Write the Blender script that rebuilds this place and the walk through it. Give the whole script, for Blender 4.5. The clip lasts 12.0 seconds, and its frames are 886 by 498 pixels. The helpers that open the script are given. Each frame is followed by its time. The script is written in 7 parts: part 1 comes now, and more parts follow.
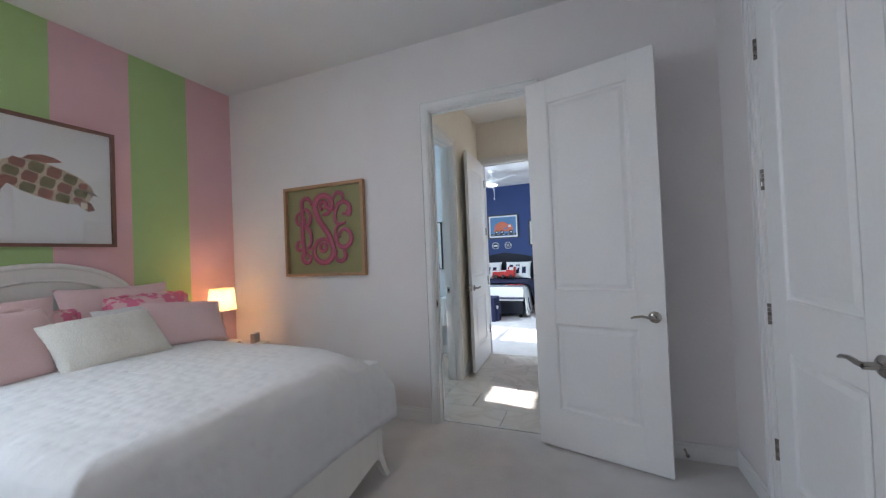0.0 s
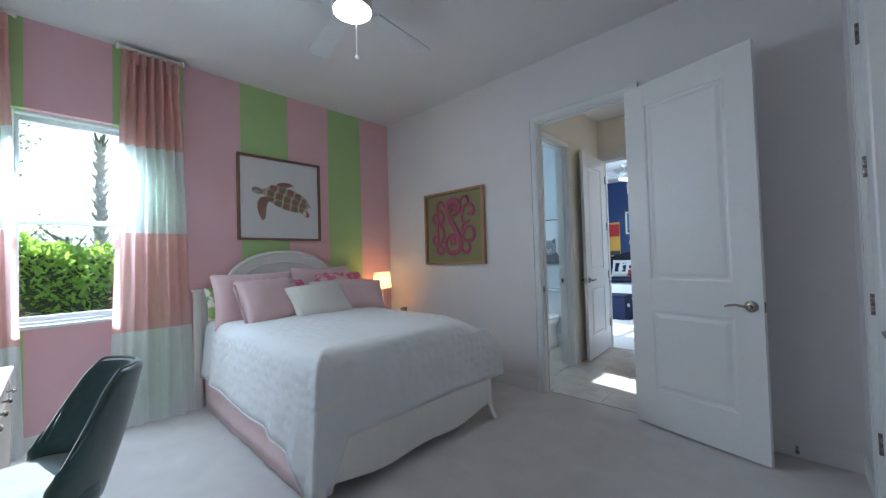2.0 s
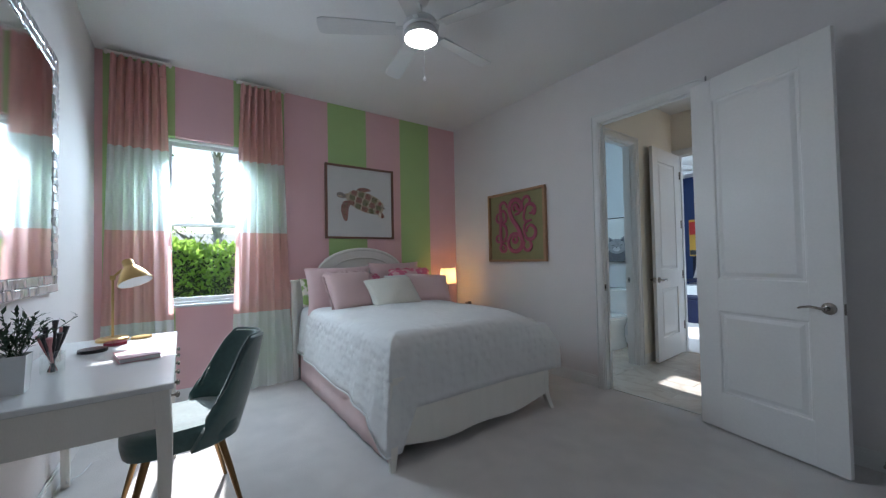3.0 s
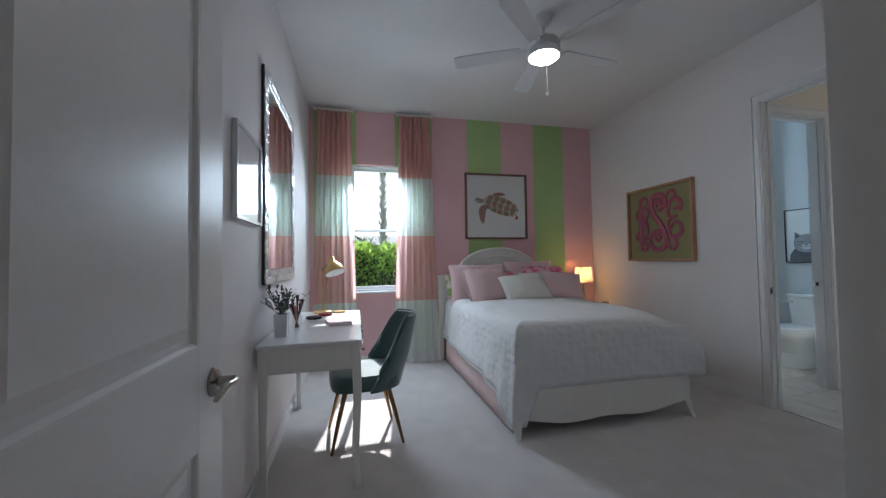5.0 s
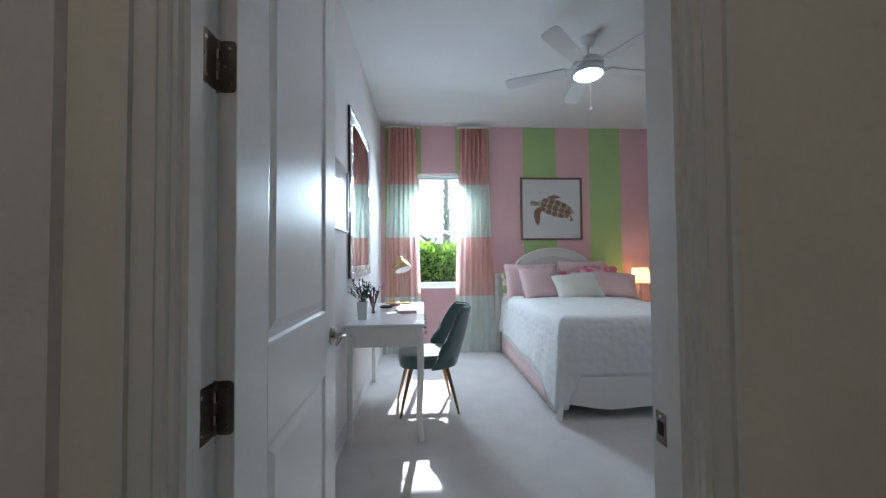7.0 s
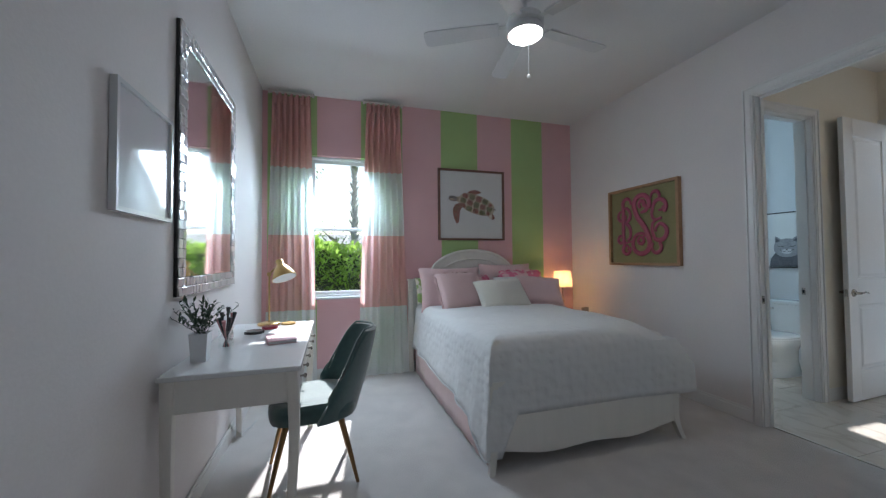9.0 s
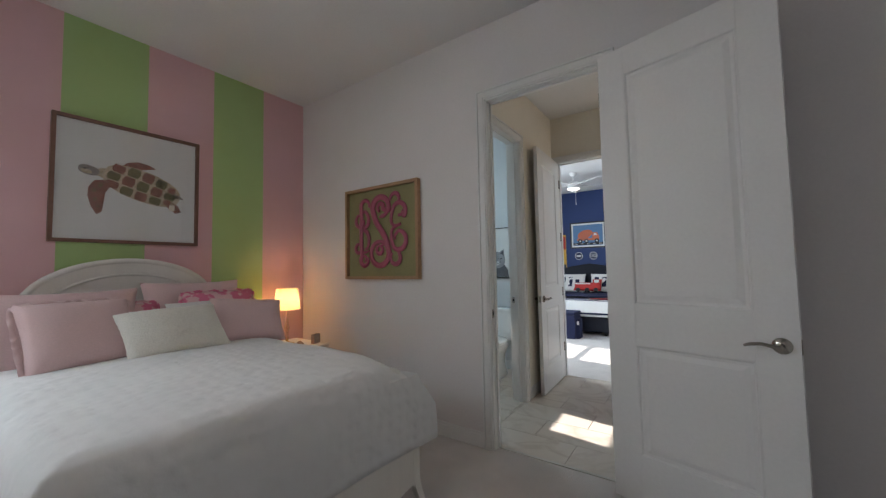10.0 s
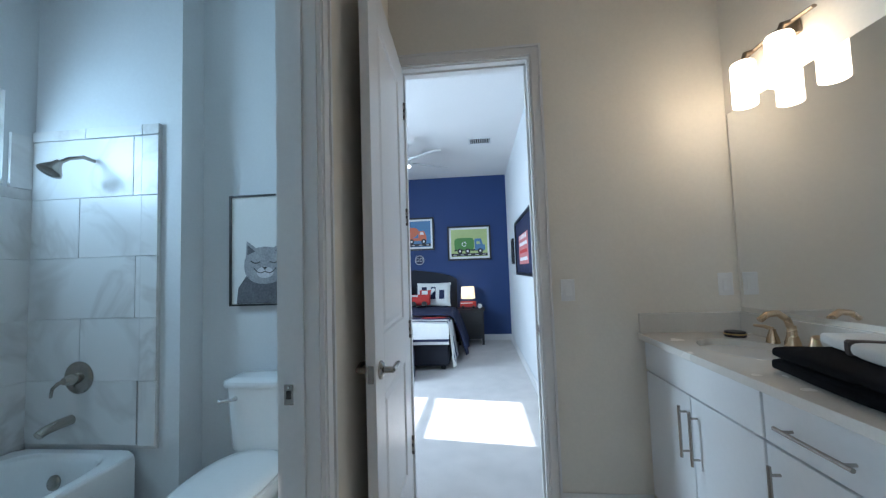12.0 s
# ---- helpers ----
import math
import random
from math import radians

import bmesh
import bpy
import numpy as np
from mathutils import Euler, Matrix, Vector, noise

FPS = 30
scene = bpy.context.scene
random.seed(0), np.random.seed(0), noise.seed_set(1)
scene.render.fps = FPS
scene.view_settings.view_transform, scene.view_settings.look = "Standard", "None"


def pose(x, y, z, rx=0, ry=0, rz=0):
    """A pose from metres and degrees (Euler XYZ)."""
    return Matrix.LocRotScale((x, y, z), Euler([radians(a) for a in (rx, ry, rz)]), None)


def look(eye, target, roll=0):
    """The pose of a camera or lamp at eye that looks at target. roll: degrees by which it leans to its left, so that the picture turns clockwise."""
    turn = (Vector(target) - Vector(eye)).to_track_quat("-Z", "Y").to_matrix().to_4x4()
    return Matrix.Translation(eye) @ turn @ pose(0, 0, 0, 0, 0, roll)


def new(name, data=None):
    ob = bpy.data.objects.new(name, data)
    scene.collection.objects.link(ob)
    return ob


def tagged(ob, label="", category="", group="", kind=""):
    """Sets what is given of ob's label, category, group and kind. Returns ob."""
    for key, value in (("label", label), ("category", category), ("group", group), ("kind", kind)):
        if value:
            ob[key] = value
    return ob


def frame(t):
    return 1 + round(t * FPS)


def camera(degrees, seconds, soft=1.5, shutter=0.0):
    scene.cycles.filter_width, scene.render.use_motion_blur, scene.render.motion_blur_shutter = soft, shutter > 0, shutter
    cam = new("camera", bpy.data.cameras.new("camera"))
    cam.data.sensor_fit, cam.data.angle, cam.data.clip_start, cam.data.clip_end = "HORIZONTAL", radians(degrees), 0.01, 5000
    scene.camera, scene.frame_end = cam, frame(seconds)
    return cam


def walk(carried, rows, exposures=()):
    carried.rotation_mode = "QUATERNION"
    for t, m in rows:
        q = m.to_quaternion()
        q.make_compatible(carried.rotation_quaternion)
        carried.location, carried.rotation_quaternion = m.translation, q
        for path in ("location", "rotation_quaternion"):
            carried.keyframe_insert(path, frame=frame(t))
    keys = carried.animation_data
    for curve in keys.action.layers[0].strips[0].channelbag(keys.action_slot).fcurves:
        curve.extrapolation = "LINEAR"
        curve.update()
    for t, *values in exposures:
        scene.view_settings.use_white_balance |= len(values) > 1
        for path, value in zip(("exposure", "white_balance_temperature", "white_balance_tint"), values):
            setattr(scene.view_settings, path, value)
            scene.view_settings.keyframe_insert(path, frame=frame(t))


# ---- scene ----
cam = camera(101.3, 12.0, soft=1.3)
PATH = [
    (0, (0.308, 0.186, 1.307), (-0.433, 2.043, 1.339), -2.4),
    (0.5, (0.423, 0.051, 1.296), (-0.48, 1.836, 1.329), -2.4),
    (1, (0.547, -0.036, 1.256), (-0.558, 1.63, 1.297), -2.1),
    (1.5, (0.658, -0.145, 1.261), (-0.63, 1.385, 1.298), -1.9),
    (2, (0.798, -0.205, 1.236), (-0.574, 1.249, 1.286), -1.7),
    (2.5, (0.894, -0.282, 1.236), (-0.591, 1.057, 1.285), -1.6),
    (2.7, (0.951, -0.304, 1.225), (-0.597, 0.961, 1.274), -1.4),
    (4.5, (1.263, -0.393, 1.222), (-0.594, 0.346, 1.278), -1.0),
    (5, (1.394, -0.378, 1.216), (-0.55, 0.087, 1.274), -0.9),
    (5.5, (1.532, -0.368, 1.219), (-0.428, 0.025, 1.281), -0.7),
    (6, (1.644, -0.355, 1.2), (-0.325, -0.013, 1.27), -0.6),
    (6.5, (1.755, -0.373, 1.205), (-0.231, -0.144, 1.271), -0.7),
    (6.7, (1.825, -0.365, 1.214), (-0.168, -0.209, 1.277), -0.5),
    (8.3, (1.608, -0.377, 1.24), (-0.39, -0.306, 1.282), -0.4),
    (8.5, (1.446, -0.348, 1.24), (-0.551, -0.236, 1.279), -0.5),
    (9, (1.065, -0.223, 1.247), (-0.846, 0.364, 1.302), -0.5),
    (9.5, (0.727, 0.085, 1.22), (-0.869, 1.286, 1.329), -0.5),
    (10, (0.372, 0.524, 1.245), (-0.77, 2.163, 1.353), -1.1),
    (10.5, (0.042, 1.059, 1.273), (-0.65, 2.932, 1.392), -1.7),
    (11, (-0.237, 1.601, 1.281), (-0.598, 3.565, 1.399), -1.7),
    (11.5, (-0.389, 2.162, 1.279), (-0.598, 4.147, 1.395), -2.3),
    (12, (-0.517, 2.731, 1.277), (-0.701, 4.719, 1.395), -1.9),
]
EXPOSURES = [
    (0.0, 1.62, 6370, 15), (1.0, 1.70, 6020, 12), (1.5, 1.64, 5870, 10), (2.0, 1.37, 5870, 10), (2.5, 1.17, 5970, 10), (4.5, 0.77, 6220, 13), (5.5, 1.00, 6170, 13), (6.5, 1.47, 5970, 10), (8.5, 1.32, 6070, 11), (9.0, 0.94, 6170, 11),
    (9.5, 0.72, 6070, 10), (10.0, 1.04, 7020, 15), (10.5, 1.52, 6670, 14), (11.0, 1.40, 6270, 12), (11.5, 1.30, 6150, 12), (12.0, 1.22, 5850, 9),
]
walk(cam, [(t, look(eye, target, roll)) for t, eye, target, roll in PATH], EXPOSURES)

# ---- world and large lights ----
SUN_WAY = Vector((1.0, -0.14, -0.77)).normalized()
world = bpy.data.worlds.new("world")
scene.world = world
world.use_nodes = True
wn = world.node_tree
sky = wn.nodes.new("ShaderNodeTexSky")
sky.sky_type = "NISHITA"
sky.sun_disc = False
sky.sun_elevation = math.asin(-SUN_WAY.z)
sky.sun_rotation = math.atan2(-SUN_WAY.x, -SUN_WAY.y)
sky.air_density, sky.dust_density = 1.2, 0.6
wn.links.new(sky.outputs[0], wn.nodes["Background"].inputs[0])
wn.nodes["Background"].inputs[1].default_value = 0.105

sun = new("sun", bpy.data.lights.new("sun", "SUN"))
sun.data.energy, sun.data.angle, sun.data.color = 5.0, radians(0.6), (1.0, 0.98, 0.95)
sun.matrix_world = look((-20, 3, 16), Vector((-20, 3, 16)) + SUN_WAY)


def window_light(name, x, y0, y1, z0, z1, watts, way, tone=(0.70, 0.87, 1.0)):
    li = new(name, bpy.data.lights.new(name, "AREA"))
    li.data.shape, li.data.size, li.data.size_y = "RECTANGLE", y1 - y0, z1 - z0
    li.data.energy, li.data.color = watts, tone
    c = Vector((x, (y0 + y1) / 2, (z0 + z1) / 2))
    li.matrix_world = look(c, c + Vector(way))
    return li


window_light("window_skylight", -3.02, -0.40, 0.08, 1.70, 2.33, 15, (1, 0.12, -1.0))
window_light("bath_skylight", -3.02, 3.64, 4.10, 1.84, 2.30, 6.6, (1, 0.0, -0.3), (0.54, 0.80, 1.0))
window_light("blue_room_skylight", -3.02, 5.85, 6.75, 1.60, 2.30, 38, (1, 0.1, -0.45))


# ---- materials ----
def nodes(name):
    m = bpy.data.materials.new(name)
    m.use_nodes = True
    t = m.node_tree
    return m, t, t.nodes["Principled BSDF"]


def surface(name, col, rough=0.5, metal=0.0, var=0.06, scale=3.0, fine=60.0, bump=0.0, bscale=150.0, rand=0.0, sheen=0.0, spec=0.5, stretch=(1, 1, 1)):
    """A painted, woven or plain surface: two scales of noise in the colour, gloss and relief."""
    m, t, b = nodes(name)
    co = t.nodes.new("ShaderNodeTexCoord")
    mp = t.nodes.new("ShaderNodeMapping")
    mp.inputs["Scale"].default_value = stretch
    t.links.new(co.outputs["Object"], mp.inputs[0])

    def noise_of(s, d):
        n = t.nodes.new("ShaderNodeTexNoise")
        n.inputs["Scale"].default_value, n.inputs["Detail"].default_value = s, d
        t.links.new(mp.outputs[0], n.inputs["Vector"])
        return n.outputs["Fac"]

    big, small = noise_of(scale, 3), noise_of(fine, 2)
    add = t.nodes.new("ShaderNodeMath")
    add.operation = "ADD"
    t.links.new(big, add.inputs[0]), t.links.new(small, add.inputs[1])
    last = add.outputs[0]
    if rand:
        inf = t.nodes.new("ShaderNodeObjectInfo")
        ml = t.nodes.new("ShaderNodeMath")
        ml.operation = "MULTIPLY_ADD"
        ml.inputs[1].default_value = rand
        t.links.new(inf.outputs["Random"], ml.inputs[0]), t.links.new(last, ml.inputs[2])
        last = ml.outputs[0]
    rng = t.nodes.new("ShaderNodeMapRange")
    rng.inputs["From Min"].default_value, rng.inputs["From Max"].default_value = 0.6, 1.4 + rand
    rng.inputs["To Min"].default_value, rng.inputs["To Max"].default_value = 1 - var, 1 + var
    t.links.new(last, rng.inputs["Value"])
    mul = t.nodes.new("ShaderNodeVectorMath")
    mul.operation = "SCALE"
    mul.inputs[0].default_value = col
    t.links.new(rng.outputs[0], mul.inputs["Scale"])
    t.links.new(mul.outputs[0], b.inputs["Base Color"])
    rr = t.nodes.new("ShaderNodeMapRange")
    rr.inputs["To Min"].default_value, rr.inputs["To Max"].default_value = max(rough - 0.07, 0.02), min(rough + 0.07, 1)
    t.links.new(big, rr.inputs["Value"]), t.links.new(rr.outputs[0], b.inputs["Roughness"])
    b.inputs["Metallic"].default_value = metal
    b.inputs["Specular IOR Level"].default_value = spec
    if sheen:
        b.inputs["Sheen Weight"].default_value = sheen
    if bump:
        bp = t.nodes.new("ShaderNodeBump")
        bp.inputs["Strength"].default_value, bp.inputs["Distance"].default_value = 1.0, bump
        t.links.new(noise_of(bscale, 3), bp.inputs["Height"]), t.links.new(bp.outputs[0], b.inputs["Normal"])
    return m


def stripes(name, axis, first, stops, rough, bump, bscale, fabric=False):
    """Bands of flat colour along one axis of the world: stops are (place, colour), each from its place on."""
    m, t, b = nodes(name)
    geo = t.nodes.new("ShaderNodeNewGeometry")
    sep = t.nodes.new("ShaderNodeSeparateXYZ")
    t.links.new(geo.outputs["Position"], sep.inputs[0])
    lo, hi = first, stops[-1][0] + 1.0
    rng = t.nodes.new("ShaderNodeMapRange")
    rng.inputs["From Min"].default_value, rng.inputs["From Max"].default_value = lo, hi
    t.links.new(sep.outputs[axis], rng.inputs["Value"])
    ramp = t.nodes.new("ShaderNodeValToRGB")
    ramp.color_ramp.interpolation = "CONSTANT"
    for n, (place, col) in enumerate(stops):
        at = (place - lo) / (hi - lo)
        e = ramp.color_ramp.elements[n] if n < 2 else ramp.color_ramp.elements.new(at)
        e.position, e.color = at, (*col, 1)
    t.links.new(rng.outputs[0], ramp.inputs[0])
    n1 = t.nodes.new("ShaderNodeTexNoise")
    n1.inputs["Scale"].default_value, n1.inputs["Detail"].default_value = 2.2, 5
    t.links.new(geo.outputs["Position"], n1.inputs["Vector"])
    k = t.nodes.new("ShaderNodeMapRange")
    k.inputs["To Min"].default_value, k.inputs["To Max"].default_value = 0.92, 1.08
    t.links.new(n1.outputs["Fac"], k.inputs["Value"])
    mul = t.nodes.new("ShaderNodeVectorMath")
    mul.operation = "SCALE"
    t.links.new(ramp.outputs[0], mul.inputs[0]), t.links.new(k.outputs[0], mul.inputs["Scale"])
    t.links.new(mul.outputs[0], b.inputs["Base Color"])
    b.inputs["Roughness"].default_value = rough
    n2 = t.nodes.new("ShaderNodeTexNoise")
    n2.inputs["Scale"].default_value = bscale
    t.links.new(geo.outputs["Position"], n2.inputs["Vector"])
    bp = t.nodes.new("ShaderNodeBump")
    bp.inputs["Distance"].default_value = bump
    t.links.new(n2.outputs["Fac"], bp.inputs["Height"]), t.links.new(bp.outputs[0], b.inputs["Normal"])
    if fabric:
        tr = t.nodes.new("ShaderNodeBsdfTranslucent")
        mx = t.nodes.new("ShaderNodeMixShader")
        mx.inputs[0].default_value = 0.6
        t.links.new(mul.outputs[0], tr.inputs[0])
        t.links.new(b.outputs[0], mx.inputs[1]), t.links.new(tr.outputs[0], mx.inputs[2])
        t.links.new(mx.outputs[0], t.nodes["Material Output"].inputs[0])
    return m


def glowing(name, col, strength):
    m, t, b = nodes(name)
    b.inputs["Base Color"].default_value = (*col, 1)
    b.inputs["Emission Color"].default_value, b.inputs["Emission Strength"].default_value = (*col, 1), strength
    return m


def cloth_shade(name, col):
    m, t, b = nodes(name)
    b.inputs["Base Color"].default_value, b.inputs["Roughness"].default_value = (*col, 1), 0.9
    tr = t.nodes.new("ShaderNodeBsdfTranslucent")
    tr.inputs[0].default_value = (*col, 1)
    mx = t.nodes.new("ShaderNodeMixShader")
    mx.inputs[0].default_value = 0.6
    t.links.new(b.outputs[0], mx.inputs[1]), t.links.new(tr.outputs[0], mx.inputs[2])
    t.links.new(mx.outputs[0], t.nodes["Material Output"].inputs[0])
    return m


def clear_glass(name, gloss=0.08, tint=(0.96, 0.99, 0.98)):
    m, t, b = nodes(name)
    tr = t.nodes.new("ShaderNodeBsdfTransparent")
    tr.inputs[0].default_value = (*tint, 1)
    gl = t.nodes.new("ShaderNodeBsdfGlossy")
    gl.inputs["Roughness"].default_value = 0.02
    mx = t.nodes.new("ShaderNodeMixShader")
    mx.inputs[0].default_value = gloss
    t.links.new(tr.outputs[0], mx.inputs[1]), t.links.new(gl.outputs[0], mx.inputs[2])
    t.links.new(mx.outputs[0], t.nodes["Material Output"].inputs[0])
    return m


def marble(name, base, vein, scale, rough, rand=True):
    """Marble-look porcelain: soft clouds and thin, broken veins, each tile cut from another place."""
    m, t, b = nodes(name)
    geo = t.nodes.new("ShaderNodeNewGeometry")
    vec = geo.outputs["Position"]
    if rand:
        inf = t.nodes.new("ShaderNodeObjectInfo")
        ad = t.nodes.new("ShaderNodeVectorMath")
        ad.operation = "MULTIPLY_ADD"
        ad.inputs[1].default_value = (7, 11, 5)
        t.links.new(inf.outputs["Random"], ad.inputs[0]), t.links.new(vec, ad.inputs[2])
        vec = ad.outputs[0]
    n = t.nodes.new("ShaderNodeTexNoise")
    n.inputs["Scale"].default_value, n.inputs["Detail"].default_value, n.inputs["Distortion"].default_value = scale, 4, 1.6
    t.links.new(vec, n.inputs["Vector"])
    ramp = t.nodes.new("ShaderNodeValToRGB")
    els = ramp.color_ramp.elements
    els[0].position, els[0].color = 0.44, (*base, 1)
    els[1].position, els[1].color = 0.5, (*vein, 1)
    e = els.new(0.56)
    e.color = (*base, 1)
    t.links.new(n.outputs["Fac"], ramp.inputs[0])
    n2 = t.nodes.new("ShaderNodeTexNoise")
    n2.inputs["Scale"].default_value, n2.inputs["Detail"].default_value = scale * 0.7, 2
    t.links.new(vec, n2.inputs["Vector"])
    mix = t.nodes.new("ShaderNodeMix")
    mix.data_type = "RGBA"
    t.links.new(n2.outputs["Fac"], mix.inputs[0])
    mix.inputs[6].default_value = (*base, 1)
    t.links.new(ramp.outputs[0], mix.inputs[7])
    t.links.new(mix.outputs[2], b.inputs["Base Color"])
    b.inputs["Roughness"].default_value = rough
    return m


PINK, GREEN = (0.77, 0.48, 0.505), (0.42, 0.59, 0.25)
ROSE, CREAM = (0.88, 0.57, 0.555), (0.88, 0.90, 0.91)
WALL_WHITE = surface("white_wall_paint", (0.78, 0.74, 0.735), 0.75, var=0.03, bump=0.0006, bscale=90)
WALL_BEIGE = surface("beige_wall_paint", (0.83, 0.785, 0.70), 0.75, var=0.03, bump=0.0006, bscale=90)
WALL_GREY = surface("pale_grey_wall_paint", (0.68, 0.70, 0.72), 0.7, var=0.03, bump=0.0006, bscale=90)
WALL_BLUE = surface("navy_wall_paint", (0.015, 0.042, 0.15), 0.65, var=0.07, bump=0.0006, bscale=90)
WALL_STRIPE = stripes("striped_wall_paint", 1, -2.0, [(-2.0, PINK), (-0.86, GREEN), (-0.39, PINK), (0.08, GREEN), (0.535, PINK), (1.005, GREEN), (1.455, PINK), (1.915, GREEN), (2.35, PINK)], 0.7, 0.0006, 90)
CURTAIN = stripes("banded_curtain_cloth", 2, -0.5, [(-0.5, CREAM), (0.735, ROSE), (1.49, CREAM), (2.19, ROSE)], 0.9, 0.0006, 500, True)
CEILING = surface("ceiling_paint", (0.76, 0.75, 0.745), 0.9, var=0.03, scale=2, bump=0.0015, bscale=60)
TRIM = surface("white_gloss_trim", (0.80, 0.79, 0.78), 0.35, var=0.03)
DOOR = surface("white_door_paint", (0.81, 0.795, 0.785), 0.36, var=0.03, bump=0.0002, bscale=200)
CARPET = surface("pale_carpet", (0.68, 0.64, 0.62), 0.95, var=0.13, scale=5, fine=220, bump=0.006, bscale=260, sheen=0.2)
TILE_FLOOR = marble("floor_tile_marble", (0.66, 0.60, 0.53), (0.49, 0.42, 0.35), 1.6, 0.2)
TILE_WALL = marble("wall_tile_marble", (0.70, 0.70, 0.70), (0.45, 0.43, 0.42), 1.4, 0.28)
WALL_GROUT = surface("pale_wall_grout", (0.60, 0.60, 0.60), 0.85, bump=0.0006)
GROUT = surface("grout", (0.56, 0.54, 0.50), 0.9, bump=0.001)
NICKEL = surface("brushed_nickel", (0.38, 0.35, 0.32), 0.2, 1.0, var=0.05)
CHROME = surface("polished_chrome", (0.75, 0.75, 0.76), 0.1, 1.0, var=0.02)
BRASS = surface("satin_brass", (0.62, 0.42, 0.18), 0.3, 1.0, var=0.05)
WHITE_WOOD = surface("white_painted_wood", (0.78, 0.755, 0.71), 0.42, var=0.04, bump=0.0003, bscale=60, stretch=(1, 6, 1))
GLOSS_WHITE = surface("white_lacquer", (0.78, 0.79, 0.80), 0.2, var=0.02)
OAK = surface("light_oak", (0.42, 0.24, 0.13), 0.5, var=0.2, scale=4, fine=40, bump=0.0006, bscale=50, stretch=(1, 8, 1))
WINDOW_GLASS = clear_glass("window_glass", 0.05)
PICTURE_GLASS = clear_glass("picture_glass", 0.06, (1, 1, 1))
VINYL = surface("white_vinyl", (0.80, 0.81, 0.82), 0.4, var=0.02)
AGED = surface("aged_nickel", (0.20, 0.175, 0.155), 0.38, 1.0, var=0.15, scale=30)
MIRROR = surface("mirror_silver", (0.9, 0.91, 0.92), 0.02, 1.0, var=0.0)
PLASTER = surface("outside_stucco", (0.6, 0.57, 0.52), 0.9, bump=0.002)
BLACK = surface("black_paint", (0.012, 0.012, 0.014), 0.4, var=0.1)
SWITCH = surface("white_switch_plastic", (0.88, 0.88, 0.87), 0.35, var=0.02)
DARK = surface("dark_gap", (0.03, 0.03, 0.03), 0.9)


# ---- mesh helpers ----
def thing(name, m, label="", category="", group="", kind=""):
    ob = new(name)
    ob.empty_display_size = 0.1
    ob.matrix_world = m
    return tagged(ob, label, category, group, kind)


def part(name, bm, material, parent=None, label="", smooth=False, m=None):
    bmesh.ops.recalc_face_normals(bm, faces=bm.faces)
    me = bpy.data.meshes.new(name)
    if smooth:
        for f in bm.faces:
            f.smooth = True
    bm.to_mesh(me)
    bm.free()
    me.materials.append(material)
    if smooth:
        me.set_sharp_from_angle(angle=radians(40))
    ob = new(name, me)
    if parent is not None:
        ob.parent = parent
    if m is not None:
        ob.matrix_basis = m
    return tagged(ob, label)


def box(bm, x0, x1, y0, y1, z0, z1, bevel=0.0, m=None, seg=1):
    vs = [bm.verts.new((x, y, z)) for x in (x0, x1) for y in (y0, y1) for z in (z0, z1)]
    fs = [bm.faces.new([vs[i] for i in f]) for f in ((0, 1, 3, 2), (4, 6, 7, 5), (0, 4, 5, 1), (2, 3, 7, 6), (0, 2, 6, 4), (1, 5, 7, 3))]
    bmesh.ops.recalc_face_normals(bm, faces=fs)
    if bevel:
        es = list({e for f in fs for e in f.edges})
        r = bmesh.ops.bevel(bm, geom=es, offset=bevel, segments=seg, affect="EDGES", profile=0.5)
        vs = list({v for f in r["faces"] for v in f.verts} | {v for v in vs if v.is_valid})
    if m is not None:
        bmesh.ops.transform(bm, matrix=m, verts=vs)
    return bm


def B(*a, **k):
    return box(bmesh.new(), *a, **k)


def lathe(profile, n=24, m=None, bm=None, arc=1.0, squash=1.0):
    """A turned shape from (radius, height) pairs."""
    bm = bm or bmesh.new()
    rings = []
    for r, z in profile:
        if r < 1e-5:
            rings.append([bm.verts.new((0, 0, z))])
        else:
            rings.append([bm.verts.new((r * math.cos(2 * math.pi * i / n), squash * r * math.sin(2 * math.pi * i / n), z)) for i in range(n)])
    for a, b in zip(rings, rings[1:]):
        for i in range(n):
            j = (i + 1) % n
            f = [a[i % len(a)], a[j % len(a)], b[j % len(b)], b[i % len(b)]]
            f = list(dict.fromkeys(f))
            if len(f) > 2:
                bm.faces.new(f)
    for ring in (rings[0], rings[-1]):
        if len(ring) > 2:
            bm.faces.new(ring)
    if m is not None:
        bmesh.ops.transform(bm, matrix=m, verts=[v for r in rings for v in r])
    return bm


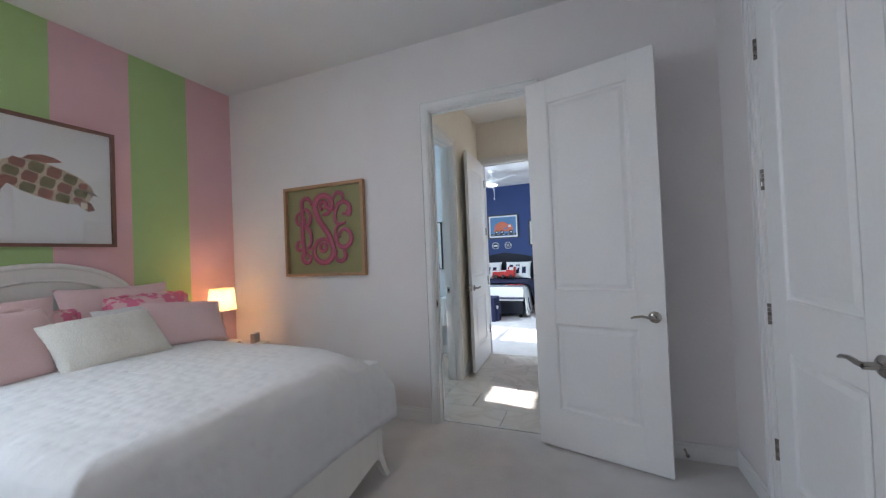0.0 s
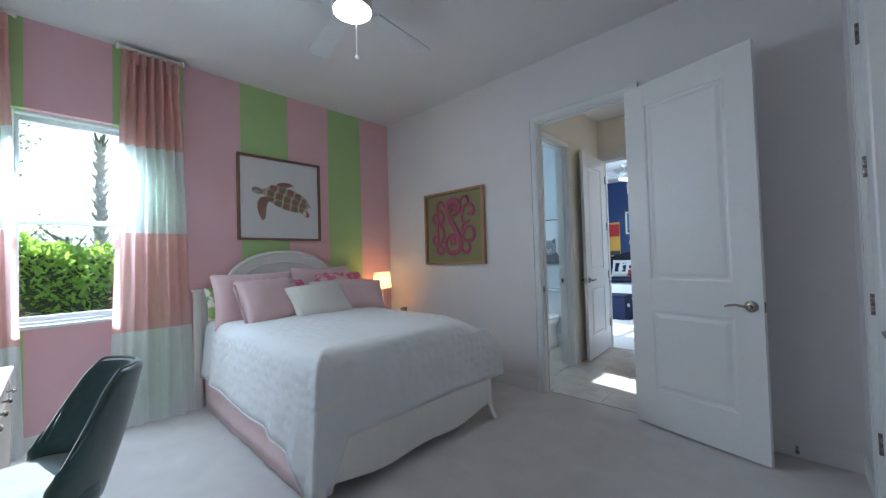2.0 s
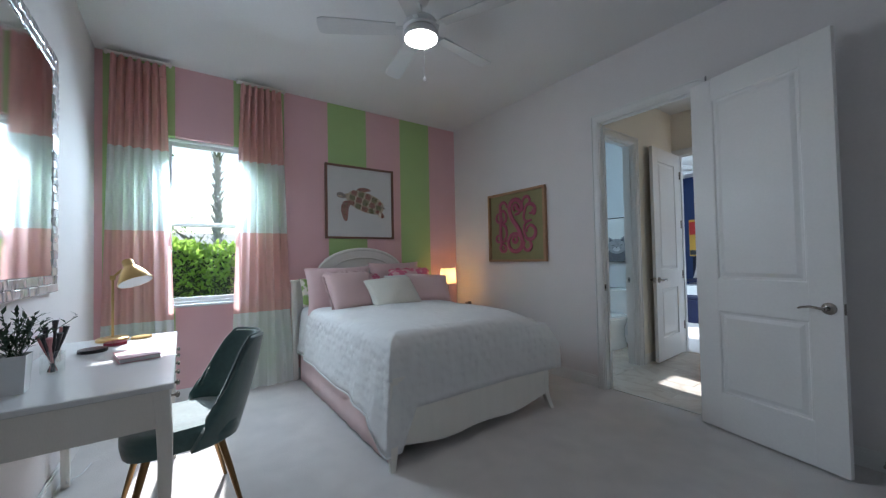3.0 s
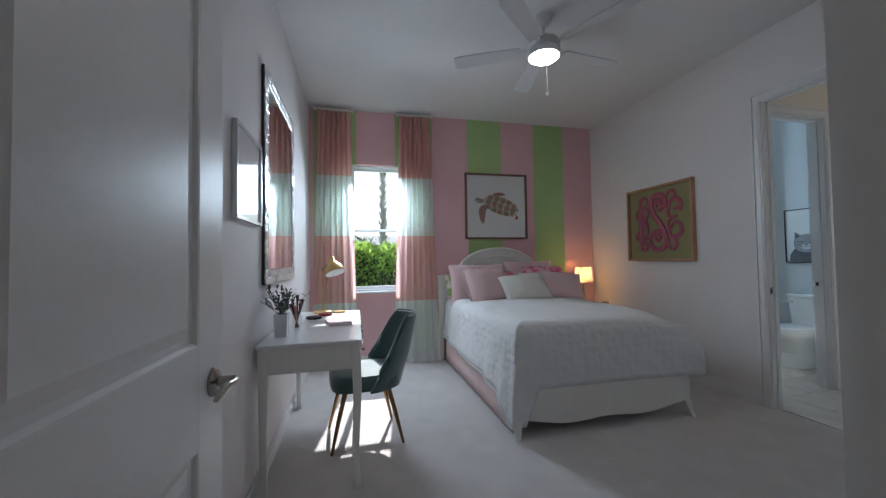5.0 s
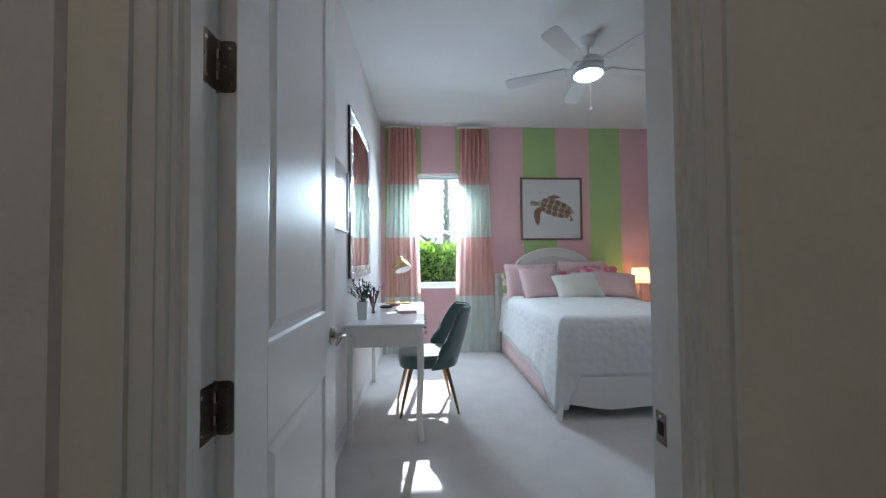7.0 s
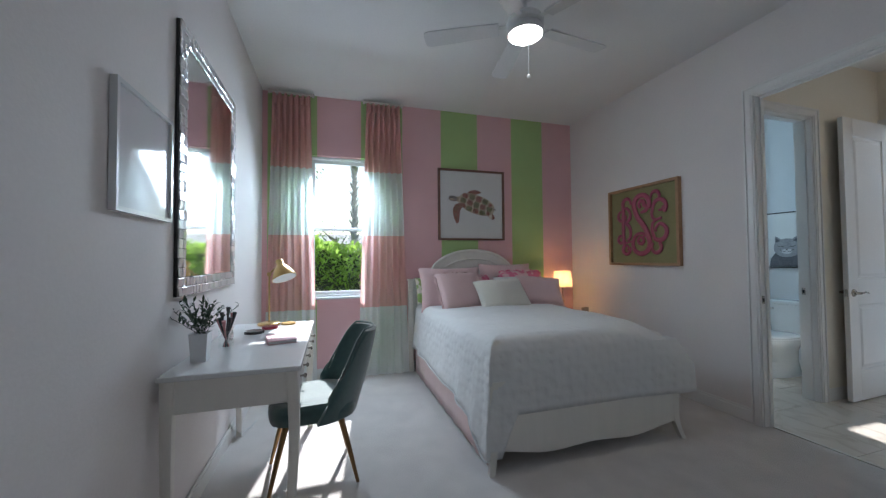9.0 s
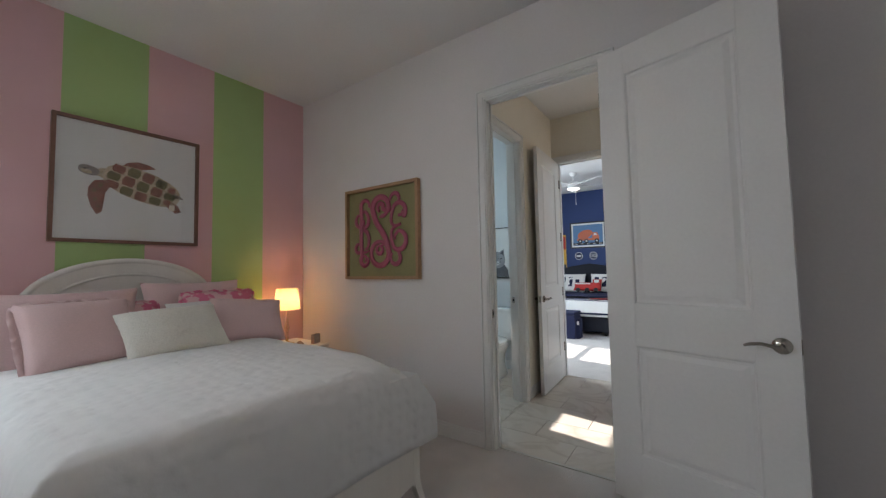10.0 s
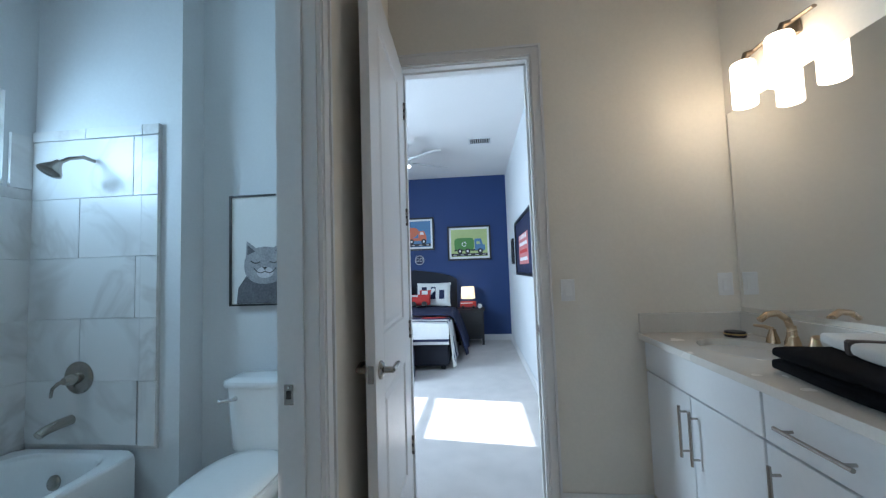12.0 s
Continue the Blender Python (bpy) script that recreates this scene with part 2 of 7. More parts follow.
def tube(points, radius, n=8, bm=None, closed=False, flat=1.0):
    """A round bar swept along points; radius may be one number or one per point."""
    bm = bm or bmesh.new()
    pts = [Vector(p) for p in points]
    rad = radius if isinstance(radius, (list, tuple)) else [radius] * len(pts)
    up, rings = None, []
    for i, p in enumerate(pts):
        a = pts[i - 1] if (i or closed) else p
        b = pts[(i + 1) % len(pts)] if (i < len(pts) - 1 or closed) else p
        d = (b - a).normalized()
        if up is None:
            up = Vector((0, 0, 1)) if abs(d.z) < 0.9 else Vector((1, 0, 0))
        side = d.cross(up).normalized()
        up = side.cross(d).normalized()
        rings.append([bm.verts.new(p + rad[i] * (math.cos(2 * math.pi * k / n) * side + flat * math.sin(2 * math.pi * k / n) * up)) for k in range(n)])
    pairs = list(zip(rings, rings[1:])) + ([(rings[-1], rings[0])] if closed else [])
    for a, b in pairs:
        for k in range(n):
            bm.faces.new((a[k], a[(k + 1) % n], b[(k + 1) % n], b[k]))
    if not closed:
        bm.faces.new(rings[0][::-1])
        bm.faces.new(rings[-1])
    return bm


def prism(outline, z0, z1, m=None, bm=None):
    """An outline in x, y raised from z0 to z1."""
    bm = bm or bmesh.new()
    lo = [bm.verts.new((x, y, z0)) for x, y in outline]
    hi = [bm.verts.new((x, y, z1)) for x, y in outline]
    bm.faces.new(lo[::-1])
    bm.faces.new(hi)
    for i in range(len(lo)):
        j = (i + 1) % len(lo)
        bm.faces.new((lo[i], lo[j], hi[j], hi[i]))
    if m is not None:
        bmesh.ops.transform(bm, matrix=m, verts=lo + hi)
    return bm


def sheet(fn, nu, nv, bm=None, wrap=False):
    """A grid of fn(u, v) for u, v in 0..1."""
    bm = bm or bmesh.new()
    g = [[bm.verts.new(fn(i / nu, j / nv)) for j in range(nv + 1)] for i in range(nu + (0 if wrap else 1))]
    for i in range(nu):
        for j in range(nv):
            k = (i + 1) % len(g)
            bm.faces.new((g[i][j], g[k][j], g[k][j + 1], g[i][j + 1]))
    return bm


def thick(bm, d):
    bmesh.ops.recalc_face_normals(bm, faces=bm.faces)
    bmesh.ops.solidify(bm, geom=list(bm.faces), thickness=d)
    return bm


def wall(name, xs, ys, zs, material, holes=(), label=""):
    """A solid wall with holes cut through it; holes are (x0, x1, y0, y1, z0, z1)."""
    cut = [sorted({a, b, *(v for h in holes for v in h[2 * k : 2 * k + 2] if a < v < b)}) for k, (a, b) in enumerate((xs, ys, zs))]
    n = [len(c) - 1 for c in cut]

    def solid(i, j, k):
        if not (0 <= i < n[0] and 0 <= j < n[1] and 0 <= k < n[2]):
            return False
        c = [(cut[q][w] + cut[q][w + 1]) / 2 for q, w in enumerate((i, j, k))]
        return not any(all(h[2 * q] < c[q] < h[2 * q + 1] for q in range(3)) for h in holes)

    bm, seen = bmesh.new(), {}

    def v(*i):
        if i not in seen:
            seen[i] = bm.verts.new([cut[q][i[q]] for q in range(3)])
        return seen[i]

    for i in range(n[0]):
        for j in range(n[1]):
            for k in range(n[2]):
                if not solid(i, j, k):
                    continue
                for q in range(3):
                    for s in (0, 1):
                        o = [i, j, k]
                        o[q] += 1 if s else -1
                        if solid(*o):
                            continue
                        a, b = [w for w in range(3) if w != q]
                        base = [i, j, k]
                        base[q] += s
                        quad = []
                        for da, db in ((0, 0), (1, 0), (1, 1), (0, 1)):
                            c = base[:]
                            c[a] += da
                            c[b] += db
                            quad.append(v(*c))
                        bm.faces.new(quad)
    return tagged(part(name, bm, material), label, "wall", kind="structure")


# ---- structure ----
H = 3.0
W0, E0, S0, N0 = -3.0, 1.075, -0.90, 2.80
WIN = (-3.3, -2.9, -0.438, 0.19, 0.84, 2.365)
wall("wall_west_bedroom", (-3.2, W0), (-1.02, 2.857), (-0.05, 3.06), WALL_STRIPE, [WIN], "pink and lime green vertically striped painted wall")
wall("wall_south_bedroom", (W0, 1.27), (-1.02, S0), (-0.05, 3.06), WALL_WHITE, (), "plain off-white painted bedroom wall")
wall("wall_north_bedroom", (W0, 1.205), (N0, 2.857), (-0.05, 3.06), WALL_WHITE, [(-0.826, -0.03, 2.7, 2.95, -0.1, 2.455)], "off-white painted wall with an open doorway")
wall("wall_south_bath", (W0, 1.205), (2.857, 2.89), (-0.05, 3.06), WALL_BEIGE, [(-0.826, -0.03, 2.7, 2.95, -0.1, 2.455)], "warm beige painted bathroom wall with a doorway")
wall("wall_east_bedroom", (E0, 1.16), (0.40, N0), (-0.05, 3.06), WALL_WHITE, [(1.0, 1.3, 0.76, 2.31, -0.1, 2.455)], "off-white painted wall with a closet doorway")
wall("wall_entry_bedroom", (1.15, 1.208), (S0, 0.40), (-0.05, 3.06), WALL_WHITE, [(1.0, 1.4, -0.752, 0.086, -0.1, 2.455)], "off-white painted wall round the entry doorway")
wall("wall_west_hall", (1.208, 1.25), (-1.6, 0.62), (-0.05, 3.06), WALL_BEIGE, [(1.0, 1.4, -0.752, 0.086, -0.1, 2.455)], "beige painted hall wall round a doorway")
wall("wall_north_hall", (1.25, 3.0), (0.62, 0.74), (-0.05, 3.06), WALL_BEIGE)
wall("wall_south_hall", (1.25, 3.0), (-1.72, -1.6), (-0.05, 3.06), WALL_BEIGE)
wall("wall_east_hall", (3.0, 3.12), (-1.72, 0.74), (-0.05, 3.06), WALL_BEIGE)
wall("wall_closet_back", (1.75, 1.85), (0.74, 2.8), (-0.05, 3.06), WALL_WHITE)
wall("wall_west_toilet_room", (-3.2, W0), (2.857, 4.797), (-0.05, 3.06), WALL_GREY, [(-3.3, -2.9, 3.62, 4.40, 1.82, 2.32)], "pale grey painted wall with a high window")
wall("wall_partition_toilet_room", (-1.095, -0.98), (2.89, 4.797), (-0.05, 3.06), WALL_BEIGE, [(-1.2, -0.9, 2.99, 3.765, -0.1, 2.455)], "beige painted partition with an open doorway")
wall("wall_north_toilet_room", (W0, -1.095), (4.70, 4.797), (-0.05, 3.06), WALL_GREY, (), "pale grey painted wall behind the toilet")
wall("wall_shower_head_end", (W0, -2.10), (4.54, 4.70), (-0.05, 3.03), WALL_GREY, (), "pale grey painted wall at the head of the tub")
wall("wall_east_bath", (0.82, 0.94), (2.89, 4.797), (-0.05, 3.06), WALL_BEIGE, (), "beige painted wall behind the vanity mirror")
wall("wall_north_bath", (-0.98, 0.82), (4.74, 4.797), (-0.05, 3.06), WALL_BEIGE, [(-0.925, -0.185, 4.7, 4.9, -0.1, 2.455)], "warm beige painted wall with an open doorway")
wall("wall_south_blue_room", (-3.2, 0.17), (4.797, 4.855), (-0.05, 3.06), WALL_GREY, [(-0.925, -0.185, 4.7, 4.9, -0.1, 2.455)])
wall("wall_east_blue_room", (0.05, 0.17), (4.855, 9.4), (-0.05, 3.06), WALL_GREY, (), "pale painted bedroom wall hung with pictures")
wall("wall_west_blue_room", (-3.2, W0), (4.855, 9.4), (-0.05, 3.06), WALL_GREY, [(-3.3, -2.9, 5.82, 6.78, 0.9, 2.35)])
wall("wall_north_blue_room", (-3.2, 0.17), (9.4, 9.52), (-0.05, 3.06), WALL_BLUE, (), "deep navy blue painted accent wall")


def slab(name, x0, x1, y0, y1, z0, z1, material, label):
    return tagged(part(name, B(x0, x1, y0, y1, z0, z1), material), label, "ceiling" if "ceiling" in name else "floor", kind="structure")


slab("floor_bedroom", -3.1, 1.148, -1.0, 2.857, -0.1, 0.0, CARPET, "pale greige cut-pile carpet floor")
slab("floor_hall", 1.148, 3.1, -1.7, 2.8, -0.1, 0.0, CARPET, "pale carpet floor of the hall")
slab("floor_blue_room", -3.1, 0.1, 4.797, 9.45, -0.1, 0.0, CARPET, "pale carpet floor of the blue bedroom")
floor_bath = slab("floor_bath", -3.1, 0.9, 2.857, 4.797, -0.1, -0.008, GROUT, "marble-look porcelain tile floor")
slab("ceiling_bedroom", -3.1, 1.17, -1.0, 2.857, H, 3.12, CEILING, "flat white painted ceiling")
slab("ceiling_bath", -3.1, 0.9, 2.857, 4.797, 2.985, 3.12, CEILING, "flat white painted bathroom ceiling")
slab("ceiling_blue_room", -3.1, 0.1, 4.797, 9.45, H, 3.12, CEILING, "flat white painted ceiling")
slab("ceiling_hall", 1.17, 3.1, -1.7, 2.8, H, 3.12, CEILING, "flat ceiling of the hall")


def baseboard(x0, x1, y0, y1):
    bm = B(x0, x1, y0, y1, -0.004, 0.085)
    s = 0.004
    dx, dy = (s if x1 - x0 < 0.1 else 0), (s if y1 - y0 < 0.1 else 0)
    box(bm, x0 + dx, x1 - dx, y0 + dy, y1 - dy, 0.085, 0.105)
    return tagged(part("baseboard", bm, TRIM), "white painted wooden baseboard", "baseboard", kind="structure")


for a in ((-2.999, -2.986, -0.9, 2.8), (-2.986, 0.9, -0.899, -0.886), (-2.986, -0.885, 2.787, 2.799), (0.035, 1.074, 2.787, 2.799), (1.062, 1.074, 0.41, 0.69), (1.062, 1.074, 2.38, 2.787),
          (-0.125, 0.33, 4.727, 4.739), (-0.979, -0.967, 3.83, 4.739), (-2.09, -1.10, 4.687, 4.699), (-2.99, 0.04, 9.387, 9.399), (0.037, 0.049, 4.86, 9.387)):
    baseboard(*a)


def casing(axis, face, a, b, sign, top=2.455, w=0.068):
    """Moulded trim round a doorway: axis is the wall's normal, face its place, a to b the opening."""
    bm = bmesh.new()
    for lo, hi, d in ((0.0, w, 0.014), (0.012, w - 0.022, 0.019), (w - 0.012, w, 0.023)):
        p, q = sorted((face + sign * 0.0005, face + sign * d))
        for u0, u1, z0, z1 in ((a - hi + 0.006, a - lo + 0.006, -0.004, top + hi - 0.006), (b + lo - 0.006, b + hi - 0.006, -0.004, top + hi - 0.006), (a - lo + 0.006, b + lo - 0.006, top + lo - 0.006, top + hi - 0.006)):
            if axis == "y":
                box(bm, u0, u1, p, q, z0, z1)
            else:
                box(bm, p, q, u0, u1, z0, z1)
    return tagged(part("trim", bm, TRIM), "white painted moulded door casing", "door casing", kind="structure")


def jamb(axis, p, q, a, b, stop, top=2.455):
    """The lining of a doorway, with its stop."""
    bm = bmesh.new()
    t = 0.014
    for u0, u1, z0, z1 in ((a, a + t, 0, top), (b - t, b, 0, top), (a + t, b - t, top - t, top)):
        box(bm, *((u0, u1, p, q) if axis == "y" else (p, q, u0, u1)), z0, z1)
    s0, s1 = stop
    for u0, u1, z0, z1 in ((a + t, a + t + 0.011, 0, top - t), (b - t - 0.011, b - t, 0, top - t), (a + t, b - t, top - t - 0.011, top - t)):
        box(bm, *((u0, u1, s0, s1) if axis == "y" else (s0, s1, u0, u1)), z0, z1)
    return tagged(part("trim", bm, TRIM), "white painted door jamb", "door jamb", kind="structure")


casing("y", N0, -0.826, -0.03, -1)
casing("y", 2.89, -0.826, -0.03, 1)
jamb("y", 2.798, 2.892, -0.826, -0.03, (2.845, 2.87))
casing("x", 1.15, -0.752, 0.086, -1)
casing("x", 1.25, -0.752, 0.086, 1, w=0.06)
jamb("x", 1.148, 1.252, -0.752, 0.086, (1.206, 1.238))
casing("x", E0, 0.76, 2.31, -1)
jamb("x", E0 - 0.002, 1.146, 0.76, 2.31, (1.13, 1.14))
casing("x", -0.98, 2.99, 3.765, 1)
casing("x", -1.095, 2.99, 3.765, -1)
jamb("x", -1.097, -0.978, 2.99, 3.765, (-1.05, -1.02))
casing("y", 4.74, -0.925, -0.185, -1)
casing("y", 4.855, -0.925, -0.185, 1)
jamb("y", 4.738, 4.857, -0.925, -0.185, (4.78, 4.81))


def strike(x, y, z, rz):
    t = thing("strike_plate", pose(x, y, z, 0, 0, rz), "brushed nickel strike plate on the door jamb", "strike plate", "strike plates")
    part("plate", B(-0.014, 0.014, 0, 0.002, -0.029, 0.029, 0.0008), NICKEL, t)
    part("latch_hole", B(-0.007, 0.007, 0.0015, 0.003, -0.012, 0.012), DARK, t)
    part("screw", lathe([(0.004, 0), (0.003, 0.003)], 8, pose(0, 0.0015, 0.021, -90)), CHROME, t)


strike(-0.812, 2.82, 0.925, -90)
strike(1.172, 0.072, 0.912, 180)
strike(-1.07, 3.751, 0.935, 180)
strike(-0.199, 4.758, 0.937, 90)


YZ = Matrix(((0, 0, 1, 0), (1, 0, 0, 0), (0, 1, 0, 0), (0, 0, 0, 1)))
XZ = Matrix(((1, 0, 0, 0), (0, 0, 1, 0), (0, 1, 0, 0), (0, 0, 0, 1)))


def plate(a0, a1, b0, b1, r=0.009, n=5):
    """The outline of a small plate with rounded corners."""
    out = []
    for ca, cb, q in ((a1 - r, b1 - r, 0), (a0 + r, b1 - r, 1), (a0 + r, b0 + r, 2), (a1 - r, b0 + r, 3)):
        out += [(ca + r * math.cos(math.pi / 2 * (q + i / (n - 1))), cb + r * math.sin(math.pi / 2 * (q + i / (n - 1)))) for i in range(n)]
    return out


def lever(parent, x, z, side, way):
    """A lever handle on one face of a leaf: side is the face's direction along y, way the lever's along x."""
    y = 0.0 if side > 0 else -0.035
    h = part("door_handle", lathe([(0.033, 0), (0.033, 0.006), (0.026, 0.012), (0.012, 0.015), (0.011, 0.05), (0.0, 0.052)], 20, pose(x, y, z, -90 if side > 0 else 90)), NICKEL, parent, "brushed nickel lever handle", True)
    pts = [(x, y + side * 0.046, z), (x + way * 0.02, y + side * 0.05, z + 0.002), (x + way * 0.06, y + side * 0.05, z + 0.008), (x + way * 0.095, y + side * 0.048, z + 0.002), (x + way * 0.115, y + side * 0.046, z - 0.006)]
    part("lever", tube(pts, [0.011, 0.010, 0.009, 0.009, 0.006], 10, flat=0.8), NICKEL, h, smooth=True)


def door_leaf(name, m, w, label, handle=True, seat=0.0, height=2.43, lock=0.915, backset=0.065):
    """A two-panel leaf: hinge edge at the origin, along +x, its faces at y = 0 and y = -0.035."""
    t = thing(name, m, label, "door", "panel doors", "structure")
    sx, rails = 0.14, ((0.0, 0.245), (0.815, 1.025), (height - 0.15, height))
    bm = B(0, sx, -0.035, 0, 0, height, 0.0015)
    box(bm, w - sx, w, -0.035, 0, 0, height, 0.0015)
    for a, b in rails:
        box(bm, sx, w - sx, -0.035, 0, a, b)
    part("frame", bm, DOOR, t)
    for a, b in ((0.245, 0.815), (1.025, height - 0.15)):
        bm = bmesh.new()
        for s, base in ((1, -0.0), (-1, -0.035)):
            rings = []
            for inset, dep in ((0.0, 0.0), (0.006, 0.001), (0.012, 0.009), (0.026, 0.010), (0.05, 0.003)):
                y = base - s * dep
                rings.append([bm.verts.new(c) for c in ((sx + inset, y, a + inset), (w - sx - inset, y, a + inset), (w - sx - inset, y, b - inset), (sx + inset, y, b - inset))])
            for p, q in zip(rings, rings[1:]):
                for i in range(4):
                    bm.faces.new((p[i], p[(i + 1) % 4], q[(i + 1) % 4], q[i]))
            bm.faces.new(rings[-1])
        part("panel", bm, DOOR, t)
    if handle:
        lever(t, w - backset, lock, 1, -1)
        lever(t, w - backset, lock, -1, -1)
        part("latch", B(w, w + 0.0015, -0.028, -0.007, lock - 0.03, lock + 0.03, 0.0005), NICKEL, t)
    pin = -0.036 if seat and seat < 0 else 0.006
    for z in (0.33, 0.95, 1.57, 2.18):
        bm = prism(plate(-0.033, -0.001, z - 0.048, z + 0.048), -0.0025, 0.0, YZ)
        if seat is not None:
            prism(plate(-0.062 if seat else -0.026, -0.008, z - 0.048, z + 0.048), seat, seat + 0.0025, XZ, bm)
        h = part("hinge", bm, AGED, t, "aged nickel butt hinge")
        for k in range(5):
            a = z - 0.048 + 0.0195 * k
            part("knuckle", lathe([(0, a), (0.0072, a + 0.0006), (0.0072, a + 0.0176), (0, a + 0.018)], 12, pose(-0.004, pin, 0)), NICKEL if k % 2 else AGED, h, smooth=True)
        if seat:
            for dz, u in ((-0.032, -0.042), (0.0, -0.050), (0.032, -0.042)):
                part("screw", lathe([(0.0042, 0), (0.0036, 0.0012), (0, 0.0014)], 10, pose(u, seat + 0.0025, z + dz, -90)), NICKEL, h)
                part("screw", lathe([(0.0042, 0), (0.0036, 0.0012), (0, 0.0014)], 10, pose(-0.0025, -0.012 if dz else -0.02, z + dz, 0, -90)), NICKEL, h)
    return t


# bath door, swung right back to the wall; entry door, open at a right angle; blue room's door; closet pair
def hung(hx, hy, fx, fy):
    return pose(hx, hy, 0.012, 0, 0, math.degrees(math.atan2(fy - hy, fx - hx)))


door_leaf("door_1", hung(-0.036, 2.752, 0.705, 2.553), 0.767, "open white two-panel door with a nickel lever handle", seat=None, lock=0.893, backset=0.056)
door_leaf("door_2", pose(1.141, -0.704, 0.012, 0, 0, 180) @ Matrix.Diagonal((1, -1, 1, 1)), 0.762, "open white two-panel entry door with a nickel lever handle", seat=-0.0345, lock=0.93)
door_leaf("door_3", hung(-0.905, 4.725, -0.877, 3.97), 0.755, "open white two-panel door with a nickel lever handle", seat=None)
door_leaf("door_4", pose(1.077, 2.295, 0.022, 0, 0, -90) @ Matrix.Diagonal((1, -1, 1, 1)), 0.752, "closed white two-panel closet door with nickel hinges")
door_leaf("door_5", pose(1.077, 0.785, 0.022, 0, 0, 90), 0.752, "closed white two-panel closet door with nickel hinges")
door_leaf("door_6", pose(-1.10, 3.01, 0.012, 0, 0, 180), 0.735, "white two-panel door open into the toilet room")


# ---- window of the bedroom ----
def sash_window(name, y0, y1, z0, z1, label, rail=True):
    t = thing(name, pose(-3.1, 0, 0), label, "window", kind="structure")
    bm = bmesh.new()
    for a, b, c, d in ((y0, y0 + 0.022, z0, z1), (y1 - 0.022, y1, z0, z1), (y0 + 0.022, y1 - 0.022, z0, z0 + 0.034), (y0 + 0.022, y1 - 0.022, z1 - 0.022, z1)):
        box(bm, -0.05, 0.04, a, b, c, d, 0.004)
    part("window_frame", bm, VINYL, t)
    mid = (z0 + z1) / 2 - 0.02
    spans = ((z0 + 0.034, mid + 0.018, 0.012), (mid - 0.018, z1 - 0.022, -0.022)) if rail else ((z0 + 0.034, z1 - 0.022, 0.0),)
    for a, b, x in spans:
        bm = bmesh.new()
        for u0, u1, v0, v1 in ((y0 + 0.022, y0 + 0.044, a, b), (y1 - 0.044, y1 - 0.022, a, b), (y0 + 0.044, y1 - 0.044, a, a + 0.036), (y0 + 0.044, y1 - 0.044, b - 0.036, b)):
            box(bm, x - 0.014, x + 0.014, u0, u1, v0, v1, 0.003)
        s = part("sash", bm, VINYL, t)
        p = part("pane", B(x - 0.003, x + 0.003, y0 + 0.036, y1 - 0.036, a + 0.03, b - 0.03), WINDOW_GLASS, s)
        p.visible_shadow = False
    part("window_sill", B(0.04, 0.118, y0, y1, z0 - 0.012, z0 + 0.012, 0.004), GLOSS_WHITE, t, "white stone window sill")
    return t


sash_window("window_1", -0.438, 0.19, 0.84, 2.365, "white vinyl single-hung window facing a garden hedge")
sash_window("window_2", 3.62, 4.40, 1.82, 2.32, "high white vinyl window above the bathtub", False)
sash_window("window_3", 5.82, 6.78, 0.90, 2.35, "white vinyl single-hung window of the blue bedroom")


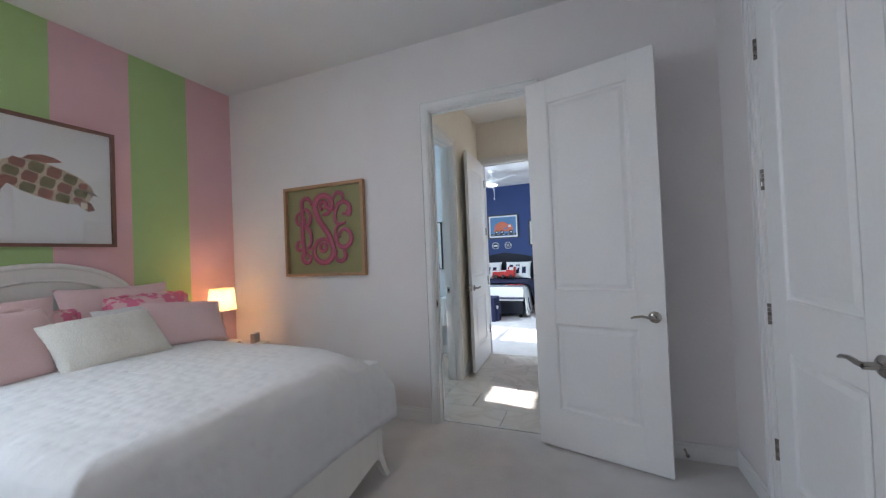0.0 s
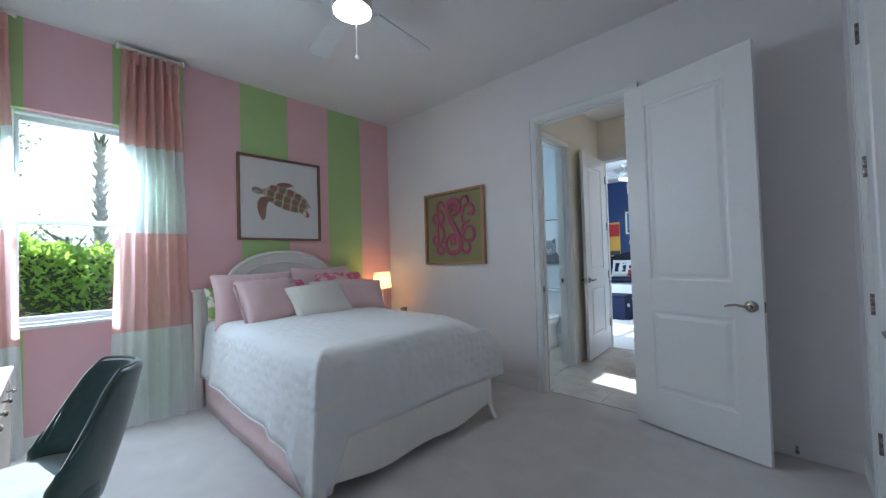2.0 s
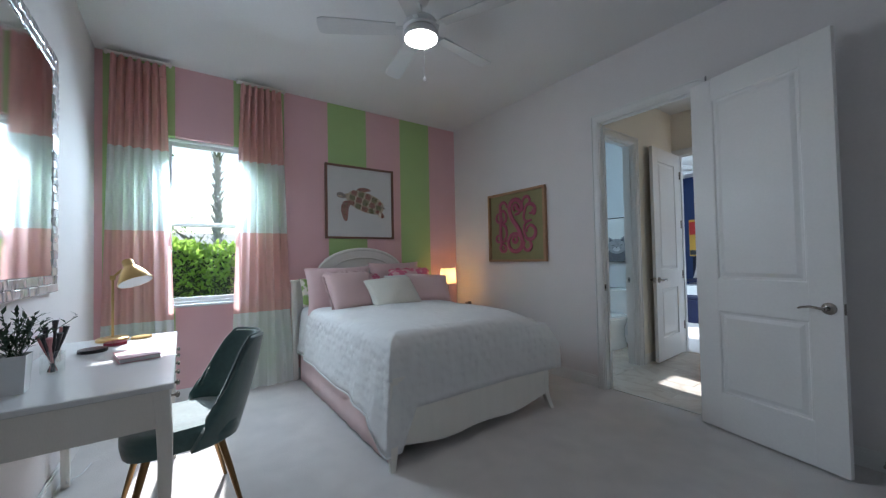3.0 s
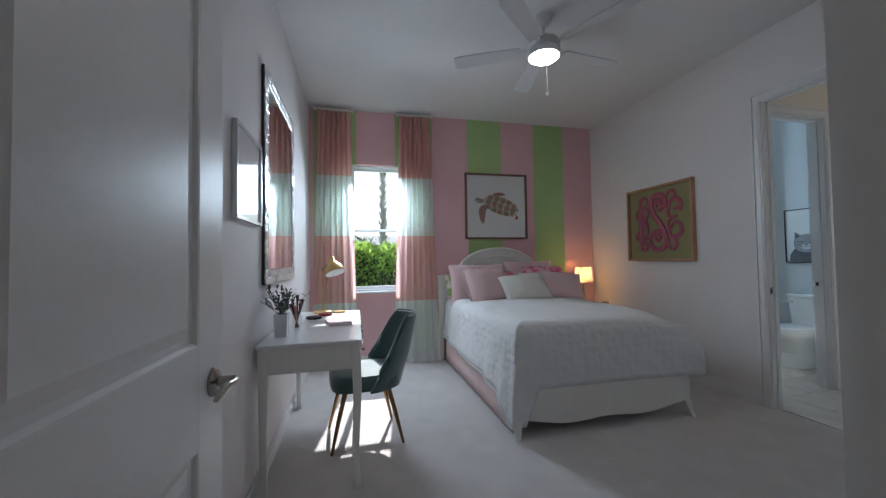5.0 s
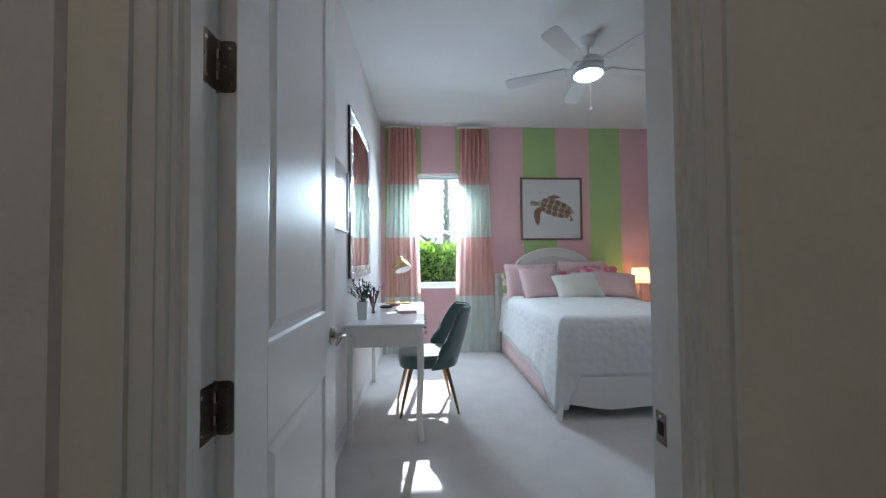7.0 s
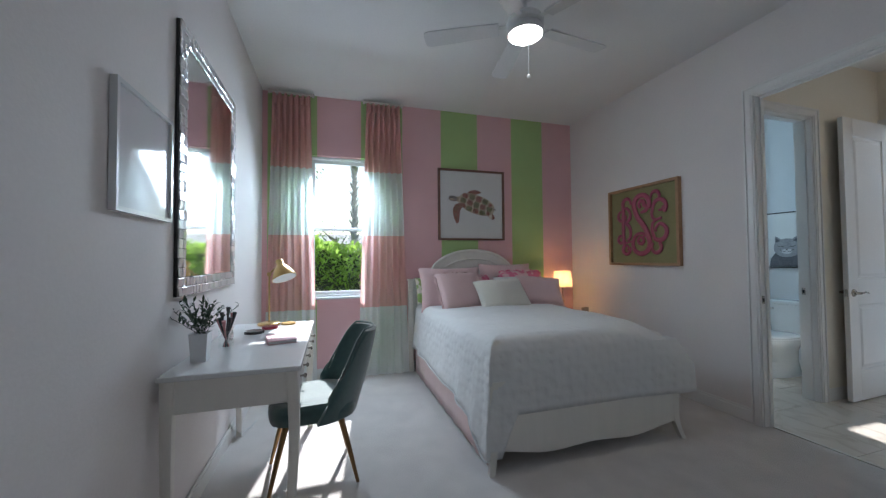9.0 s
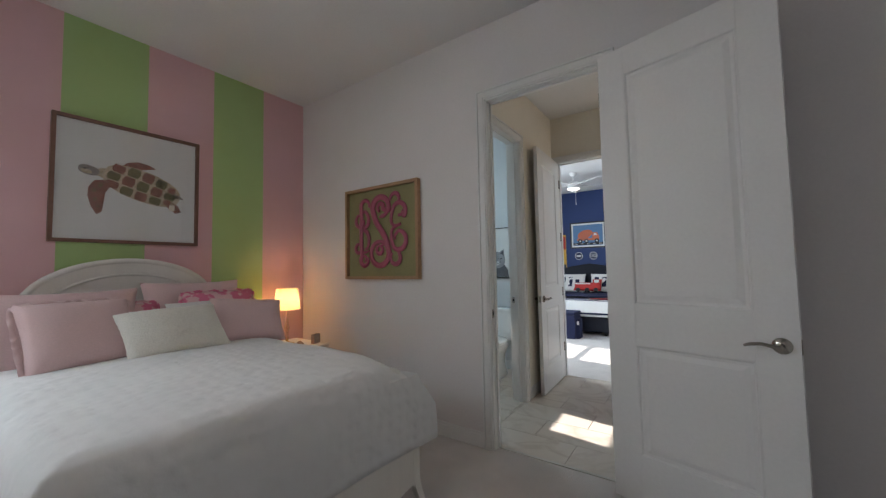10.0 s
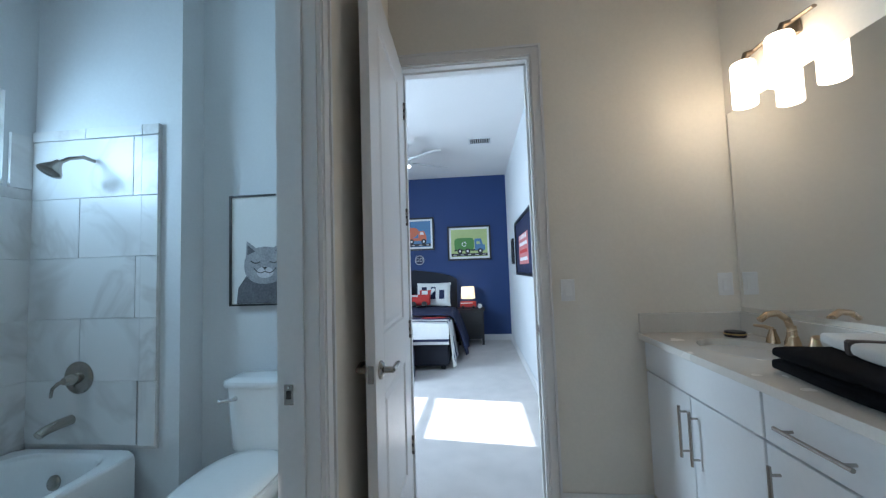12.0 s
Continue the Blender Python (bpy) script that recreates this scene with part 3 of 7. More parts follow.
# ---- curtains ----
def curtain(y0, y1, spread, seed):
    t = thing("curtain", pose(-2.9, (y0 + y1) / 2, 0), "floor-length pinch-pleated curtain in rose and white bands", "curtain", "bedroom curtains")
    rnd = random.Random(seed)
    ph = [rnd.uniform(-0.5, 0.5) for _ in range(8)]
    half, folds = (y1 - y0) / 2, 6.5

    def cloth(u, v):
        z = 0.012 + v * 2.925
        low = (1 - v)
        y = (u - 0.5) * 2 * (half * 0.93 + spread * low)
        a = 2 * math.pi * folds * u
        sharp = math.sin(a) + 0.25 * math.sin(2 * a)
        wide = math.sin(a * 0.62 + ph[0] * 6 + 1.2 * low)
        amp = 0.019 + 0.017 * v
        x = amp * (sharp * (0.45 + 0.55 * v ** 0.7) + wide * 0.9 * low) + 0.006 * math.sin(7 * v + ph[1] * 9 + 5 * u)
        return (x, y + 0.008 * math.sin(a + ph[2]), z)

    bm = sheet(cloth, 110, 40)
    part("panel", bm, CURTAIN, t, smooth=True)
    for i in range(7):
        y = (i + 0.5 - 3.5) / 7 * 2 * half * 0.93
        bm = bmesh.new()
        for k in (-1, 0, 1):
            box(bm, 0.012, 0.034, y + k * 0.009 - 0.004, y + k * 0.009 + 0.004, 2.83, 2.925, 0.002)
        part("pleat", bm, CURTAIN, t)
    r = thing("curtain_rod", pose(-2.9, (y0 + y1) / 2, 2.955), "short white wooden curtain rod under the ceiling", "curtain rod", "curtain rods")
    part("rod", lathe([(0.014, -half - 0.01), (0.014, half + 0.01)], 14, pose(0, 0, 0, 90)), WHITE_WOOD, r, smooth=True)
    for s in (-1, 1):
        part("finial", lathe([(0.012, 0), (0.021, 0.003), (0.023, 0.010), (0.021, 0.018), (0.014, 0.023), (0, 0.024)], 16, pose(0, s * (half + 0.005), 0, -90 * s)), WHITE_WOOD, r, smooth=True)
        bm = B(-0.1, 0.004, s * (half - 0.04) - 0.007, s * (half - 0.04) + 0.007, -0.02, -0.008, 0.002)
        box(bm, -0.1, -0.094, s * (half - 0.04) - 0.015, s * (half - 0.04) + 0.015, -0.05, 0.03, 0.002)
        part("bracket", bm, WHITE_WOOD, r)
    for i in range(7):
        y = (i + 0.5 - 3.5) / 7 * 2 * half * 0.93
        pts = [(0.018 * math.cos(a), y, 0.018 * math.sin(a) - 0.003) for a in [k * math.pi / 6 for k in range(12)]]
        part("ring", tube(pts, 0.002, 6, closed=True), WHITE_WOOD, r)


curtain(-0.806, -0.420, 0.070, 3)
curtain(0.130, 0.514, 0.095, 8)

# ---- bed ----
BX0, BX1, BY0, BY1 = -2.95, -0.90, 0.655, 2.095
BYC = (BY0 + BY1) / 2
bed = thing("bed", pose(0, 0, 0), "white painted wooden bed with an arched headboard", "bed")


curve = [(-0.50 + i / 24, 1.04 + 0.30 * math.sqrt(max(0, 1 - (abs(-0.50 + i / 24) / 0.52) ** 2))) for i in range(25)]
outline = [(-0.72, 0.3), (0.72, 0.3), (0.72, 1.03), (0.56, 1.04)] + [(y, z) for y, z in reversed(curve)] + [(-0.56, 1.04), (-0.72, 1.03)]
UP = YZ
part("headboard", prism(outline, 0, 0.03, pose(-2.955, BYC, 0) @ UP), WHITE_WOOD, bed)
rim = [(0.015, y + 0, z) for y, z in [(-0.56, 1.045)] + curve + [(0.56, 1.045)]]
part("arched_rail", tube([(-2.94, BYC + y, z) for _, y, z in rim], 0.022, 10), WHITE_WOOD, bed, smooth=True)
part("inner_moulding", tube([(-2.92, BYC + y * 0.84, 1.0 + (z - 1.04) * 0.82) for _, y, z in rim], 0.009, 8), WHITE_WOOD, bed, smooth=True)
for y in (BY0 - 0.03, BY1 + 0.03):
    bm = B(-2.97, -2.915, y - 0.028, y + 0.028, 0.0, 1.0, 0.004)
    box(bm, -2.978, -2.907, y - 0.036, y + 0.036, 1.0, 1.025, 0.005)
    part("headboard_post", bm, WHITE_WOOD, bed)


def flared_leg(x, y, sx, sy, zt):
    def fn(u, v):
        z = v * zt
        k = max(0, 1 - v * 2.6)
        ox, oy = sx * 0.042 * k ** 2, sy * 0.03 * k ** 2
        w = 0.026 - 0.010 * k
        a = 2 * math.pi * (u + 0.125)
        c, s = math.cos(a), math.sin(a)
        q = 1 / max(abs(c), abs(s))
        return (x + ox + w * c * q, y + oy + w * s * q, z)
    return sheet(fn, 16, 16, wrap=True)


for y, s in ((BY0 + 0.03, -1), (BY1 - 0.03, 1)):
    part("foot_post", flared_leg(-0.925, y, 1, s, 0.50), WHITE_WOOD, bed)
skirt = [(-0.70, 0.52), (-0.70, 0.065)] + [(-0.66 + 1.32 * i / 20, 0.07 + 0.035 * (2 * i / 20 - 1) ** 2 + 0.012 * math.cos(math.pi * 4 * (i / 20 - 0.5))) for i in range(21)] + [(0.70, 0.065), (0.70, 0.52)]
part("footboard", prism(skirt, 0, 0.028, pose(-0.928, BYC, 0) @ UP), WHITE_WOOD, bed)
for y in (BY0 + 0.02, BY1 - 0.045):
    part("side_rail", B(-2.9, -0.93, y, y + 0.025, 0.20, 0.34, 0.003), WHITE_WOOD, bed)
MATTRESS = surface("mattress_ticking", (0.72, 0.71, 0.69), 0.9, bump=0.001)
tagged(part("mattress", B(-2.9, -0.95, BY0 + 0.05, BY1 - 0.05, 0.30, 0.715, 0.05, seg=3), MATTRESS), "white mattress under the quilt", "mattress")


def quilt_material():
    m, t, b = nodes("white_quilted_cotton")
    co = t.nodes.new("ShaderNodeTexCoord")
    v = t.nodes.new("ShaderNodeTexVoronoi")
    v.feature, v.inputs["Scale"].default_value = "SMOOTH_F1", 17
    v.inputs["Randomness"].default_value = 0.6
    n = t.nodes.new("ShaderNodeTexNoise")
    n.inputs["Scale"].default_value, n.inputs["Detail"].default_value = 7, 5
    t.links.new(co.outputs["Object"], v.inputs["Vector"]), t.links.new(co.outputs["Object"], n.inputs["Vector"])
    ad = t.nodes.new("ShaderNodeMath")
    ad.operation = "MULTIPLY_ADD"
    ad.inputs[1].default_value = 1.0
    t.links.new(n.outputs["Fac"], ad.inputs[0]), t.links.new(v.outputs["Distance"], ad.inputs[2])
    bp = t.nodes.new("ShaderNodeBump")
    bp.inputs["Strength"].default_value, bp.inputs["Distance"].default_value = 0.8, 0.013
    t.links.new(ad.outputs[0], bp.inputs["Height"]), t.links.new(bp.outputs[0], b.inputs["Normal"])
    k = t.nodes.new("ShaderNodeValToRGB")
    k.color_ramp.elements[0].color, k.color_ramp.elements[1].color = (0.77, 0.77, 0.77, 1), (0.70, 0.70, 0.70, 1)
    t.links.new(n.outputs["Fac"], k.inputs[0]), t.links.new(k.outputs[0], b.inputs["Base Color"])
    b.inputs["Roughness"].default_value, b.inputs["Sheen Weight"].default_value = 0.9, 0.15
    return m


QUILT = quilt_material()


def u_path(off, n_side=30, n_foot=26, n_corner=7):
    """Round a bed from the head along one side, the foot and back along the other side."""
    r = max(0.024 + off, 0.012)
    y0, y1, x1 = BY0 - off, BY1 + off, BX1 + off
    pts = []
    for i in range(n_side + 1):
        pts.append((BX0 + 0.06 + (x1 - r - BX0 - 0.06) * i / n_side, y0))
    for i in range(1, n_corner):
        a = -math.pi / 2 + math.pi / 2 * i / n_corner
        pts.append((x1 - r + r * math.cos(a), y0 + r + r * math.sin(a)))
    for i in range(n_foot + 1):
        pts.append((x1, y0 + r + (y1 - y0 - 2 * r) * i / n_foot))
    for i in range(1, n_corner):
        a = math.pi / 2 * i / n_corner
        pts.append((x1 - r + r * math.cos(a), y1 - r + r * math.sin(a)))
    for i in range(n_side + 1):
        pts.append((x1 - r + (BX0 + 0.06 - x1 + r) * i / n_side, y1))
    return pts


def draped(levels, hem, ripple, seed):
    bm, rings = bmesh.new(), []
    for off, h in levels:
        ring = []
        pts = u_path(off)
        for i, (x, y) in enumerate(pts):
            s = i / (len(pts) - 1)
            if h >= 0:
                z = h + 0.008 * noise.noise((x * 4, y * 4, seed)) + 0.012 * noise.noise((x * 1.6, y * 1.6, seed + 3))
            else:
                low = hem(x, y, s)
                z = 0.70 + (low - 0.70) * (-h)
                w = ripple * (-h) ** 1.3 * (0.15 if x > BX1 - 0.05 else 1.0)
                d = w * (math.sin(s * 95 + 3 * math.sin(s * 23)) + 0.6 * math.sin(s * 41 + seed))
                n = Vector((1, 0)) if 0.40 < s < 0.60 else Vector((0, -1 if s < 0.5 else 1))
                x, y = x + n.x * d, y + n.y * d
            k = max(0.0, 1 - math.hypot(x - BX1, y - BY1) / 0.42) ** 1.5
            if h >= 0:
                z -= 0.085 * k
            else:
                x = min(x, BX1 + 0.003)
                x, y = x + 0.05 * k * min(1, -2 * h), y + 0.085 * k * min(1, -2 * h)
            ring.append(bm.verts.new((x, y, z)))
        rings.append(ring)
    for a, b in zip(rings, rings[1:]):
        for i in range(len(a) - 1):
            bm.faces.new((a[i], a[i + 1], b[i + 1], b[i]))
    return bm, rings


def quilt_hem(x, y, s):
    t = (x - BX0) / (BX1 - BX0)
    if y < BY0 + 0.12 and x > BX1 - 0.14:
        return 0.075
    if x > BX1 - 0.12:
        k = (y - BY0) / (BY1 - BY0)
        return 0.075 + 0.24 * min(1, max(0, k - 0.075) / 0.03)
    return 0.30 - 0.05 * t - 0.16 * max(0.0, (t - 0.78) / 0.22) ** 1.5


levels = [(-0.66, 0.775), (-0.55, 0.775), (-0.42, 0.772), (-0.30, 0.77), (-0.20, 0.768), (-0.13, 0.765), (-0.085, 0.758), (-0.05, 0.742), (-0.028, 0.718)] + [(-0.016 + 0.048 * k, -k) for k in (0.06, 0.14, 0.24, 0.36, 0.5, 0.64, 0.78, 0.9, 1.0)]
bm, rings = draped(levels, quilt_hem, 0.015, 4)
inner = rings[0]
bm.faces.new(inner)
hem_line = [v.co.copy() for v in rings[-1][:36]]
spread = thing("bedspread", pose(0, 0, 0), "white quilted matelasse bedspread hanging over the bed", "bedspread")
part_quilt = part("cloth", bm, QUILT, spread, smooth=True)
part("hem_binding", tube([p + Vector((0, 0, -0.002)) for p in hem_line], 0.006, 6), QUILT, spread, smooth=True)
part_quilt.modifiers.new("thickness", "SOLIDIFY").thickness = 0.008

PINK_CLOTH = surface("blush_pink_cotton", (0.74, 0.53, 0.53), 0.9, var=0.07, fine=120, bump=0.0012, bscale=300, sheen=0.2)
SKIRT_CLOTH = surface("pale_pink_bed_skirt_cotton", (0.76, 0.58, 0.57), 0.9, var=0.06, bump=0.0008, bscale=250)
bm = bmesh.new()
g = []
pts = [p for i, p in enumerate(u_path(-0.012)) if i <= 30]
for z in (0.015, 0.1, 0.2, 0.3):
    g.append([bm.verts.new((x, y - 0.006 * math.sin(i * 1.9) * (0.32 - z) / 0.3, z)) for i, (x, y) in enumerate(pts)])
for a, b in zip(g, g[1:]):
    for i in range(len(a) - 1):
        bm.faces.new((a[i], a[i + 1], b[i + 1], b[i]))
bskirt = tagged(part("bed_skirt", bm, SKIRT_CLOTH, smooth=True), "pale pink gathered bed skirt under the quilt", "bed skirt")
bskirt.modifiers.new("thickness", "SOLIDIFY").thickness = 0.004


# ---- pillows ----
def cushion(w, h, d, seed, crumple=0.012):
    """A filled cushion lying in x, y, with drawn-out corners."""
    def side(s):
        def fn(u, v):
            a, b = 2 * u - 1, 2 * v - 1
            edge = (1 - abs(a) ** 2.6) * (1 - abs(b) ** 2.6)
            z = s * d / 2 * max(edge, 0) ** 0.45
            pinch = 1 - 0.07 * (1 - abs(b) ** 2) * abs(a) ** 3
            pinch2 = 1 - 0.07 * (1 - abs(a) ** 2) * abs(b) ** 3
            x, y = a * w / 2 * pinch, b * h / 2 * pinch2
            z += crumple * noise.noise((x * 7, y * 7, seed + s)) * max(edge, 0) ** 0.3
            return (x, y, z)
        return fn
    bm = sheet(side(1), 28, 28)
    sheet(side(-1), 28, 28, bm)
    bmesh.ops.remove_doubles(bm, verts=bm.verts, dist=0.0005)
    return bm


def pillow(y, x, z, w, h, d, lean, turn, material, label, seed, ruffle=None, roll=0.0, fur=0.0):
    """A cushion that stands on the bed and leans back against the headboard."""
    m = pose(x, y, z) @ pose(0, 0, 0, 0, 0, 90 + turn) @ pose(0, 0, 0, lean, 0, 0) @ pose(0, 0, 0, 0, 0, roll)
    t = thing("pillow", m, label, "pillow", "pillows on the bed")
    bm = cushion(w, h, d, seed, 0.02 if fur else 0.012)
    if fur:
        bmesh.ops.subdivide_edges(bm, edges=bm.edges, cuts=1, use_grid_fill=True)
        for v in bm.verts:
            k = noise.noise(v.co * 55) + 0.7 * noise.noise(v.co * 120)
            v.co += v.co.normalized() * fur * k
    part("cover", bm, material, t, smooth=True)
    if ruffle:
        pts = []
        n = 160
        for i in range(n):
            a = 2 * math.pi * i / n
            c, s = math.cos(a), math.sin(a)
            q = (abs(c) ** 8 + abs(s) ** 8) ** (-1 / 8)
            pts.append((c * q * w / 2, s * q * h / 2))
        bm = bmesh.new()
        rows = []
        for k, grow in enumerate((0.97, 1.02, 1.065)):
            rows.append([bm.verts.new((x * grow, y * grow, 0.005 * k * math.sin(i * 0.9 + 1.5 * math.sin(i * 0.31)))) for i, (x, y) in enumerate(pts)])
        for a, b in zip(rows, rows[1:]):
            for i in range(n):
                bm.faces.new((a[i], a[(i + 1) % n], b[(i + 1) % n], b[i]))
        o = part("ruffle", bm, ruffle, t, smooth=True)
        o.modifiers.new("thickness", "SOLIDIFY").thickness = 0.003
    return t


def blotched(name, a, b, scale):
    m, t, p = nodes(name)
    co = t.nodes.new("ShaderNodeTexCoord")
    v = t.nodes.new("ShaderNodeTexNoise")
    v.inputs["Scale"].default_value, v.inputs["Detail"].default_value = scale, 2
    t.links.new(co.outputs["Object"], v.inputs["Vector"])
    r = t.nodes.new("ShaderNodeValToRGB")
    r.color_ramp.elements[0].position, r.color_ramp.elements[1].position = 0.47, 0.53
    r.color_ramp.elements[0].color, r.color_ramp.elements[1].color = (*a, 1), (*b, 1)
    t.links.new(v.outputs["Fac"], r.inputs[0]), t.links.new(r.outputs[0], p.inputs["Base Color"])
    p.inputs["Roughness"].default_value = 0.9
    return m


FUR = surface("cream_faux_fur", (0.80, 0.78, 0.71), 0.95, var=0.12, fine=160, bump=0.005, bscale=140, sheen=0.4)
PRINT = blotched("pink_coral_print_cotton", (0.75, 0.20, 0.32), (0.80, 0.52, 0.54), 16)
GREEN_PRINT = blotched("green_leaf_print_cotton", (0.30, 0.42, 0.14), (0.75, 0.70, 0.60), 18)
WHITE_CLOTH = surface("white_cotton", (0.78, 0.77, 0.75), 0.9, var=0.05, bump=0.001, bscale=250)
pillow(1.01, -2.66, 0.925, 0.70, 0.48, 0.17, 74, 0, PINK_CLOTH, "large blush pink pillow sham leaning on the headboard", 1)
pillow(1.74, -2.80, 0.955, 0.66, 0.48, 0.17, 74, -2, PINK_CLOTH, "large blush pink pillow sham leaning on the headboard", 2)
pillow(0.82, -2.80, 0.90, 0.34, 0.30, 0.12, 70, 4, GREEN_PRINT, "green and pink leaf print cushion behind pink pillows", 9)
pillow(1.30, -2.66, 0.90, 0.36, 0.34, 0.11, 66, 4, PRINT, "hot pink patterned ruffled cushion", 5, PRINT)
pillow(1.86, -2.65, 0.945, 0.50, 0.36, 0.13, 62, -6, PRINT, "hot pink coral print cushion with a ruffled edge", 3, PRINT)
pillow(1.66, -2.55, 0.925, 0.36, 0.28, 0.10, 58, 6, WHITE_CLOTH, "small white and pink banded cushion", 12)
pillow(1.05, -2.46, 0.915, 0.50, 0.43, 0.17, 58, 10, PINK_CLOTH, "square blush pink cushion with a frayed edge", 4, PINK_CLOTH)
pillow(1.95, -2.43, 0.890, 0.50, 0.38, 0.15, 50, -12, PINK_CLOTH, "square blush pink cushion leaning back", 6, roll=-6)
pillow(1.46, -2.35, 0.88, 0.57, 0.37, 0.17, 48, 2, FUR, "cream faux fur lumbar cushion at the front", 7, roll=2, fur=0.004)

# ---- nightstand and what stands on it ----
NZ = 0.58
ns = thing("nightstand", pose(-2.72, 2.45, 0), "white painted bedside table with a drawer", "nightstand")
part("tabletop", B(-0.25, 0.27, -0.26, 0.26, NZ - 0.025, NZ, 0.006), WHITE_WOOD, ns)
part("body", B(-0.24, 0.245, -0.24, 0.24, NZ - 0.20, NZ - 0.025, 0.003), WHITE_WOOD, ns)
d = part("drawer", B(0.245, 0.258, -0.2, 0.2, NZ - 0.175, NZ - 0.05, 0.004), WHITE_WOOD, ns)
part("knob", lathe([(0.006, 0), (0.006, 0.012), (0.014, 0.018), (0.012, 0.026), (0, 0.028)], 14, pose(0.258, 0, NZ - 0.11, 0, 90)), NICKEL, d, smooth=True)
for x in (-0.21, 0.21):
    for y in (-0.21, 0.21):
        part("leg", B(x - 0.022, x + 0.022, y - 0.022, y + 0.022, 0, NZ - 0.20, 0.004), WHITE_WOOD, ns)
part("shelf", B(-0.23, 0.23, -0.23, 0.23, 0.16, 0.18, 0.003), WHITE_WOOD, ns)

lamp = thing("table_lamp", pose(-2.74, 2.46, NZ), "lit bedside lamp with a cream drum shade", "table lamp")
part("base", lathe([(0.0, 0), (0.065, 0), (0.065, 0.012), (0.03, 0.02), (0.012, 0.03), (0.012, 0.05)], 24), BRASS, lamp, smooth=True)
part("stem", lathe([(0.014, 0.05), (0.022, 0.065), (0.012, 0.085), (0.017, 0.12), (0.024, 0.15), (0.017, 0.18), (0.012, 0.22), (0.008, 0.25), (0.007, 0.34)], 16), clear_glass("lamp_glass", 0.25, (0.95, 0.85, 0.75)), lamp, smooth=True)
SHADE = cloth_shade("cream_lamp_shade", (0.90, 0.73, 0.44))
bm = sheet(lambda u, v: ((0.116 - 0.022 * v) * math.cos(2 * math.pi * u), (0.116 - 0.022 * v) * math.sin(2 * math.pi * u), 0.32 + 0.19 * v), 32, 4, wrap=True)
part("shade", bm, SHADE, lamp, "cream fabric drum shade", True)
part("bulb", lathe([(0, 0.37), (0.022, 0.38), (0.03, 0.41), (0.022, 0.44), (0, 0.45)], 12), glowing("warm_bulb", (1.0, 0.66, 0.37), 27), lamp, smooth=True)
c = thing("photo_cube", pose(-2.55, 2.63, NZ, 0, 0, 20), "small grey box frame on the bedside table", "box")
part("block", B(-0.02, 0.02, -0.045, 0.045, 0, 0.085, 0.003), surface("grey_driftwood", (0.38, 0.34, 0.30), 0.7, var=0.2), c)
c = thing("greeting_card", pose(-2.62, 2.31, NZ, 0, -12, 30), "pink card standing on the bedside table", "card")
part("card", B(-0.004, 0.004, -0.06, 0.06, 0, 0.14, 0.001), surface("pink_card", (0.62, 0.22, 0.26), 0.7), c)
c = thing("seashell", pose(-2.54, 2.46, NZ), "small tan seashell on the bedside table", "seashell")
bm = lathe([(0, 0), (0.035, 0.006), (0.045, 0.02), (0.03, 0.038), (0.012, 0.05), (0, 0.055)], 14, squash=0.7)
for v in bm.verts:
    v.co += v.normal * 0.004 * math.sin(9 * math.atan2(v.co.y, v.co.x))
part("shell", bm, surface("tan_shell", (0.5, 0.34, 0.22), 0.5, var=0.25, fine=30), c, smooth=True)


# ---- pictures ----
def frame_bars(parent, w, h, bar, depth, material, label=""):
    """Four mitred bars round a w by h picture, in y (across) and z, out of the wall along +x."""
    for k, (a, b) in enumerate((((-w / 2, 0), (w / 2, 0)), ((-w / 2, h), (w / 2, h)), ((-w / 2, 0), (-w / 2, h)), ((w / 2, 0), (w / 2, h)))):
        bm = bmesh.new()
        inn = [(-w / 2 + bar, bar), (w / 2 - bar, bar), (-w / 2 + bar, h - bar), (w / 2 - bar, h - bar)]
        out = [(-w / 2, 0), (w / 2, 0), (-w / 2, h), (w / 2, h)]
        i, j = ((0, 1), (2, 3), (0, 2), (1, 3))[k]
        quad = [out[i], out[j], inn[j], inn[i]]
        lo = [bm.verts.new((0.0, y, z)) for y, z in quad]
        hi = [bm.verts.new((depth, y, z)) for y, z in quad]
        bm.faces.new(lo), bm.faces.new(hi)
        for q in range(4):
            bm.faces.new((lo[q], lo[(q + 1) % 4], hi[(q + 1) % 4], hi[q]))
        part("frame_bar", bm, material, parent, label)


def flat(parent, name, outline, x, material, thickness=0.0012):
    """A flat cut-out in y, z at depth x from the wall."""
    return part(name, prism(outline, x, x + thickness, UP), material, parent)


def blob(cy, cz, a, b, turn=0.0, n=20, wob=0.0, p=2.0):
    out, r = [], radians(turn)
    for i in range(n):
        t = 2 * math.pi * i / n
        k = 1 + wob * math.sin(3 * t + 1)
        c, s = math.cos(t), math.sin(t)
        u, v = a * k * math.copysign(abs(c) ** (2 / p), c), b * k * math.copysign(abs(s) ** (2 / p), s)
        out.append((cy + u * math.cos(r) - v * math.sin(r), cz + u * math.sin(r) + v * math.cos(r)))
    return out


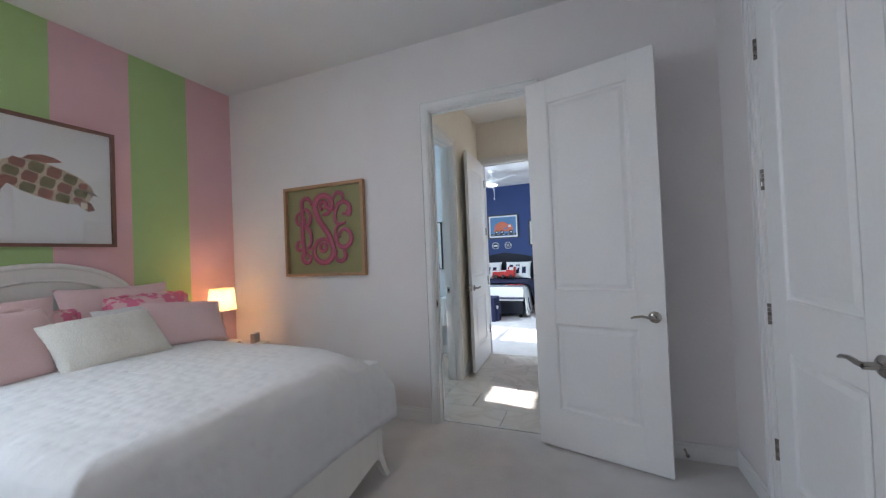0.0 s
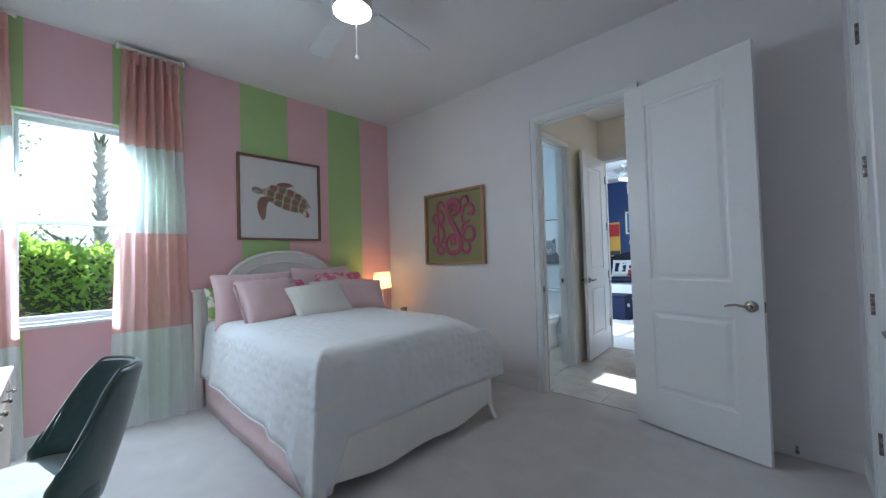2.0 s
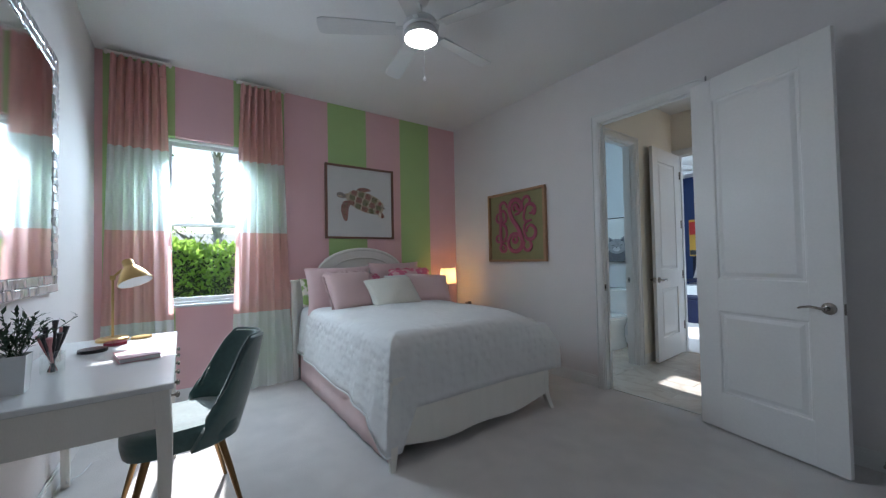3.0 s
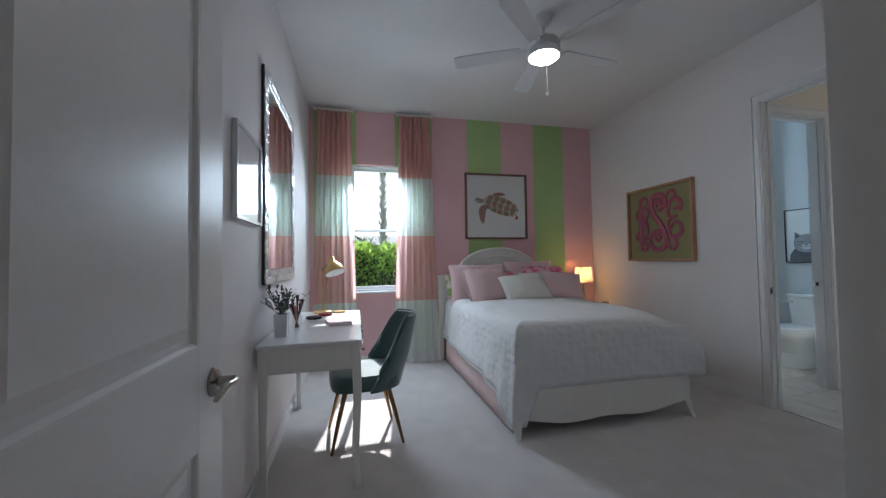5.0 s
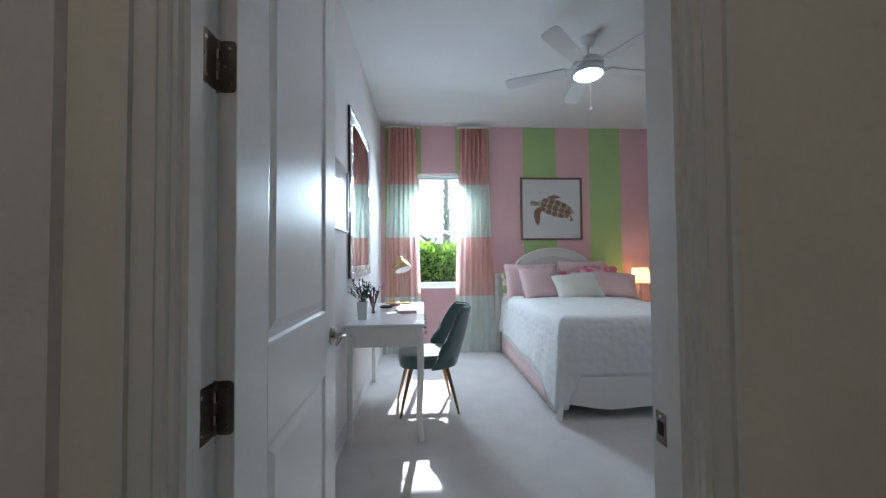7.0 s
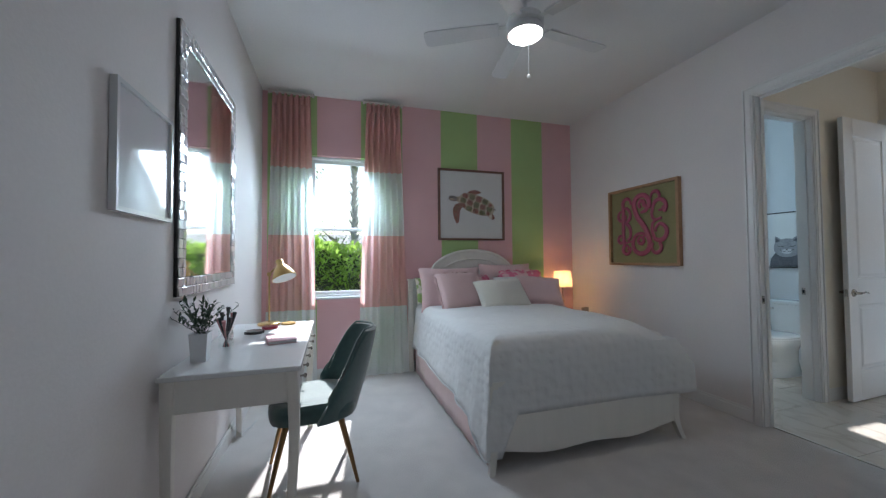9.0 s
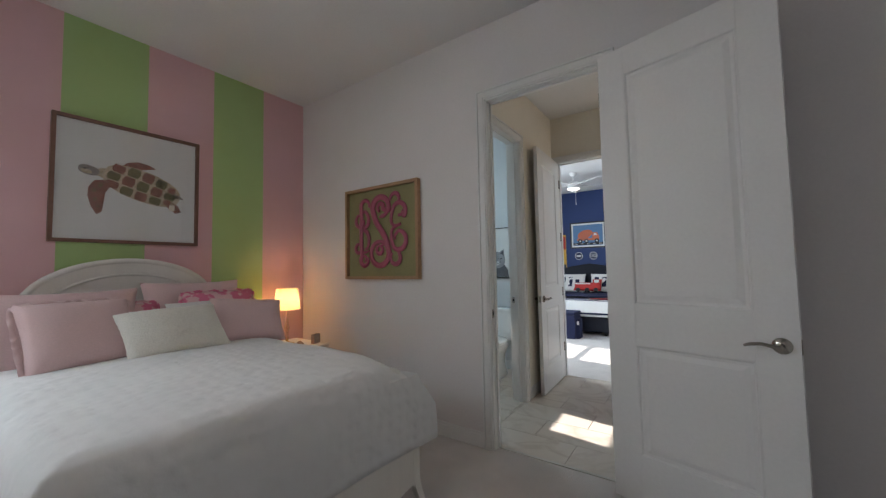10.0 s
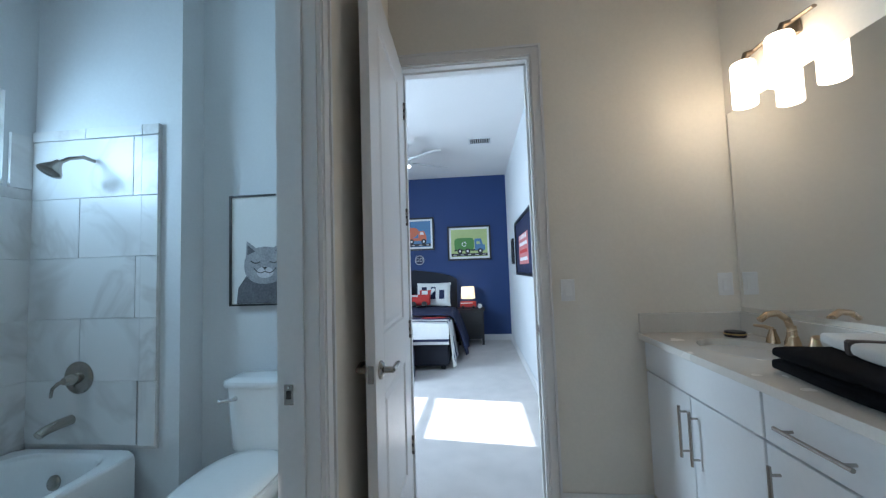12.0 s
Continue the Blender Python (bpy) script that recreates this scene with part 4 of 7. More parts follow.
PAPER = surface("white_art_paper", (0.78, 0.78, 0.77), 0.8, var=0.02)
BROWN_RED = surface("watercolour_red_brown", (0.30, 0.12, 0.085), 0.8, var=0.45, scale=14, fine=50)
OLIVE = surface("watercolour_olive", (0.17, 0.155, 0.065), 0.8, var=0.5, scale=16, fine=50)
TAN = surface("watercolour_tan", (0.52, 0.42, 0.30), 0.8, var=0.2)
GREY_INK = surface("watercolour_grey", (0.28, 0.24, 0.22), 0.8, var=0.3, scale=20)
art = thing("turtle_picture", pose(-2.998, 1.387, 1.468), "framed watercolour of a sea turtle on white", "picture")
frame_bars(art, 0.842, 0.842, 0.022, 0.035, surface("walnut_frame", (0.20, 0.10, 0.07), 0.5, var=0.2))
part("mat", B(0.001, 0.012, -0.402, 0.402, 0.018, 0.824), PAPER, art, "white paper")
T = math.radians(-17)


def tp(u, v):
    u, v = u * 1.32, v * 1.12
    return (0.052 + u * math.cos(T) - v * math.sin(T), 0.430 + u * math.sin(T) + v * math.cos(T))


shell = [tp(-0.17 + 0.36 * (0.5 - 0.5 * math.cos(math.pi * i / 12)), 0.105 * math.sin(math.pi * i / 12) ** 0.7) for i in range(13)] + [tp(0.19 - 0.36 * (0.5 - 0.5 * math.cos(math.pi * i / 12)), -0.10 * math.sin(math.pi * i / 12) ** 0.75) for i in range(1, 12)]
flat(art, "turtle_shell", shell, 0.0125, surface("watercolour_sand", (0.56, 0.46, 0.33), 0.8, var=0.3, scale=12))
for i in range(5):
    for j, (v0, v1) in enumerate(((0.036, 0.098), (-0.034, 0.030), (-0.096, -0.040))):
        u0 = -0.155 + i * 0.066 + (0.008 if j != 1 else 0)
        sc = math.sqrt(max(0.05, 1 - ((u0 + 0.03) / 0.2) ** 2))
        k = 0.052 if (i < 4 or j == 1) else 0.034
        cut = [tp(u0 + 0.008, v0 * sc), tp(u0 + k, v0 * sc), tp(u0 + k + 0.006, (v0 + v1) / 2 * sc), tp(u0 + k, v1 * sc), tp(u0 + 0.008, v1 * sc), tp(u0, (v0 + v1) / 2 * sc)]
        flat(art, "scute", cut, 0.0132, OLIVE if (i + j) % 2 else BROWN_RED)
flat(art, "neck", [(-0.115, 0.515), (-0.17, 0.522), (-0.20, 0.505), (-0.195, 0.465), (-0.13, 0.435)], 0.0122, TAN)
flat(art, "turtle_head", blob(-0.236, 0.494, 0.054, 0.032, -12, p=2.4), 0.0125, GREY_INK)
flat(art, "cheek", blob(-0.248, 0.484, 0.030, 0.014, -12), 0.0134, TAN)
flat(art, "eye", blob(-0.258, 0.502, 0.007, 0.007), 0.0142, BLACK)
flat(art, "front_flipper", [(-0.116, 0.435), (-0.15, 0.442), (-0.205, 0.43), (-0.236, 0.38), (-0.24, 0.32), (-0.222, 0.25), (-0.192, 0.195), (-0.165, 0.215), (-0.157, 0.28), (-0.150, 0.35), (-0.12, 0.405)], 0.0125, BROWN_RED)
for fy, fz, fa in ((-0.175, 0.40, 0.018), (-0.205, 0.36, 0.016), (-0.20, 0.30, 0.015), (-0.185, 0.25, 0.012)):
    flat(art, "flipper_scale", blob(fy, fz, fa, fa * 0.6, 70), 0.0134, OLIVE)
flat(art, "far_flipper", [(-0.085, 0.52), (-0.06, 0.56), (-0.03, 0.59), (0.03, 0.606), (0.09, 0.598), (0.135, 0.575), (0.09, 0.562), (0.04, 0.548), (-0.01, 0.525)], 0.0121, BROWN_RED)
flat(art, "hind_flipper", [(0.19, 0.335), (0.24, 0.34), (0.285, 0.31), (0.305, 0.265), (0.27, 0.25), (0.22, 0.285)], 0.0125, BROWN_RED)
flat(art, "tail", [(0.24, 0.42), (0.29, 0.395), (0.325, 0.365), (0.28, 0.37), (0.23, 0.385)], 0.0125, GREY_INK)
part("tag", B(0.0125, 0.0145, 0.225, 0.262, 0.268, 0.312, 0.0005), surface("cream_tag", (0.80, 0.72, 0.60), 0.6), art, "small cream paper tag")
p = part("glazing", B(0.024, 0.026, -0.402, 0.402, 0.018, 0.824), PICTURE_GLASS, art)
p.visible_shadow = False

mono = thing("monogram_picture", pose(-1.855, 2.802, 1.166, 0, 0, -90), "pink curling monogram in an oak shadow-box frame", "picture")
frame_bars(mono, 0.860, 0.809, 0.026, 0.045, OAK, "oak frame bar")
part("backing", B(0.004, 0.014, -0.41, 0.41, 0.025, 0.787), surface("olive_linen", (0.29, 0.27, 0.13), 0.9, var=0.12, fine=120, bump=0.001, bscale=400), mono, "olive linen backing")
MAGENTA = surface("glossy_pink_paint", (0.40, 0.085, 0.14), 0.4, var=0.1)


def scroll(name, pts, w):
    """A flat curling stroke in y, z that swells in its middle."""
    q = []
    for i in range(len(pts) - 1):
        p0, p1, p2, p3 = (Vector(pts[max(0, min(len(pts) - 1, i + k))]) for k in (-1, 0, 1, 2))
        for s in range(6):
            t = s / 6
            q.append(0.5 * ((2 * p1) + (p2 - p0) * t + (2 * p0 - 5 * p1 + 4 * p2 - p3) * t * t + (3 * p1 - p0 - 3 * p2 + p3) * t ** 3))
    q.append(Vector(pts[-1]))
    n = len(q)
    bm = tube([(0.024, v.x, v.y) for v in q], [1.05 * w * (0.55 + 0.45 * math.sin(math.pi * i / (n - 1))) for i in range(n)], 10)
    for v in bm.verts:
        v.co.x = 0.024 + (v.co.x - 0.024) * 0.5
    part(name, bm, MAGENTA, mono, smooth=True)


def curl(cy, cz, r, a0, turns, n=10, grow=0.55):
    return [(cy + r * (1 - (1 - grow) * i / n) * math.cos(radians(a0) + turns * 2 * math.pi * i / n), cz + r * (1 - (1 - grow) * i / n) * math.sin(radians(a0) + turns * 2 * math.pi * i / n)) for i in range(n + 1)]


# the large middle letter
scroll("letter_stroke", curl(0.005, 0.618, 0.034, 250, -0.75, 7, 1.0) + curl(0.005, 0.615, 0.094, 340, 0.62, 9, 1.0) + [(-0.045, 0.49), (0.015, 0.415), (0.065, 0.34)] + curl(-0.008, 0.222, 0.108, 30, -1.0, 14, 0.92), 0.027)
scroll("letter_stroke", [(-0.005, 0.535), (0.05, 0.548), (0.088, 0.578)], 0.018)
scroll("letter_stroke", curl(-0.008, 0.252, 0.036, 60, 1.0, 9, 0.9) + [(0.05, 0.30)], 0.018)
# the letter with a stem and two bowls on one side of it
scroll("letter_stroke", curl(-0.185, 0.648, 0.052, -20, 0.55, 7, 1.0) + [(-0.232, 0.57), (-0.236, 0.44), (-0.236, 0.30), (-0.225, 0.22)] + curl(-0.192, 0.165, 0.052, 170, 0.62, 8, 0.8), 0.022)
scroll("letter_stroke", curl(-0.250, 0.520, 0.056, 80, 0.8, 9, 0.9), 0.017)
scroll("letter_stroke", [(-0.235, 0.585), (-0.185, 0.60), (-0.145, 0.55), (-0.150, 0.485), (-0.195, 0.445), (-0.160, 0.41), (-0.140, 0.35), (-0.150, 0.285), (-0.185, 0.262)], 0.020)
scroll("letter_stroke", curl(-0.270, 0.272, 0.042, 20, 0.9, 9, 0.85) + [(-0.20, 0.235), (-0.13, 0.25)], 0.017)
scroll("letter_stroke", curl(-0.195, 0.180, 0.026, 200, -0.8, 7, 0.9), 0.012)
# the letter with two curling arms on the other side
scroll("letter_stroke", curl(0.168, 0.672, 0.050, 190, -0.6, 8, 1.0) + [(0.21, 0.62)], 0.018)
scroll("letter_stroke", curl(0.222, 0.575, 0.044, 250, 0.6, 7, 1.0)[:4] + curl(0.215, 0.565, 0.072, -40, 0.52, 8, 1.0) + [(0.128, 0.52), (0.138, 0.465), (0.18, 0.447), (0.235, 0.455)], 0.020)
scroll("letter_stroke", [(0.235, 0.458), (0.175, 0.44), (0.135, 0.41), (0.128, 0.34), (0.150, 0.275)] + curl(0.212, 0.325, 0.082, 230, 0.62, 10, 0.92) + [(0.165, 0.36), (0.172, 0.33)], 0.021)
scroll("letter_stroke", [(0.125, 0.30), (0.165, 0.255), (0.215, 0.235)] + curl(0.172, 0.178, 0.055, 40, -0.75, 9, 0.95), 0.019)

# ---- ceiling fan ----
FAN = surface("white_fan_enamel", (0.66, 0.66, 0.66), 0.4, var=0.03)
BLADE = surface("whitewashed_blade", (0.58, 0.58, 0.58), 0.55, var=0.05)


def ceiling_fan(x, y, z, angle, glow, label, light):
    """z: the ceiling's height."""
    t = thing("ceiling_fan", pose(x, y, z), label, "ceiling fan", "ceiling fans")
    part("canopy", lathe([(0.0, -0.0005), (0.065, -0.0005), (0.066, -0.02), (0.05, -0.055), (0.02, -0.07), (0, -0.07)], 24), FAN, t, smooth=True)
    part("downrod", lathe([(0.012, -0.06), (0.012, -0.17)], 12), FAN, t, smooth=True)
    part("motor_housing", lathe([(0.02, -0.15), (0.06, -0.16), (0.105, -0.185), (0.12, -0.21), (0.12, -0.235), (0.10, -0.25), (0.0, -0.25)], 28), FAN, t, smooth=True)
    part("light_kit", lathe([(0.0, -0.25), (0.108, -0.25), (0.118, -0.265), (0.118, -0.295), (0.112, -0.30), (0.0, -0.297)], 28), FAN, t, smooth=True)
    part("diffuser", lathe([(0.108, -0.296), (0.108, -0.303), (0.085, -0.318), (0.04, -0.327), (0, -0.329)], 28), light, t, "glowing frosted glass disc", True)
    for i in range(5):
        m = pose(0, 0, 0, 0, 0, angle + 72 * i)
        bm = B(0.09, 0.22, -0.018, 0.018, -0.232, -0.226, 0.002)
        box(bm, 0.18, 0.26, -0.045, 0.045, -0.236, -0.232, 0.001)
        arm = part("blade_arm", bm, FAN, t, m=m)
        out = [(0.17, -0.05), (0.45, -0.062), (0.64, -0.066), (0.668, -0.055), (0.675, -0.03), (0.675, 0.03), (0.668, 0.055), (0.64, 0.066), (0.45, 0.062), (0.17, 0.05)]
        part("blade", prism(out, -0.004, 0.004, pose(0, 0, -0.24, 11)), BLADE, arm)
    part("pull_chain", tube([(0.035, 0, -0.30), (0.035, 0, -0.58)], 0.003, 6), GLOSS_WHITE, t)
    part("pull_knob", lathe([(0, -0.605), (0.009, -0.60), (0.012, -0.588), (0.007, -0.578), (0, -0.574)], 10, pose(0.035, 0, 0)), GLOSS_WHITE, t, smooth=True)
    return t


ceiling_fan(-1.0, 0.985, H, 97, True, "white five-blade ceiling fan with its light on", glowing("fan_light", (1.0, 0.94, 0.88), 14.5))

# ---- desk ----
DX0, DX1, DY0, DY1, DZ = -1.89, -0.64, -0.885, -0.35, 0.788
desk = thing("desk", pose(0, 0, 0), "white lacquered writing desk with slender curved legs", "desk")
part("desktop", B(DX0, DX1, DY0, DY1, DZ - 0.022, DZ, 0.006, seg=2), GLOSS_WHITE, desk)
part("apron", B(DX0 + 0.05, DX1 - 0.05, DY0 + 0.02, DY1 - 0.03, DZ - 0.156, DZ - 0.022), WHITE_WOOD, desk)
part("side_panel", B(DX1 - 0.05, DX1 - 0.012, DY0 + 0.05, DY1 - 0.05, DZ - 0.156, DZ - 0.022, 0.003), WHITE_WOOD, desk)
part("side_panel", B(DX0 + 0.02, DX0 + 0.05, DY0 + 0.05, DY1 - 0.05, DZ - 0.156, DZ - 0.022, 0.003), WHITE_WOOD, desk)
for i in range(3):
    a = DX0 + 0.075 + i * 0.378
    d = part("drawer", B(a, a + 0.364, DY1 - 0.03, DY1 - 0.014, DZ - 0.14, DZ - 0.03, 0.004), WHITE_WOOD, desk)
    for k in (0.09, 0.274):
        part("knob", lathe([(0.005, 0), (0.005, 0.014), (0.012, 0.02), (0.009, 0.028), (0, 0.03)], 12, pose(a + k, DY1 - 0.014, DZ - 0.085, -90)), NICKEL, d, smooth=True)


def cabriole(x, y, sx, sy, zt):
    def fn(u, v):
        z = v * zt
        bow = 0.012 * math.sin(math.pi * min(1, max(0, (v - 0.25) / 0.75)) ** 1.2) + 0.016 * max(0, 1 - v * 4)
        w = 0.019 + 0.008 * v ** 2
        a = 2 * math.pi * (u + 0.125)
        c, s = math.cos(a), math.sin(a)
        q = (abs(c) ** 6 + abs(s) ** 6) ** (-1 / 6)
        return (x + sx * bow * 0.6 + w * c * q, y + sy * bow + w * s * q, z)
    return sheet(fn, 20, 24, wrap=True)


for x, sx in ((DX0 + 0.032, -1), (DX1 - 0.032, 1)):
    for y, sy in ((DY0 + 0.035, 0), (DY1 - 0.04, 1)):
        part("leg", cabriole(x, y, sx, sy, DZ - 0.022), WHITE_WOOD, desk, smooth=True)

# ---- chair ----
VELVET = surface("teal_green_velvet", (0.035, 0.085, 0.085), 0.75, var=0.25, scale=6, fine=40, bump=0.0006, bscale=300, sheen=0.8)
chair = thing("chair", pose(-1.247, -0.251, 0, 0, 0, 186), "teal green velvet side chair with brass-tipped legs", "chair")


def seat_fn(u, v):
    a = 2 * math.pi * u
    c, s = math.cos(a), math.sin(a)
    q = (abs(c) ** 4 + abs(s) ** 4) ** (-1 / 4)
    prof = ((0.0, 0.36), (0.80, 0.362), (0.97, 0.375), (1.0, 0.41), (0.985, 0.445), (0.90, 0.468), (0.6, 0.478), (0.25, 0.476), (0.0, 0.474))
    k = v * (len(prof) - 1)
    i = min(int(k), len(prof) - 2)
    f = k - i
    r, z = prof[i][0] * (1 - f) + prof[i + 1][0] * f, prof[i][1] * (1 - f) + prof[i + 1][1] * f
    return (c * q * r * 0.235, 0.08 + s * q * r * 0.235, z)


part("seat", sheet(seat_fn, 36, 24, wrap=True), VELVET, chair, smooth=True)


def back_fn(u, v):
    """A shell wrapped round the back of the seat, higher in the middle, with folded wings."""
    a = radians(-88 + 176 * u)
    edge = abs(2 * u - 1)
    top = 0.828 - 0.32 * max(0, edge - 0.45) ** 1.2 / 0.55 ** 1.2
    z = 0.37 + (top - 0.37) * v
    lean = 0.105 * v ** 1.1 * max(0.62, math.cos(a)) + 0.02 * v
    r = 0.235 + 0.012 * math.sin(math.pi * v)
    x, y = r * math.sin(a) * 0.98, 0.08 - r * math.cos(a) * 1.0 - lean
    return (x, y, z)


o = part("backrest", sheet(back_fn, 40, 18), VELVET, chair, smooth=True)
sm = o.modifiers.new("padding", "SOLIDIFY")
sm.thickness, sm.offset = 0.04, 0
bv = o.modifiers.new("rounding", "BEVEL")
bv.width, bv.segments, bv.limit_method = 0.012, 2, "ANGLE"
pip = [back_fn(i / 60, 1.0) for i in range(61)]
part("piping", tube([(x, y, z + 0.012) for x, y, z in pip], 0.006, 6), VELVET, chair, smooth=True)
LEG = surface("dark_gold_leg_metal", (0.22, 0.13, 0.06), 0.3, 1.0, var=0.1)
for sx in (-1, 1):
    for y0, y1 in ((0.22, 0.31), (-0.06, -0.15)):
        part("leg", tube([(sx * 0.15, y0, 0.365), (sx * 0.17, (y0 + y1) / 2, 0.19), (sx * 0.20, y1, 0.0)], [0.017, 0.014, 0.009], 12), LEG, chair, "tapered dark gold leg", True)

# ---- on the desk ----
dl = thing("desk_lamp", pose(-1.80, -0.65, DZ), "brass desk lamp with a tilted bell shade", "desk lamp")
part("base", lathe([(0, 0), (0.075, 0), (0.075, 0.012), (0.068, 0.018), (0.01, 0.02), (0, 0.02)], 28), BRASS, dl, smooth=True)
part("post", tube([(0, 0, 0.018), (0, 0, 0.355), (0, 0.012, 0.375), (0, 0.045, 0.41)], 0.006, 10), BRASS, dl, smooth=True)
part("joint", lathe([(0, -0.014), (0.014, -0.012), (0.014, 0.012), (0, 0.014)], 12, pose(0, 0.0, 0.36, 90)), BRASS, dl, smooth=True)
head = pose(0.0, 0.085, 0.385, 18, -20, 0)
bm = lathe([(0.022, 0.085), (0.028, 0.075), (0.028, 0.045), (0.04, 0.03), (0.062, 0.0), (0.082, -0.045), (0.086, -0.06)], 28, head)
sh = part("shade", bm, BRASS, dl, "brass bell shade, white inside", True)
part("shade_lining", lathe([(0.02, 0.04), (0.055, -0.002), (0.076, -0.045), (0.081, -0.0605)], 28, head), GLOSS_WHITE, sh, smooth=True)

pl = thing("potted_plant", pose(-0.875, -0.80, DZ), "small green plant in a tall white square pot", "potted plant")
part("pot", sheet(lambda u, v: ((0.031 + 0.007 * v) * math.copysign(min(1, abs(math.cos(2 * math.pi * u)) * 1.4), math.cos(2 * math.pi * u)), (0.031 + 0.007 * v) * math.copysign(min(1, abs(math.sin(2 * math.pi * u)) * 1.4), math.sin(2 * math.pi * u)), 0.13 * v), 32, 4, wrap=True), GLOSS_WHITE, pl)
part("soil", lathe([(0, 0.12), (0.035, 0.12), (0.0, 0.122)], 12), surface("potting_soil", (0.05, 0.035, 0.025), 0.95), pl)
LEAF = surface("small_leaf_green", (0.03, 0.065, 0.03), 0.55, var=0.35, rand=0.4)


def leaf_at(bm, base, way, length, width, up=Vector((0, 0, 1))):
    way = Vector(way).normalized()
    side = way.cross(up)
    side = side.normalized() if side.length > 1e-3 else Vector((1, 0, 0))
    nrm = side.cross(way)
    b = Vector(base)
    c = [b, b + way * length * 0.4 + side * width / 2 + nrm * width * 0.12, b + way * length - nrm * length * 0.12, b + way * length * 0.4 - side * width / 2 + nrm * width * 0.12, b + way * length * 0.45]
    v = [bm.verts.new(p) for p in c]
    for f in ((0, 1, 4), (1, 2, 4), (2, 3, 4), (3, 0, 4)):
        bm.faces.new([v[i] for i in f])


rnd = random.Random(5)
bm, st = bmesh.new(), bmesh.new()
for i in range(26):
    a, tilt, ln = rnd.uniform(0, 6.28), rnd.uniform(0.1, 1.0), rnd.uniform(0.10, 0.22)
    d = Vector((math.cos(a) * math.sin(tilt), math.sin(a) * math.sin(tilt), math.cos(tilt)))
    b = Vector((rnd.uniform(-0.02, 0.02), rnd.uniform(-0.02, 0.02), 0.12))
    tube([b, b + d * ln * 0.6, b + d * ln], 0.0012, 4, st)
    for k in range(9):
        p = b + d * ln * (0.25 + 0.75 * k / 8)
        leaf_at(bm, p, d * 0.6 + Vector((rnd.uniform(-1, 1), rnd.uniform(-1, 1), rnd.uniform(-0.2, 0.8))), rnd.uniform(0.024, 0.042), 0.013)
part("stems", st, LEAF, pl)
part("foliage", bm, LEAF, pl)

cup = thing("brush_holder", pose(-1.12, -0.755, DZ), "clear glass holding black make-up brushes", "brush holder")
g = part("glass", sheet(lambda u, v: (0.036 * math.cos(2 * math.pi * u), 0.036 * math.sin(2 * math.pi * u), 0.002 + 0.09 * v), 24, 3, wrap=True), clear_glass("tumbler_glass", 0.18), cup, smooth=True)
g.visible_shadow = False
for i in range(8):
    a = i * 0.8
    d = Vector((0.03 * math.cos(a) + 0.01 * rnd.uniform(-1, 1), 0.03 * math.sin(a), 0.0))
    hgt = rnd.uniform(0.14, 0.21)
    b = part("brush", tube([(-d.x * 0.4, -d.y * 0.4, 0.006), (d.x, d.y, hgt * 0.75), (d.x * 1.25, d.y * 1.25, hgt)], [0.004, 0.005, 0.011], 8), BLACK if i % 3 else surface("brush_pink", (0.5, 0.2, 0.2), 0.5), cup)
for (x, y, r, hh, col, lab) in ((-1.50, -0.69, 0.058, 0.016, (0.02, 0.02, 0.022), "round black compact on the desk"), (-1.64, -0.62, 0.05, 0.016, (0.25, 0.03, 0.05), "round dark red compact on the desk"), (-1.78, -0.52, 0.05, 0.012, (0.55, 0.35, 0.12), "round gold compact on the desk")):
    c = thing("compact", pose(x, y, DZ), lab, "make-up compact", "make-up on the desk")
    part("body", lathe([(0, 0), (r, 0), (r, hh * 0.45), (r * 0.98, hh * 0.5), (r, hh * 0.55), (r * 0.96, hh), (0, hh)], 24), surface("compact_lacquer", col, 0.25), c, smooth=True)
c = thing("perfume_bottle", pose(-1.33, -0.79, DZ), "clear perfume bottle with a black cap", "bottle")
part("flask", B(-0.026, 0.026, -0.016, 0.016, 0, 0.075, 0.005), clear_glass("flask_glass", 0.2, (0.9, 0.85, 0.8)), c)
part("cap", B(-0.013, 0.013, -0.012, 0.012, 0.075, 0.11, 0.003), BLACK, c)
nb = thing("notebook", pose(-1.22, -0.50, DZ, 0, 0, 12), "closed pink notebook lying on the desk", "notebook")
part("cover", B(-0.105, 0.105, -0.075, 0.075, 0.0, 0.003, 0.001), surface("pink_cover", (0.62, 0.36, 0.40), 0.6, var=0.1), nb)
part("pages", B(-0.10, 0.10, -0.07, 0.071, 0.003, 0.017), PAPER, nb)
part("cover", B(-0.105, 0.105, -0.075, 0.075, 0.017, 0.021, 0.001), surface("pink_cover_top", (0.62, 0.36, 0.40), 0.6, var=0.15, scale=20), nb)

